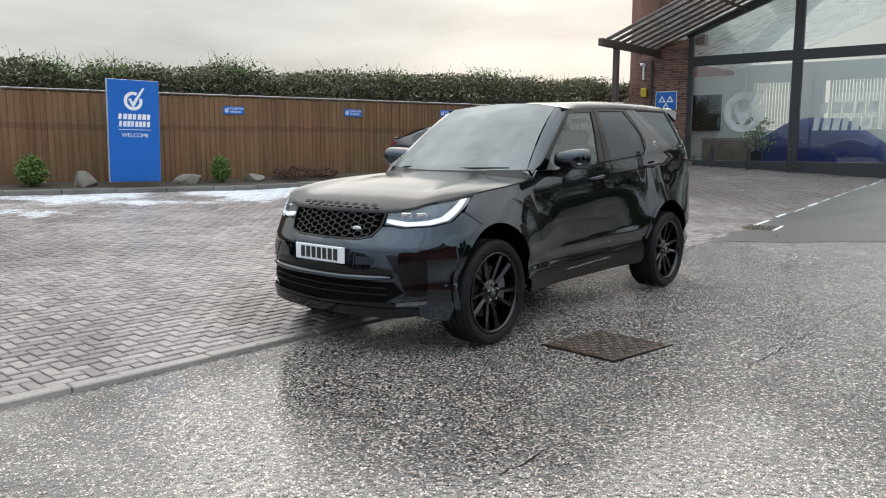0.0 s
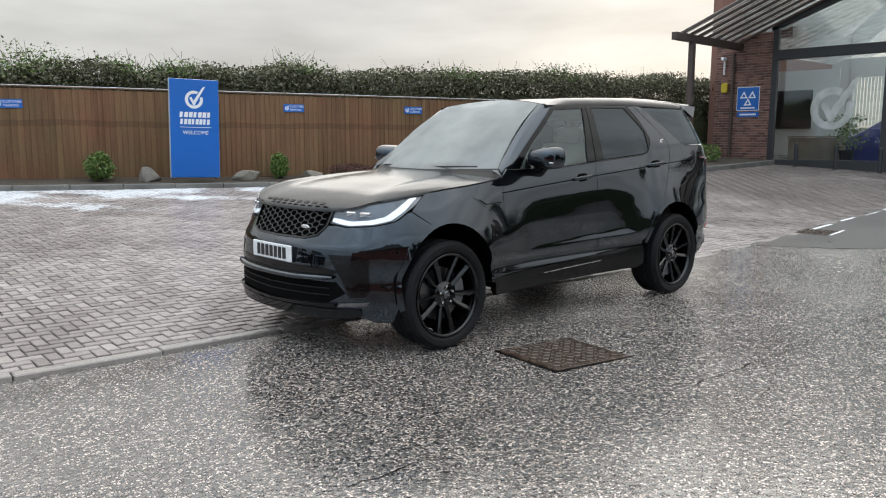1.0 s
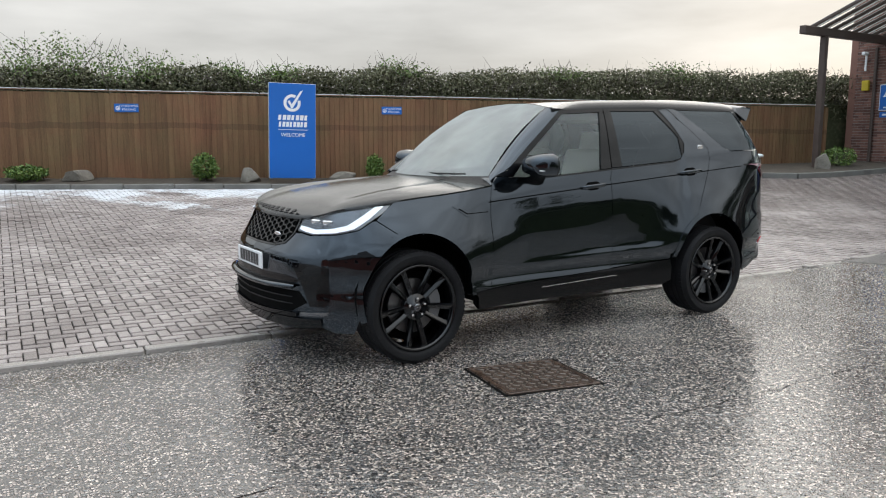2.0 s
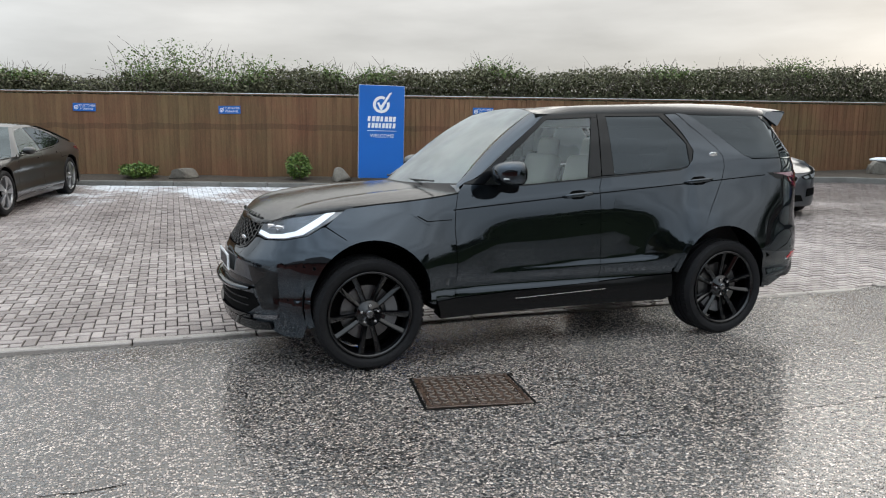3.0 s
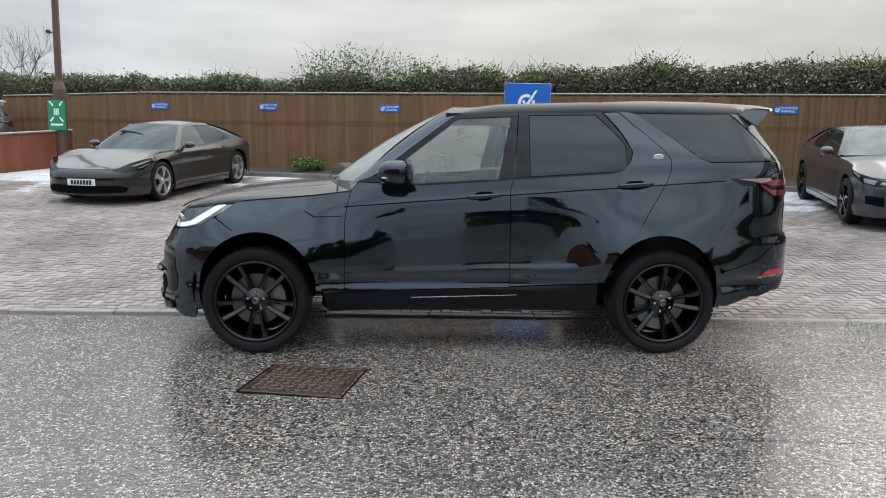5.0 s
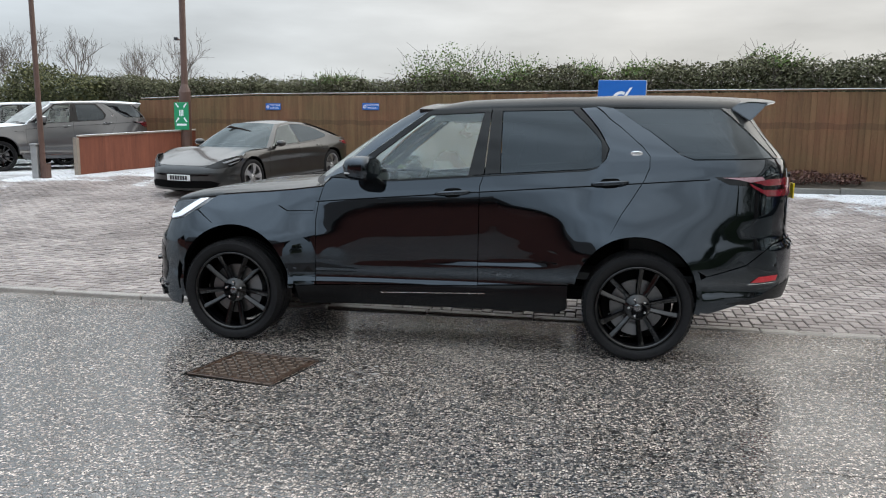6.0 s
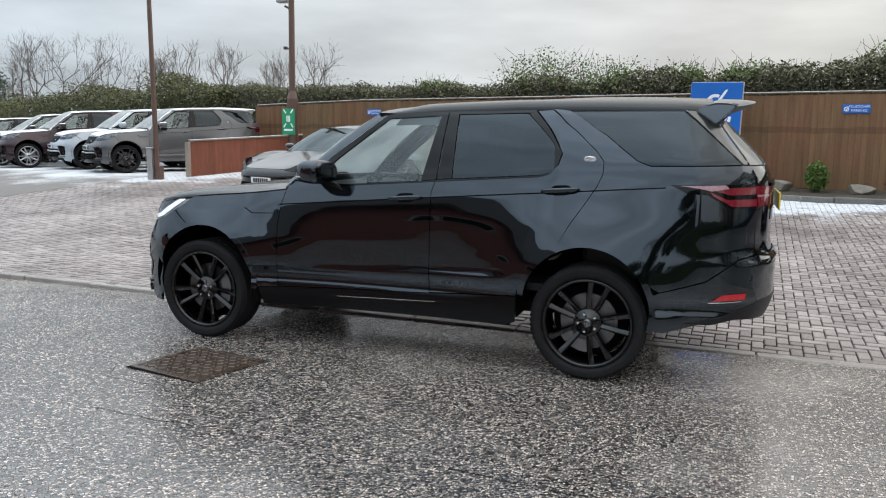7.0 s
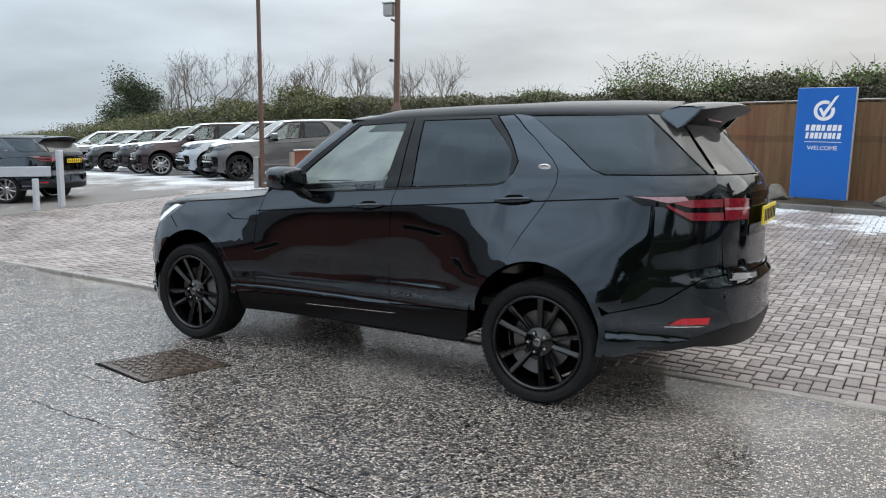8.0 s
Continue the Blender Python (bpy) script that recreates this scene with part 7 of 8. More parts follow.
def build_mirror(car, sgn, paint):
    """Rounded shell open to the rear, on a slanting foot at the door's belt line."""
    bm = bmesh.new()
    bmesh.ops.create_uvsphere(bm, u_segments=28, v_segments=18, radius=1)
    q = lambda c, e: math.copysign(abs(c) ** e, c)
    for v in bm.verts:
        x, y, z = q(v.co.x, 0.75), q(v.co.y, 0.6), q(v.co.z, 0.62)
        taper = 1.0 - 0.12 * (y * -sgn)
        v.co = (x * 0.158 if x < 0 else x * 0.062, y * 0.142, z * (0.090 if z > 0 else 0.072) * taper)
    cap = part("door_mirror", bm, paint, car, "gloss black door mirror", smooth_shade=True)
    cap.matrix_basis = pose(-0.430, sgn * 0.935, 1.292, 0, 0, 12 * sgn)
    glass = lathe([(0.0, 0.0), (0.92, 0.0), (1.0, 0.004)], 32)
    for v in glass.verts:
        x, y, z = v.co
        v.co = (0.056 - y * 0.5, q(x, 0.7) * 0.115, q(z, 0.7) * 0.058 + 0.004)
    part("mirror_glass", glass, "glass_car", cap, smooth_shade=True)
    part("indicator_strip", box((0.11, 0.008, 0.011), (-0.06, sgn * 0.130, -0.026), 0.003), "indicator", cap)
    rows = []
    for k in range(6):
        t = k / 5
        y, z = sgn * (-0.02 - 0.135 * t), -0.055 - 0.062 * t ** 1.5
        w, hgt = 0.055 + 0.03 * t, 0.020 + 0.012 * t
        rows.append([(math.cos(a) * w - 0.015, y, z + math.sin(a) * hgt) for a in np.linspace(0, 2 * math.pi, 15)])
    patch_part("mirror_foot", rows, "gloss_black", cap)


def build_cabin(car):
    for sgn in (-1, 1):
        for x in (0.10, 0.95):
            bm = bmesh.new()
            add_box(bm, (0.50, 0.50, 0.16), (x, sgn * 0.36, 0.80), 0.05, segments=3)
            seat = part("seat", bm, "leather", car, "pale leather seat", smooth_shade=True)
            bm = bmesh.new()
            add_box(bm, (0.13, 0.48, 0.62), (0, 0, 0.31), 0.05, segments=3)
            part("seat_back", bm, "leather", seat, smooth_shade=True).matrix_basis = pose(x + 0.26, sgn * 0.36, 0.80, 0, 14, 0)
            bm = bmesh.new()
            add_box(bm, (0.09, 0.26, 0.17), (0, 0, 0.0), 0.035, segments=3)
            part("headrest", bm, "leather", seat, smooth_shade=True).matrix_basis = pose(x + 0.45, sgn * 0.36, 1.46, 0, 10, 0)
    rows = [[(x, y, 1.735 - 0.10 * (abs(y) / 0.56) ** 3 - 0.05 * max(0, 0.1 - x)) for y in np.linspace(-0.56, 0.56, 11)] for x in np.linspace(-0.02, 1.95, 9)]
    patch_part("headlining", rows, "leather", car, "pale cloth headlining")
    for sgn in (-1, 1):
        part("door_card", box((0.95, 0.05, 0.52), (-0.20, sgn * 0.735, 0.93), 0.02, segments=2), "interior", car)
    part("dashboard", box((0.42, 1.36, 0.30), (-0.62, 0, 1.03), 0.06, segments=3), "interior", car)
    part("console", box((0.80, 0.26, 0.34), (-0.1, 0, 0.80), 0.04, segments=2), "interior", car)
    part("display", box((0.02, 0.26, 0.14), (-0.44, 0, 1.16), 0.006), "gloss_black", car)
    bm = lathe([(0.165, -0.012), (0.178, -0.016), (0.190, 0), (0.178, 0.016), (0.165, 0.012), (0.165, -0.012)], 32, "Z")
    wheel = part("steering_wheel", bm, "interior", car, smooth_shade=True)
    wheel.matrix_basis = pose(-0.30, 0.36, 1.08, 0, -62, 0)
    part("wheel_boss", box((0.30, 0.07, 0.03), (0, 0, 0), 0.01), "interior", wheel)
    part("cabin_floor", box((2.9, 1.40, 0.05), (0.75, 0, 0.55)), "interior", car)
    part("boot_floor", box((0.95, 1.3, 0.45), (1.85, 0, 0.85), 0.03), "interior", car)
    part("rear_shelf", box((0.6, 1.25, 0.03), (2.0, 0, 1.28)), "interior", car)


TYRE_R, RIM_R = 0.376, 0.286


def build_wheel(car, cx, sgn, rim):
    key = ("wheel", sgn, rim)
    if key in WHEELS:
        w = copy_thing(WHEELS[key], pose(cx, sgn * 0.885, 0.377))
        w.parent = car
        w.matrix_basis = pose(cx, sgn * 0.885, 0.377, 0, random.uniform(0, 360), 0)
        return w
    # built with its face towards -y, then turned for the far side
    w = new("wheel")
    w.parent = car
    flip = 1 if sgn < 0 else -1
    prof = [(RIM_R, 0.005), (RIM_R + 0.012, -0.012), (RIM_R + 0.035, -0.026), (RIM_R + 0.065, -0.024), (TYRE_R - 0.018, -0.010), (TYRE_R - 0.006, 0.006), (TYRE_R, 0.028), (TYRE_R, 0.062), (TYRE_R - 0.008, 0.064),
            (TYRE_R - 0.008, 0.074), (TYRE_R, 0.076), (TYRE_R, 0.115), (TYRE_R - 0.008, 0.117), (TYRE_R - 0.008, 0.127), (TYRE_R, 0.129), (TYRE_R, 0.168), (TYRE_R - 0.008, 0.170), (TYRE_R - 0.008, 0.180), (TYRE_R, 0.182), (TYRE_R, 0.222), (TYRE_R - 0.02, 0.248),
            (RIM_R + 0.04, 0.262), (RIM_R, 0.25)]
    bm = lathe([(r, flip * (o - 0.02)) for r, o in prof], 72)
    tyre = part("tyre", bm, "rubber", w, smooth_shade=True)
    tyre.data.set_sharp_from_angle(angle=0.7)
    # shoulder blocks
    bm = bmesh.new()
    for k in range(72):
        t = 2 * math.pi * k / 72
        turn = Matrix.Rotation(-t, 3, "Y")
        add_box(bm, (0.012, 0.030, 0.020), turn @ Vector((TYRE_R - 0.004, flip * 0.002, 0)), 0, turn)
    tagged(part("shoulder_tread", bm, "rubber", tyre), kind="stuff")
    barrel = lathe([(RIM_R + 0.004, flip * o) for o in (-0.030,)] + [(RIM_R + 0.004, flip * -0.036), (RIM_R - 0.008, flip * -0.036), (RIM_R - 0.016, flip * -0.022), (RIM_R - 0.022, flip * 0.0), (RIM_R - 0.03, flip * 0.12), (RIM_R - 0.02, flip * 0.21)], 64)
    r = part("rim", barrel, rim, w, smooth_shade=True)
    # five pairs of spokes
    for k in range(5):
        for half in (-1, 1):
            t = 2 * math.pi * (k + 0.5) / 5 + math.pi / 2
            bm = bmesh.new()
            n0, n1 = 0.055, RIM_R - 0.012
            pts = []
            for f in (0, 0.35, 0.7, 1.0):
                rad = n0 + (n1 - n0) * f
                ang = t + half * 0.225 * (1.25 - 0.25 * f)
                wid = 0.0150 + 0.007 * f
                dep = flip * (0.012 - 0.030 * f)
                c = Vector((math.cos(ang) * rad, dep, math.sin(ang) * rad))
                tan = Vector((-math.sin(ang), 0, math.cos(ang)))
                pts.append((c, tan, wid))
            rings = []
            for c, tan, wid in pts:
                up = Vector((0, flip, 0))
                rings.append([bm.verts.new(c + tan * wid + up * 0.04), bm.verts.new(c + tan * wid * 0.95 + up * 0.012), bm.verts.new(c + tan * wid * (0.5 if half > 0 else -0.15)), bm.verts.new(c - tan * wid * (0.5 if half < 0 else -0.15)), bm.verts.new(c - tan * wid * 0.95 + up * 0.012), bm.verts.new(c - tan * wid + up * 0.04)])
            for a, b in zip(rings, rings[1:]):
                for i in range(6):
                    bm.faces.new((a[i], a[(i + 1) % 6], b[(i + 1) % 6], b[i]))
            bm.faces.new(rings[0])
            bm.faces.new(rings[-1][::-1])
            bmesh.ops.recalc_face_normals(bm, faces=bm.faces)
            part("spoke", bm, rim, r)
    hub = lathe([(0.0, flip * -0.014), (0.028, flip * -0.014), (0.034, flip * -0.010), (0.036, flip * 0.002), (0.085, flip * 0.006), (0.095, flip * 0.02), (0.09, flip * 0.06)], 32)
    part("hub", hub, rim, r, smooth_shade=True)
    cap = lathe([(0.0, flip * -0.017), (0.020, flip * -0.017), (0.026, flip * -0.014), (0.026, flip * -0.010)], 24)
    part("centre_cap", cap, "dark_chrome", r, "small metal centre cap", smooth_shade=True)
    for k in range(5):
        t = 2 * math.pi * k / 5 + math.pi / 2
        part("wheel_nut", tube((math.cos(t) * 0.060, flip * 0.010, math.sin(t) * 0.060), (math.cos(t) * 0.060, flip * -0.012, math.sin(t) * 0.060), 0.011, 0.009, 6), "chrome", r)
    disc = lathe([(0.08, flip * 0.060), (0.185, flip * 0.060), (0.185, flip * 0.085), (0.08, flip * 0.085)], 40)
    part("brake_disc", disc, "steel", w)
    bm = slab(arc(0, 0, 0.205, -35, 35, 8) + arc(0, 0, 0.125, 35, -35, 8), flip * 0.08, flip * 0.035, "Y")
    part("caliper", bm, "caliper", w)
    back = lathe([(0.0, flip * 0.11), (0.24, flip * 0.11), (0.25, flip * 0.16)], 32)
    part("inner_shield", back, "void_black", w)
    w.matrix_basis = pose(cx, sgn * 0.885, 0.377)
    WHEELS[key] = w
    return w


WHEELS = {}
hero = build_suv("black_suv", "glossy black seven-seat SUV parked across wet asphalt, running lights on", "paint_black", "rim_black")
hero.location = (0.008, -0.028, 0.002)


# ---- low cars ----
def paint_material(name, a, b, metal=0.5, frost=0.0, rough=0.35, coat_rough=0.03):
    m = material(name, a, rough, metal, second=b, scale=1.5, fine=400, coat=0.9, spec=0.2, rough_var=0.04)
    m.node_tree.nodes["Principled BSDF"].inputs["Coat Roughness"].default_value = coat_rough
    if frost:
        tree = m.node_tree
        n = tree.nodes
        p = n["Principled BSDF"]
        geo = n.new("ShaderNodeNewGeometry")
        sep = n.new("ShaderNodeSeparateXYZ")
        wire(tree, geo, "Normal", sep, "Vector")
        speck = n.new("ShaderNodeTexNoise")
        speck.inputs["Scale"].default_value, speck.inputs["Detail"].default_value = 6, 6
        coord = n.new("ShaderNodeTexCoord")
        wire(tree, coord, "Object", speck, "Vector")
        add = n.new("ShaderNodeMath")
        add.operation = "MULTIPLY_ADD"
        add.inputs[1].default_value = 0.35
        wire(tree, speck, "Fac", add, 0)
        wire(tree, sep, "Z", add, 2)
        mask = n.new("ShaderNodeMapRange")
        mask.inputs["From Min"].default_value, mask.inputs["From Max"].default_value = 1.0 - frost, 1.12 - frost
        wire(tree, add, "Value", mask, "Value")
        mix = n.new("ShaderNodeMix")
        mix.data_type = "RGBA"
        mix.inputs["B"].default_value = (0.72, 0.75, 0.79, 1)
        tree.links.new(p.inputs["Base Color"].links[0].from_socket, mix.inputs["A"])
        wire(tree, mask, "Result", mix, "Factor")
        wire(tree, mix, "Result", p, "Base Color")
        inv = n.new("ShaderNodeMath")
        inv.operation = "SUBTRACT"
        inv.inputs[0].default_value = 1.0
        wire(tree, mask, "Result", inv, 1)
        wire(tree, inv, "Value", p, "Coat Weight")
        met = n.new("ShaderNodeMath")
        met.operation = "MULTIPLY"
        met.inputs[1].default_value = metal
        wire(tree, inv, "Value", met, 0)
        wire(tree, met, "Value", p, "Metallic")
    return m


M["paint_graphite"] = paint_material("graphite_paint", (0.027, 0.027, 0.027), (0.040, 0.040, 0.040), 0.55, 0.0, 0.30, 0.08)
M["paint_steel"] = paint_material("steel_grey_paint", (0.045, 0.049, 0.056), (0.062, 0.066, 0.075), 0.55, 0.0, 0.32, 0.10)
M["paint_grey"] = paint_material("frosted_grey_paint", (0.085, 0.087, 0.092), (0.115, 0.117, 0.123), 0.4, 0.18)
M["paint_silver"] = paint_material("frosted_silver_paint", (0.34, 0.38, 0.43), (0.42, 0.46, 0.51), 0.2, 0.16)
M["paint_plum"] = paint_material("frosted_plum_paint", (0.026, 0.013, 0.018), (0.04, 0.022, 0.028), 0.4, 0.18)
M["paint_frost_black"] = paint_material("frosted_black_paint", (0.008, 0.008, 0.009), (0.014, 0.014, 0.016), 0.2, 0.18)
M["paint_frost_white"] = paint_material("frosted_white_paint", (0.62, 0.63, 0.64), (0.70, 0.71, 0.72), 0.0, 0.18)
M["glass_frosted"] = glass_material("frosted_windscreen", (0.5, 0.53, 0.53), 1.5, 0.0, 0.75)


def build_low_car(name, label, spec):
    car = thing(name, label, "car")
    sh = Shell(spec["outline"], spec["side"], spec["front"], spec["rear"], rise=0.0, flat=spec["flat"], bulge_top=(0.62, 0.88))
    paint = spec["paint"]
    S = lambda n, poly, mat=paint, lab="", **kw: skin_part(sh, n, poly, mat, car, lab, **kw)
    wb, ar, hz = spec["wheelbase"] / 2, spec["arch"], spec["hub"]
    F, R = (-wb, hz + 0.02), (wb, hz + 0.02)
    sx, sz = zip(*spec["shoulder"])
    top = lambda x: float(np.interp(x, sx, sz))
    ed = lambda x, z, o=0.0: sh.at(sh.find(0, x, z), z, o)
    nose, tail = spec["nose"], spec["tail"]
    d0, d1, d2 = spec["doors"]
    line = lambda a, b, n=5: [(x, top(x)) for x in np.linspace(a, b, n)]
    low = spec["low"]
    S("front_wing", line(spec["lamp_end"], d0) + [(d0 - 0.02, 0.5), (d0 - 0.03, low + 0.08), (-wb + ar + 0.02, low + 0.06)] + arc(*F, ar, -5, 120) + [(spec["lamp_end"] - 0.02, top(spec["lamp_end"]) - 0.03)])
    S("front_door", line(d0, d1) + [(d1 + 0.02, 0.6), (d1, low + 0.09), (d0 - 0.03, low + 0.08), (d0 - 0.02, 0.5)])
    if d2:
        S("rear_door", line(d1, d2) + [(d2 - 0.05, top(d2) - 0.2)] + arc(*R, ar, 100, 178) + [(wb - ar - 0.04, low + 0.09), (d1, low + 0.09), (d1 + 0.02, 0.6)])
        q0 = d2
    else:
        q0 = d1
    S("rear_quarter", line(q0, spec["tail_end"], 7) + [(spec["tail_end"] + 0.02, 0.55)] + arc(*R, ar, 15, 100 if d2 else 178) + ([(q0 - 0.05, top(q0) - 0.2)] if d2 else [(wb - ar - 0.04, low + 0.09), (d1, low + 0.09), (d1 + 0.02, 0.6)]))
    S("sill", [(-wb + ar + 0.02, low + 0.055), (d0, low + 0.075), (wb - ar - 0.03, low + 0.085), (wb - ar - 0.03, low - 0.01), (-wb + ar + 0.02, low - 0.01)], paint)
    S("front_bumper", [("f", 0, spec["nose_z"]), ("f", 0.3, spec["nose_z"]), ("f", 0.55, spec["nose_z"] + 0.01), (spec["lamp_end"] - 0.25, top(spec["lamp_end"] - 0.25) - 0.06), (spec["lamp_end"] - 0.02, top(spec["lamp_end"]) - 0.035)] + arc(*F, ar, 120, 190)
      + [(-wb - ar - 0.02, low), ("f", 0.6, low), ("f", 0, low)], both=False, grid=0.05)
    S("rear_bumper", [(spec["tail_end"] + 0.02, 0.55), (spec["tail_end"], top(spec["tail_end"]))] + [("r", 0.5, spec["tail_z"]), ("r", 0, spec["tail_z"]), ("r", 0, low + 0.05), ("r", 0.6, low + 0.05), (wb + ar + 0.03, low + 0.02)] + arc(*R, ar, -5, 14), both=False, grid=0.05)
    # bonnet
    lip = [sh.at(q, z, 0.003) for q, z in sh.to_skin([("f", 0, spec["nose_z"] + 0.004), ("f", 0.3, spec["nose_z"] + 0.004), ("f", 0.55, spec["nose_z"] + 0.014), (spec["lamp_end"] - 0.25, top(spec["lamp_end"] - 0.25) - 0.055), (spec["lamp_end"], top(spec["lamp_end"]))])]
    lu, lip = curve_through(lip, 25)
    cx, cz = spec["cowl"]
    flank = [ed(x, top(x) + 0.003) for x in np.linspace(spec["lamp_end"], d0 + 0.05, 10)]
    rows = []
    for k in range(18):
        t = k / 17
        L = np.array([np.interp(t, np.linspace(0, 1, 10), [p[i] for p in flank]) for i in range(3)])
        row = []
        for j in range(25):
            v = -1 + 2 * j / 24
            a = abs(v)
            P = np.array([np.interp(a * lu[-1], lu, lip[:, i]) for i in range(3)])
            Rr = np.array([cx + 0.22 * a ** 2.4, flank[-1].y * a, cz - (cz - flank[-1].z) * a ** 2])
            F1, R1 = lip[-1], np.array([cx + 0.22, flank[-1].y, flank[-1].z])
            q = P * (1 - t) + Rr * t + (L - F1 * (1 - t) - R1 * t) * a ** 2
            z = q[2] + spec["bonnet_lift"] * math.sin(math.pi * t ** 0.7) * (1 - a ** 3) + spec["wing_lift"] * math.exp(-((a - 0.86) / 0.12) ** 2) * math.sin(math.pi * t) + 0.012 * math.exp(-((a - 0.45) / 0.08) ** 2) * math.sin(math.pi * t)
            row.append((q[0], math.copysign(q[1], v) if v else 0.0, z))
        rows.append(row)
    patch_part("bonnet", rows, paint, car, thick=0.015)
    # screen, roof, rear window
    ax, az = spec["screen_top"]
    bx, bz = spec["roof_end"]
    ex, ez = spec["deck"]
    yw = lambda z: ed(0.3, z).y

    def sheet(nm, mat, p0, p1, w0, w1, bow0, bow1, bulge, drop, lab="", thick=0.0, n=14):
        rows = []
        for k in range(n):
            t = k / (n - 1)
            row = []
            for j in range(19):
                v = -1 + 2 * j / 18
                x = p0[0] + (p1[0] - p0[0]) * t + (bow0 * (1 - t) + bow1 * t) * abs(v) ** 2.2
                z = p0[1] + (p1[1] - p0[1]) * t + bulge * math.sin(math.pi * t) - drop * v * v * (1 if nm != "roof" else 1)
                row.append((x, v * (w0 + (w1 - w0) * t), z))
            rows.append(row)
        return patch_part(nm, rows, mat, car, lab, thick)
    wt, wbm = yw(az) - 0.02, yw(cz) - 0.05
    sheet("windscreen", spec.get("screen", "glass_car"), (cx, cz), (ax, az), wbm, wt, 0.20, 0.04, 0.03, 0.02)
    we = yw(bz) - 0.03
    sheet("roof", paint, (ax, az), (bx, bz), wt, we, 0.04, -0.02, spec["roof_lift"], 0.035, thick=0.01)
    sheet("rear_window", "glass_tint", (bx, bz), (ex, ez), we, spec["deck_w"], -0.02, -0.12, 0.02, 0.03, "dark rear window")
    sheet("boot_lid", paint, (ex, ez), (tail - 0.06, spec["tail_z"] + 0.01), spec["deck_w"], spec["deck_w"] * 0.92, -0.10, -0.16, 0.01, 0.02, thick=0.01, n=6)
    # glasshouse side
    win = spec["window"]
    S("side_window", win[0], "glass_clear", off=-0.004, gap=0, depth=0.004)
    S("side_window", win[1], "glass_tint", off=-0.004, gap=0, depth=0.004)
    S("window_surround", spec["frame"], paint, off=-0.012, gap=0, depth=0.0)
    for sgn in (-1, 1):
        for n0, n1, w0, w1, b0, b1 in (((cx + 0.20, cz - 0.02), (ax + 0.04, az - 0.02), wbm, wt, 0, 0), ((bx - 0.02, bz - 0.03), (ex - 0.12, ez - 0.03), we, spec["deck_w"], 0, 0)):
            rows = []
            for k in range(10):
                t = k / 9
                x, z = n0[0] + (n1[0] - n0[0]) * t, n0[1] + (n1[1] - n0[1]) * t + 0.025 * math.sin(math.pi * t)
                w = w0 + (w1 - w0) * t
                o = ed(min(max(x, nose + 0.5), tail - 0.35), z - 0.012)
                rows.append([(x + 0.03, sgn * o.y, z - 0.012), (x, sgn * (w + o.y) / 2, z + 0.004), (x - 0.02, sgn * (w - 0.02), z)])
            patch_part("roof_pillar", rows, paint, car)
        rows = []
        for k in range(12):
            t = k / 11
            x = ax + (bx - ax) * t
            z = az + (bz - az) * t + spec["roof_lift"] * math.sin(math.pi * t) - 0.035
            w = wt + (we - wt) * t
            rows.append([(x, sgn * (ed(x, z - 0.04).y), z - 0.045), (x, sgn * (w + 0.012), z - 0.012), (x, sgn * (w - 0.01), z + 0.001)])
        patch_part("cant_rail", rows, paint, car)
        bm = bmesh.new()
        bmesh.ops.create_uvsphere(bm, u_segments=20, v_segments=12, radius=1)
        bmesh.ops.scale(bm, vec=(0.085, 0.105, 0.065), verts=bm.verts)
        mirror = part("door_mirror", bm, paint, car, smooth_shade=True)
        mirror.matrix_basis = pose(d0 + 0.28, sgn * (ed(d0 + 0.3, 0.95).y + 0.16), top(d0) + 0.09, 0, 0, 12 * sgn)
        part("mirror_stalk", box((0.05, 0.16, 0.02), (0.0, -sgn * 0.11, -0.045), 0.006), "satin_black", mirror)
    # lamps, intakes
    S("headlamp", spec["lamp"], "gloss_black", off=0.004, gap=0, depth=0.01)
    for poly in spec["lamp_bits"]:
        S("lamp_unit", poly, spec.get("lamp_mat", "lamp_inside"), off=0.008, gap=0, depth=0.006, grid=0.03)
    for poly, mat in spec["dark"]:
        S("intake", poly, mat, both=False, off=0.005, gap=0, depth=0.006)
    for k, (poly, mat) in enumerate(spec["side_dark"]):
        S("grille_surround" if mat == "dark_chrome" else "corner_intake", poly, mat, off=0.004 + 0.004 * k, gap=0, depth=0.008)
    S("tail_lamp", [(spec["tail_end"] - 0.28, top(spec["tail_end"]) - 0.06), ("r", 0.55, spec["tail_z"] - 0.05), ("r", 0.55, spec["tail_z"] - 0.15), (spec["tail_end"] - 0.05, top(spec["tail_end"]) - 0.16)], "red_lens", off=0.006, gap=0, depth=0.008)
    pz, px = spec["plate_z"], sh.at(0.0, spec["plate_z"]).x - 0.012
    fp = part("number_plate", box((0.010, 0.52, 0.112), (px, 0, pz), 0.003), "plate_white", car, "white front plate")
    word_x(fp, px - 0.007, pz, 0.40, 0.078, 7)
    for x in spec["handles"]:
        z = top(x) - 0.10
        S("door_handle", [(x - 0.09, z), (x - 0.09, z + 0.02), (x + 0.09, z + 0.028), (x + 0.09, z + 0.01)], paint, off=0.02, gap=0, depth=0.02)
    # inside and underneath
    liner = [("f", 0, spec["nose_z"] - 0.02), ("f", 0.5, spec["nose_z"] - 0.02), (-wb, top(-wb) - 0.05), (d0, top(d0) - 0.04), (wb, top(wb) - 0.04), (spec["tail_end"], top(spec["tail_end"]) - 0.05), ("r", 0, spec["tail_z"] - 0.04), ("r", 0, low + 0.06)]
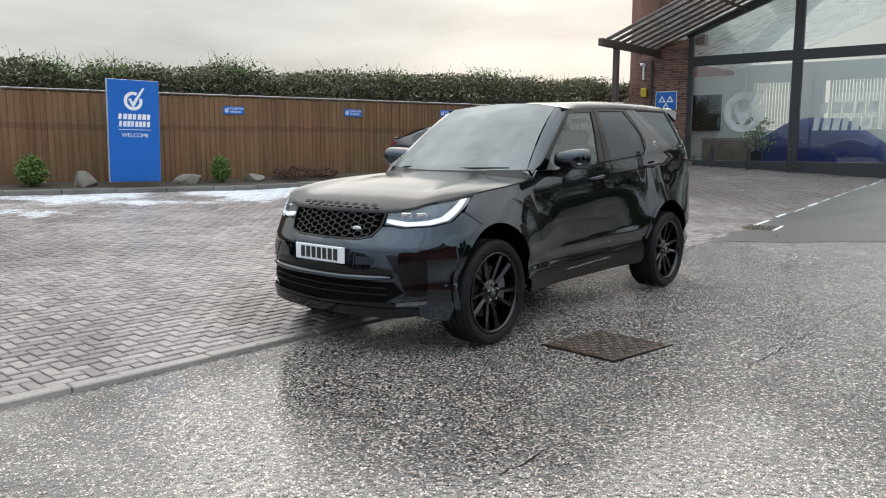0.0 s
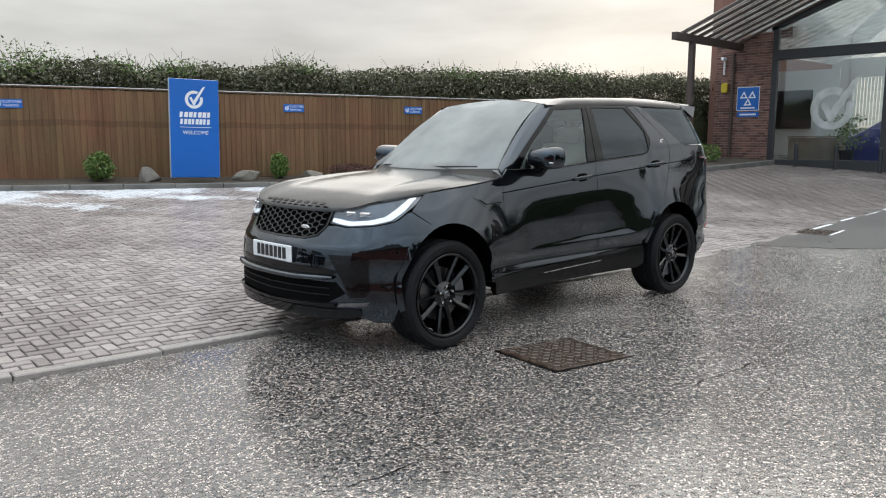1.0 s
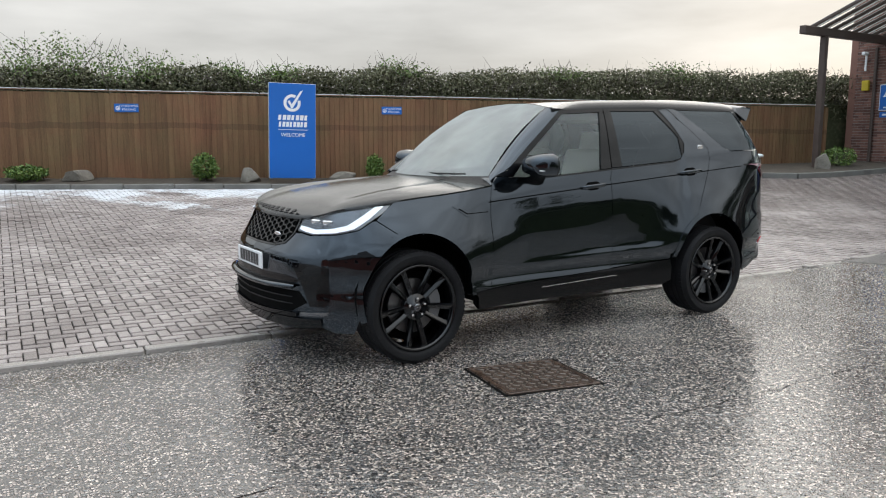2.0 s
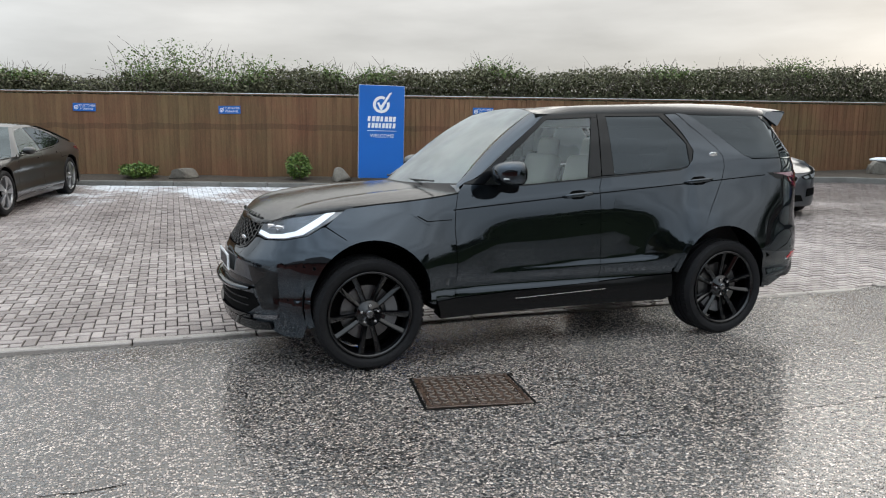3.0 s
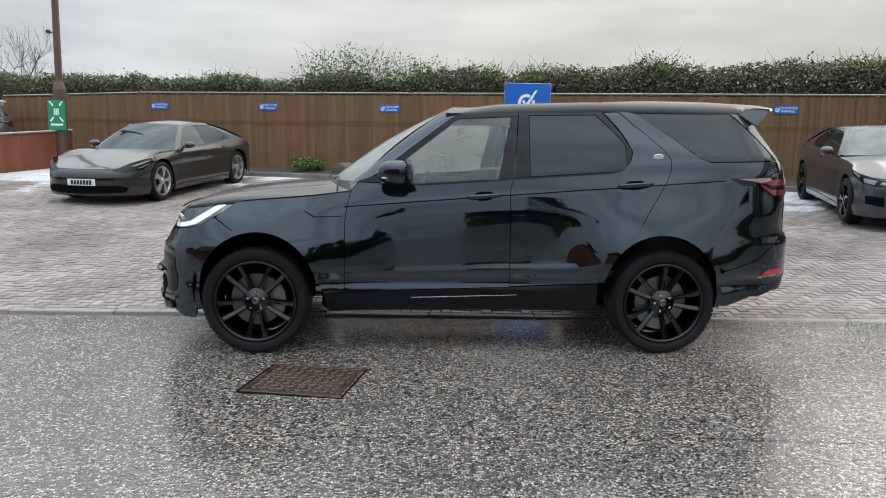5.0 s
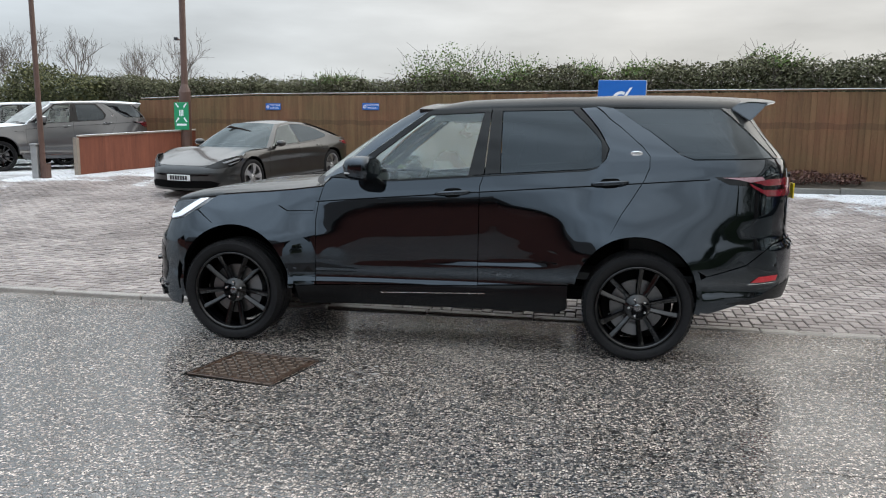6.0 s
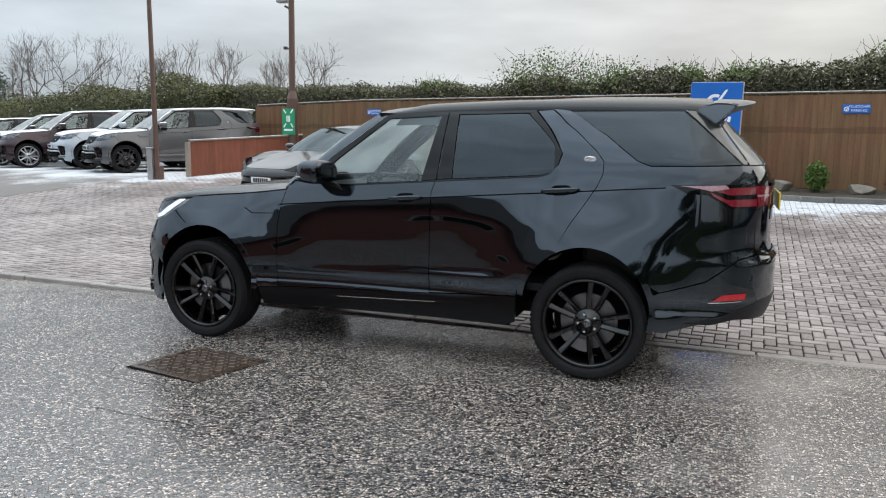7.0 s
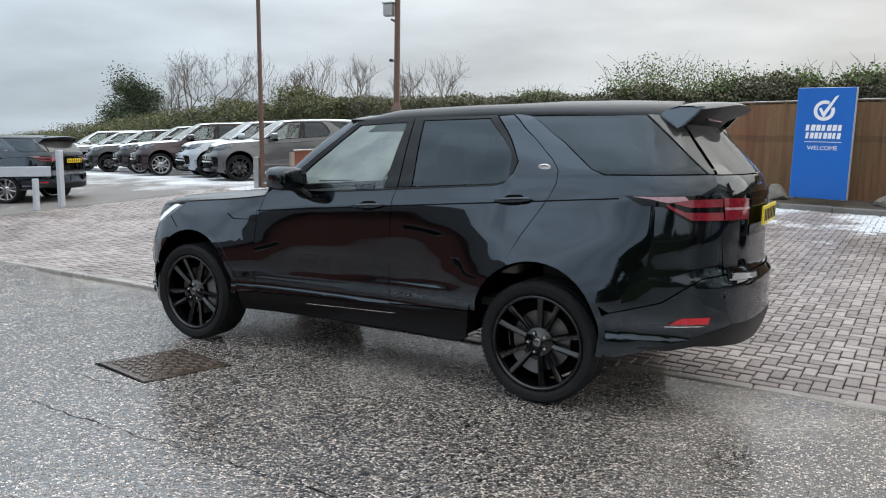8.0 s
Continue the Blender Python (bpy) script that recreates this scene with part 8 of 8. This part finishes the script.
    liner += arc(*R, ar + 0.015, -8, 188) + arc(*F, ar + 0.015, -8, 188) + [("f", 0.5, low + 0.02), ("f", 0, low + 0.02)]
    S("inner_liner", liner, "void_black", both=False, off=-0.03, gap=0, depth=0, grid=0.1)
    part("underbody", box((3.6, 1.35, 0.10), (0, 0, low + 0.08), 0.03), "void_black", car)
    part("dashboard", box((0.5, 1.25, 0.18), (cx + 0.45, 0, cz - 0.10), 0.05, segments=2), "interior", car)
    part("cabin_floor", box((2.4, 1.3, 0.3), (0.55, 0, 0.5)), "interior", car)
    for sgn in (-1, 1):
        part("seat_back", box((0.14, 0.48, 0.55), (0.45, sgn * 0.36, 0.85), 0.05, segments=2), "interior", car, smooth_shade=True)
        part("headrest", box((0.10, 0.24, 0.16), (0.52, sgn * 0.36, 1.14), 0.04, segments=2), "interior", car, smooth_shade=True)
        for cxx in (-wb, wb):
            bm = bmesh.new()
            pts = arc(cxx, hz + 0.02, ar + 0.01, -10, 190, 16)
            a = [bm.verts.new((x, sgn * 0.42, z)) for x, z in pts]
            b = [bm.verts.new((x, sgn * (spec["hub_y"] - 0.01), z)) for x, z in pts]
            for k in range(len(pts) - 1):
                bm.faces.new((a[k], a[k + 1], b[k + 1], b[k]))
            bm.faces.new(a).normal_update()
            part("arch_liner", bm, "void_black", car)
            build_simple_wheel(car, cxx, sgn, spec)
    return car


def build_simple_wheel(car, cx, sgn, spec):
    fl = sgn
    r0, rr = spec["hub"], spec["rim_r"]
    w = new("wheel")
    w.parent = car
    prof = [(rr, 0.0), (rr + 0.02, 0.018), (r0 - 0.03, 0.014), (r0 - 0.006, -0.004), (r0, -0.03), (r0, -0.2), (r0 - 0.03, -0.225), (rr, -0.22)]
    part("tyre", lathe([(a, fl * b) for a, b in prof], 48), "rubber", w, smooth_shade=True)
    rim = part("rim", lathe([(rr + 0.003, fl * 0.004), (rr - 0.012, fl * 0.008), (rr - 0.022, fl * -0.02), (rr - 0.03, fl * -0.16)], 40), spec["rim"], w, smooth_shade=True)
    for k in range(5):
        t = 2 * math.pi * k / 5 + 0.3 + cx
        bm = bmesh.new()
        if spec["spoke"] == "paddle":
            pts = [(0.04, -0.16), (rr * 0.62, -0.30), (rr - 0.015, -0.20), (rr - 0.015, 0.26), (rr * 0.55, 0.20), (0.04, 0.5)]
        else:
            pts = [(0.04, -0.35), (rr * 0.5, -0.16), (rr - 0.012, -0.20), (rr - 0.012, -0.10), (rr * 0.55, -0.02), (rr - 0.012, 0.10), (rr - 0.012, 0.20), (rr * 0.5, 0.16), (0.04, 0.35)]
        poly = [(a * math.cos(t + b), a * math.sin(t + b)) for a, b in pts]
        part("spoke", slab(poly, 0.035, -0.017 + fl * -0.004, "Y"), spec["rim"], rim)
    part("hub_cap", lathe([(0, fl * 0.016), (0.03, fl * 0.016), (0.04, fl * 0.008), (0.07, fl * 0.002), (0.075, fl * -0.03)], 20), spec["rim"], rim, smooth_shade=True)
    part("brake_disc", lathe([(0.06, fl * -0.06), (rr - 0.05, fl * -0.06), (rr - 0.05, fl * -0.09)], 28), "steel", w)
    part("inner_shield", lathe([(0.0, fl * -0.10), (rr - 0.02, fl * -0.10)], 24), "void_black", w)
    w.matrix_basis = pose(cx, sgn * spec["hub_y"], r0)


SPORTS = dict(
    outline=[(-2.40, 0), (-2.385, 0.3), (-2.32, 0.58), (-2.17, 0.80), (-1.9, 0.93), (-1.45, 0.972), (-1.0, 0.945), (-0.5, 0.925), (0.2, 0.925), (0.8, 0.945), (1.45, 0.985), (1.9, 0.955), (2.25, 0.85), (2.45, 0.66), (2.53, 0.35), (2.55, 0)],
    side=[(0.12, 0.06), (0.2, 0.02), (0.3, 0.005), (0.45, 0.02), (0.6, 0.02), (0.72, 0.005), (0.80, 0.012), (0.88, 0.05), (0.94, 0.09), (1.1, 0.20), (1.25, 0.32), (1.38, 0.42)],
    front=[(0.12, 0.06), (0.2, 0.0), (0.45, 0.0), (0.56, 0.03), (0.64, 0.10), (0.70, 0.19), (0.8, 0.4)], rear=[(0.15, 0.12), (0.3, 0.04), (0.5, 0.0), (0.8, 0.02), (0.95, 0.06), (1.1, 0.2)],
    flat=0.93, paint="paint_graphite", wheelbase=2.90, arch=0.385, hub=0.352, hub_y=0.925, rim_r=0.262, rim="rim_silver", spoke="paddle", low=0.16,
    nose=-2.40, tail=2.55, nose_z=0.62, tail_z=0.93, lamp_end=-1.62, tail_end=2.12,
    shoulder=[(-2.2, 0.66), (-1.9, 0.76), (-1.62, 0.835), (-1.45, 0.86), (-1.2, 0.86), (-0.9, 0.865), (0, 0.89), (0.9, 0.93), (1.5, 0.965), (2.0, 0.955), (2.3, 0.93)],
    doors=(-0.86, 0.20, 1.08), cowl=(-1.0, 0.885), screen_top=(-0.10, 1.335), roof_end=(1.02, 1.335), deck=(2.05, 1.02), deck_w=0.60, roof_lift=0.045, bonnet_lift=0.02, wing_lift=0.05,
    window=([(-0.66, 0.90), (-0.18, 1.22), (0.02, 1.275), (0.30, 1.295), (0.26, 0.925)], [(0.31, 0.925), (0.35, 1.297), (0.70, 1.285), (1.10, 1.20), (1.45, 1.04), (1.36, 0.99), (1.0, 0.955)]),
    frame=[(-0.86, 0.865), (-0.66, 0.93), (-0.20, 1.245), (0.02, 1.31), (0.5, 1.325), (0.95, 1.28), (1.35, 1.16), (1.75, 1.02), (1.9, 0.955), (0.9, 0.93), (0, 0.89)],
    lamp=[("f", 0.50, 0.60), ("f", 0.64, 0.672), (-2.06, 0.742), (-1.90, 0.786), (-1.75, 0.796), (-1.73, 0.735), (-1.84, 0.675), (-1.98, 0.60), ("f", 0.72, 0.565)],
    lamp_bits=[[(-2.12, 0.675), (-1.92, 0.752), (-1.82, 0.752), (-1.83, 0.738), (-2.09, 0.662)], [(-2.06, 0.638), (-1.88, 0.695), (-1.84, 0.695), (-1.86, 0.682), (-2.03, 0.626)]],
    dark=[([("f", 0, 0.345), ("f", 0.62, 0.35), ("f", 0.76, 0.30), ("f", 0.70, 0.22), ("f", 0, 0.20)], "void_black"), ([("f", 0, 0.46), ("f", 0.55, 0.47), ("f", 0.60, 0.44), ("f", 0, 0.42)], "gloss_black")],
    side_dark=[], plate_z=0.40, handles=(0.05, 0.95))
COUPE = dict(
    outline=[(-2.20, 0), (-2.185, 0.3), (-2.12, 0.58), (-1.98, 0.78), (-1.75, 0.875), (-1.405, 0.91), (-1.0, 0.885), (-0.5, 0.875), (0.2, 0.875), (0.9, 0.89), (1.405, 0.915), (1.85, 0.88), (2.15, 0.79), (2.33, 0.60), (2.42, 0.3), (2.44, 0)],
    side=[(0.12, 0.06), (0.2, 0.02), (0.3, 0.005), (0.45, 0.02), (0.6, 0.02), (0.74, 0.008), (0.80, 0.02), (0.9, 0.05), (0.98, 0.09), (1.1, 0.16), (1.25, 0.26), (1.38, 0.36)],
    front=[(0.12, 0.06), (0.2, 0.0), (0.5, 0.0), (0.62, 0.02), (0.70, 0.06), (0.76, 0.14), (0.85, 0.3)], rear=[(0.15, 0.10), (0.3, 0.02), (0.6, 0.0), (0.9, 0.03), (1.05, 0.08), (1.2, 0.2)],
    flat=0.88, paint="paint_steel", wheelbase=2.81, arch=0.365, hub=0.33, hub_y=0.875, rim_r=0.24, rim="rim_black", spoke="fork", low=0.17,
    nose=-2.20, tail=2.44, nose_z=0.70, tail_z=1.04, lamp_end=-1.52, tail_end=2.02,
    shoulder=[(-2.0, 0.72), (-1.75, 0.80), (-1.52, 0.86), (-1.2, 0.89), (-0.8, 0.905), (0, 0.935), (0.9, 0.98), (1.5, 1.01), (2.0, 1.03), (2.3, 1.03)],
    doors=(-0.78, 0.58, None), cowl=(-0.82, 0.955), screen_top=(0.02, 1.345), roof_end=(1.05, 1.325), deck=(1.85, 1.075), deck_w=0.62, roof_lift=0.04, bonnet_lift=0.03, wing_lift=0.0,
    window=([(-0.52, 0.95), (-0.05, 1.235), (0.15, 1.285), (0.50, 1.295), (0.56, 0.97)], [(0.60, 0.975), (0.55, 1.295), (0.85, 1.27), (1.20, 1.15), (1.30, 1.04), (1.15, 1.0)]),
    frame=[(-0.76, 0.91), (-0.5, 0.99), (-0.06, 1.26), (0.15, 1.315), (0.6, 1.325), (1.0, 1.27), (1.35, 1.15), (1.7, 1.05), (1.75, 1.02), (0.9, 0.98), (0, 0.935)],
    lamp=[("f", 0.44, 0.655), ("f", 0.60, 0.695), (-1.85, 0.765), (-1.64, 0.80), (-1.66, 0.765), (-1.84, 0.675), ("f", 0.68, 0.60), ("f", 0.50, 0.615)],
    lamp_bits=[[("f", 0.48, 0.65), ("f", 0.58, 0.672), ("f", 0.62, 0.64), ("f", 0.54, 0.618)], [("f", 0.64, 0.685), (-1.93, 0.705), (-1.94, 0.65), ("f", 0.68, 0.625)], [(-1.88, 0.735), (-1.70, 0.785), (-1.72, 0.765), (-1.86, 0.70)]], lamp_mat="lamp_inside",
    dark=[([("f", 0, 0.36), ("f", 0.45, 0.36), ("f", 0.50, 0.26), ("f", 0, 0.24)], "void_black")],
    screen="glass_screen", side_dark=[([("f", 0.022, 0.680), ("f", 0.34, 0.684), ("f", 0.392, 0.632), ("f", 0.343, 0.562), ("f", 0.066, 0.556)], "dark_chrome"), ([("f", 0.04, 0.668), ("f", 0.33, 0.672), ("f", 0.37, 0.63), ("f", 0.33, 0.575), ("f", 0.08, 0.570)], "void_black"), ([("f", 0.56, 0.46), (-1.99, 0.47), (-2.0, 0.36), ("f", 0.55, 0.33)], "void_black")], plate_z=0.475, handles=(0.35,))


def place_car(car, x, y, turn, tilt=0.0):
    car.matrix_world = pose(x, y, land(x, y), 0, 0, turn) @ pose(0, 0, 0, 0, tilt, 0)


sports = build_low_car("sports_saloon", "dark grey low sports saloon lightly dusted with frost", SPORTS)
place_car(sports, -5.16, 8.90, 75.6, -2.5)
sports.matrix_world = sports.matrix_world @ Matrix.Diagonal((0.965, 0.98, 0.945, 1))
coupe = build_low_car("coupe", "steel grey coupe lightly dusted with frost", COUPE)
place_car(coupe, 7.25, 5.95, 74.9, -2.5)


def repaint(ob, swaps):
    for o in (ob, *ob.children_recursive):
        if o.type == "MESH":
            for slot in o.material_slots:
                for a, b in swaps:
                    if slot.material == M[a]:
                        slot.link = "OBJECT"
                        slot.material = M[b]
                        break


def park_suv(k, paint, rim, label, scale=(0.97, 0.97, 0.96), back=0.0):
    x, y = -12.12 - 2.37 * k + 0.55 * back, 12.18 + 0.73 * k + 0.83 * back
    c = copy_thing(hero, pose(x, y, land(x, y), 0, 0, 56.0 + random.uniform(-1, 1)) @ Matrix.Diagonal((*scale, 1)))
    c.name = "parked_suv"
    tagged(c, label, "car", "parked cars in the row")
    repaint(c, (("paint_black", paint), ("paint_dewy", paint), ("sill_black", paint), ("rim_black", rim), ("glass_screen", "glass_frosted"), ("drl", "lamp_inside")))
    return c


park_suv(0, "paint_grey", "rim_black", "grey SUV with frosted roof and bonnet, parked in the row")
park_suv(1, "paint_silver", "rim_black", "pale silver SUV with frosted roof, parked in the row", back=0.3)
park_suv(2, "paint_plum", "rim_silver", "dark plum SUV with bright wheels and frosted roof", back=-0.1)
park_suv(3, "paint_frost_black", "rim_silver", "black SUV with bright wheels and frosted roof", (0.96, 0.98, 0.93), 0.2)
park_suv(4, "paint_frost_black", "rim_black", "black SUV with frosted roof, parked in the row", (0.93, 0.96, 0.88))
park_suv(5, "paint_grey", "rim_black", "grey SUV with frosted roof, parked in the row", (0.92, 0.96, 0.86))
park_suv(6, "paint_frost_white", "rim_black", "white SUV with frosted roof, parked in the row", (0.92, 0.96, 0.9))
est = copy_thing(hero, pose(-14.5, 4.75, land(-14.5, 4.75), 0, 0, 20) @ Matrix.Diagonal((0.93, 0.93, 0.78, 1)))
est.name = "dark_estate_car"
tagged(est, "black estate car with bright wheels and a yellow rear plate", "car")
repaint(est, (("rim_black", "rim_silver"), ("drl", "lamp_inside")))
for k in range(7):
    x, y = -36 - 2.9 * k, 12.0 + 0.9 * k
    c = copy_thing(coupe, pose(x, y, land(x, y), 0, 0, 70 + random.uniform(-3, 3)) @ Matrix.Diagonal((1, 1, random.choice((1.0, 1.08, 1.18)), 1)))
    c.name = "parked_car"
    tagged(c, "pale frosted car in the far row" if k % 2 else "dark frosted car in the far row", "car", "parked cars in the far row")
    repaint(c, (("paint_steel", "paint_frost_white" if k % 2 else "paint_grey"), ("glass_screen", "glass_frosted"), ("glass_car", "glass_frosted")))


# ---- houses and trees behind the viewer, known from the paint's reflections; low hedge added ----
def far_tree_line():
    x = random.uniform(2, 42)
    top = 3.2 + 1.2 * smooth(16, 9, x) + 0.9 * noise.noise((x * 0.35, 0, 7)) + 0.5 * noise.noise((x * 1.1, 0, 3))
    return Vector((x, -31 + random.gauss(0, 0.5), top * (1 - abs(random.gauss(0, 0.28)))))


def near_hedge():
    x = random.uniform(4.2, 22)
    top = 1.8 + 0.25 * noise.noise((x * 0.7, 0, 1)) + 0.12 * noise.noise((x * 2.6, 0, 5))
    return Vector((x, -10 + random.gauss(0, 0.30), top * (1 - abs(random.gauss(0, 0.3)))))


def build_surroundings():
    # unseen hedge, added only to darken what the doors reflect
    lowh = thing("boundary_hedge", "unseen low dark hedge added to darken the car's reflections", "hedge", kind="stuff")
    v, f = leaf_cloud(22000, near_hedge, 0.04, 0.09)
    mesh_part("leaves", v, f, "leaf_evergreen", lowh)
    part("dark_heart", box((17.6, 0.55, 1.5), (13.2, -10, 0.75), 0.1, segments=2), "leaf_evergreen", lowh)
    h = thing("brick_house", "red brick house with a dark tiled roof, across the road", "house")
    x0, x1, y0, y1 = -24.0, -0.8, -12.0, -19.0
    part("wall", box((x1 - x0, y0 - y1, 3.1), ((x0 + x1) / 2, (y0 + y1) / 2, 1.55)), "brick_far", h)
    rows = []
    # hipped at the near end
    for x, top in ((x0 - 0.4, 5.9), (x1 - 4.0, 5.9), (x1 + 0.4, 3.02)):
        rows.append([(x, y0 + 0.5, 3.0), (x, (y0 + y1) / 2, top), (x, y1 - 0.5, 3.0)])
    patch_part("roof", rows, "roof_tile", h, thick=0.15)
    for x in (-21, -17.5, -14, -10.5, -7, -3.8):
        w = part("window", box((0.95, 0.10, 0.80), (x, y0 + 0.02, 1.5), 0.01), "render_wall", h)
        part("pane", box((0.83, 0.04, 0.68), (x, y0 + 0.07, 1.5)), "gloss_black", w)
    h2 = thing("brick_house", "red brick house with a dark tiled roof, beyond the road", "house")
    part("wall", box((11, 8, 4.6), (-40, -14, 2.3)), "brick_far", h2)
    patch_part("roof", [[(x, -9.6, 4.5), (x, -14, 7.2), (x, -18.4, 4.5)] for x in (-46, -34)], "roof_tile", h2, thick=0.15)
    for k, (x, y, hh, r) in enumerate(((5.2, -29, 7.6, 2.2), (8.6, -30, 9.0, 2.4), (12.4, -33, 7.6, 2.3), (22, -30, 7.5, 2.8), (31, -18, 9, 3.4))):
        evergreen(x, y, hh, r, "tall dark evergreen tree across the road")
    v, f = leaf_cloud(16000, far_tree_line, 0.25, 0.55)
    hd = thing("roadside_hedge", "tall dark overgrown hedge along the road", "hedge", kind="stuff")
    mesh_part("leaves", v, f, "leaf_dark", hd)
    part("dark_heart", box((39.5, 0.7, 2.2), (22, -31.1, 1.1), 0.2, segments=2), "leaf_dark", hd)


M["brick_far"] = material("distant_red_brick", (0.150, 0.050, 0.042), 0.9, second=(0.23, 0.085, 0.066), scale=3, fine=30)
M["roof_tile"] = material("dark_roof_tile", (0.030, 0.026, 0.025), 0.8, second=(0.055, 0.047, 0.045), scale=4, fine=30)
build_surroundings()


# ---- block paving, laid in herringbone ----
def build_paving():
    pave = thing("pavement", "grey-brown block paving in herringbone bond with damp and frosty patches", "paving", kind="structure")
    turn = math.atan(-0.045)
    c, s = math.cos(turn), math.sin(turn)
    origin = Vector((0, 0.21, 0))

    def world(u, v):
        return origin.x + u * c - v * s, origin.y + u * s + v * c

    def block(w, d, z, x, y, yaw, tilt):
        g, ch, h = 0.0045, 0.005, 0.035
        a, b = w / 2 - g, d / 2 - g
        pts = [(-a, -b, -h), (a, -b, -h), (a, b, -h), (-a, b, -h), (-a, -b, -ch), (a, -b, -ch), (a, b, -ch), (-a, b, -ch),
               (-a + ch, -b + ch, 0), (a - ch, -b + ch, 0), (a - ch, b - ch, 0), (-a + ch, b - ch, 0)]
        m = pose(x, y, z, tilt[0], tilt[1], math.degrees(yaw))
        return [tuple(m @ Vector(p)) for p in pts]
    FACES = [(8, 9, 10, 11), (4, 5, 9, 8), (5, 6, 10, 9), (6, 7, 11, 10), (7, 4, 8, 11), (0, 1, 5, 4), (1, 2, 6, 5), (2, 3, 7, 6), (3, 0, 4, 7)]
    me = bpy.data.meshes.new("block")
    me.from_pydata(block(0.18, 0.09, 0, 0, 0, 0, (0, 0)), [], FACES)
    me.materials.append(M["paver"])
    verts, faces, singles = [], [], []
    a = 0.09
    for r in range(0, 169):
        for q in range(-139, 206):
            k = (q - r) % 4
            if k == 0:
                u, v, yaw = (q + 1) * a, (r + 0.5) * a, 0.0
            elif k == 3:
                u, v, yaw = (q + 0.5) * a, (r + 1) * a, math.pi / 2
            else:
                continue
            v += 0.105
            x, y = world(u, v)
            if not -12.6 < x < 17.5 or y > fence_y(x) - 1.2:
                continue
            if x > 10.8 and y > float(np.interp(x, [10.8, 11.8, 12.4, 12.9, 13.8, 15, 17.6], [7.6, 7.0, 6.4, 5.85, 5.6, 5.48, 5.4])):
                continue
            z = land(x, y) + random.gauss(0, 0.0012) + 0.006 * noise.noise((x * 0.9, y * 0.9, 0))
            tilt = (random.gauss(0, 0.32), random.gauss(0, 0.32))
            if -5.2 < u < 3.0 and v < 0.60:
                singles.append((x, y, z, yaw + turn, tilt))
                continue
            k0 = len(verts)
            verts += block(0.18, 0.09, z, x, y, yaw + turn, tilt)
            faces += [tuple(i + k0 for i in f) for f in FACES]
    # cut halves that close the bond along the edging
    for q in range(-139, 73):
        if (q + 1) % 4 == 3:
            x, y = world((q + 0.5) * a, 0.5 * a + 0.105)
            k0 = len(verts)
            verts += block(0.09, 0.09, land(x, y), x, y, turn, (random.gauss(0, 0.5), random.gauss(0, 0.5)))
            faces += [tuple(i + k0 for i in f) for f in FACES]
    for x, y, z, yaw, tilt in singles[:300]:
        shared("block", me, pave, pose(x, y, z, tilt[0], tilt[1], math.degrees(yaw)))
    k0 = 0
    for x, y, z, yaw, tilt in singles[300:]:
        k0 = len(verts)
        verts += block(0.18, 0.09, z, x, y, yaw, tilt)
        faces += [tuple(i + k0 for i in f) for f in FACES]
    rest = mesh_part("paving_blocks", verts, faces, "pavers", pave)
    tagged(rest, "herringbone blocks across the yard", kind="stuff")
    bm = bmesh.new()
    xs = [-13 + 0.5 * k for k in range(62)]
    grid = [[bm.verts.new((x, y, land(x, y) - 0.012)) for y in [paving_edge(x) + 0.06 + (fence_y(x) - 1.1 - paving_edge(x)) * f for f in np.linspace(0, 1, 30)]] for x in xs]
    for p, q in zip(grid, grid[1:]):
        for i in range(29):
            bm.faces.new((p[i], q[i], q[i + 1], p[i + 1]))
    part("joint_sand", bm, "joint", pave, "dark sanded joints", smooth_shade=True)
    # flush kerb stones along the asphalt
    u = -13.0
    while u < 6.4:
        L = 0.915
        x, y = world(u + L / 2, 0.049)
        z = land(x, y) + 0.004 + random.uniform(-0.004, 0.004)
        ob = part("edging_stone", box((L - 0.010, 0.098, 0.12), (0, 0, -0.06), 0.008), "edging", pave)
        ob.matrix_basis = pose(x, y + random.uniform(-0.006, 0.006), z, 1.5, random.uniform(-0.2, 0.2), math.degrees(turn) + random.uniform(-0.5, 0.5))
        u += L


M["edging"] = material("worn_edging_stone", (0.20, 0.180, 0.166), 0.28, second=(0.36, 0.328, 0.302), scale=1.5, fine=60, bump=0.003, bump_scale=140, object_space=False)
build_paving()
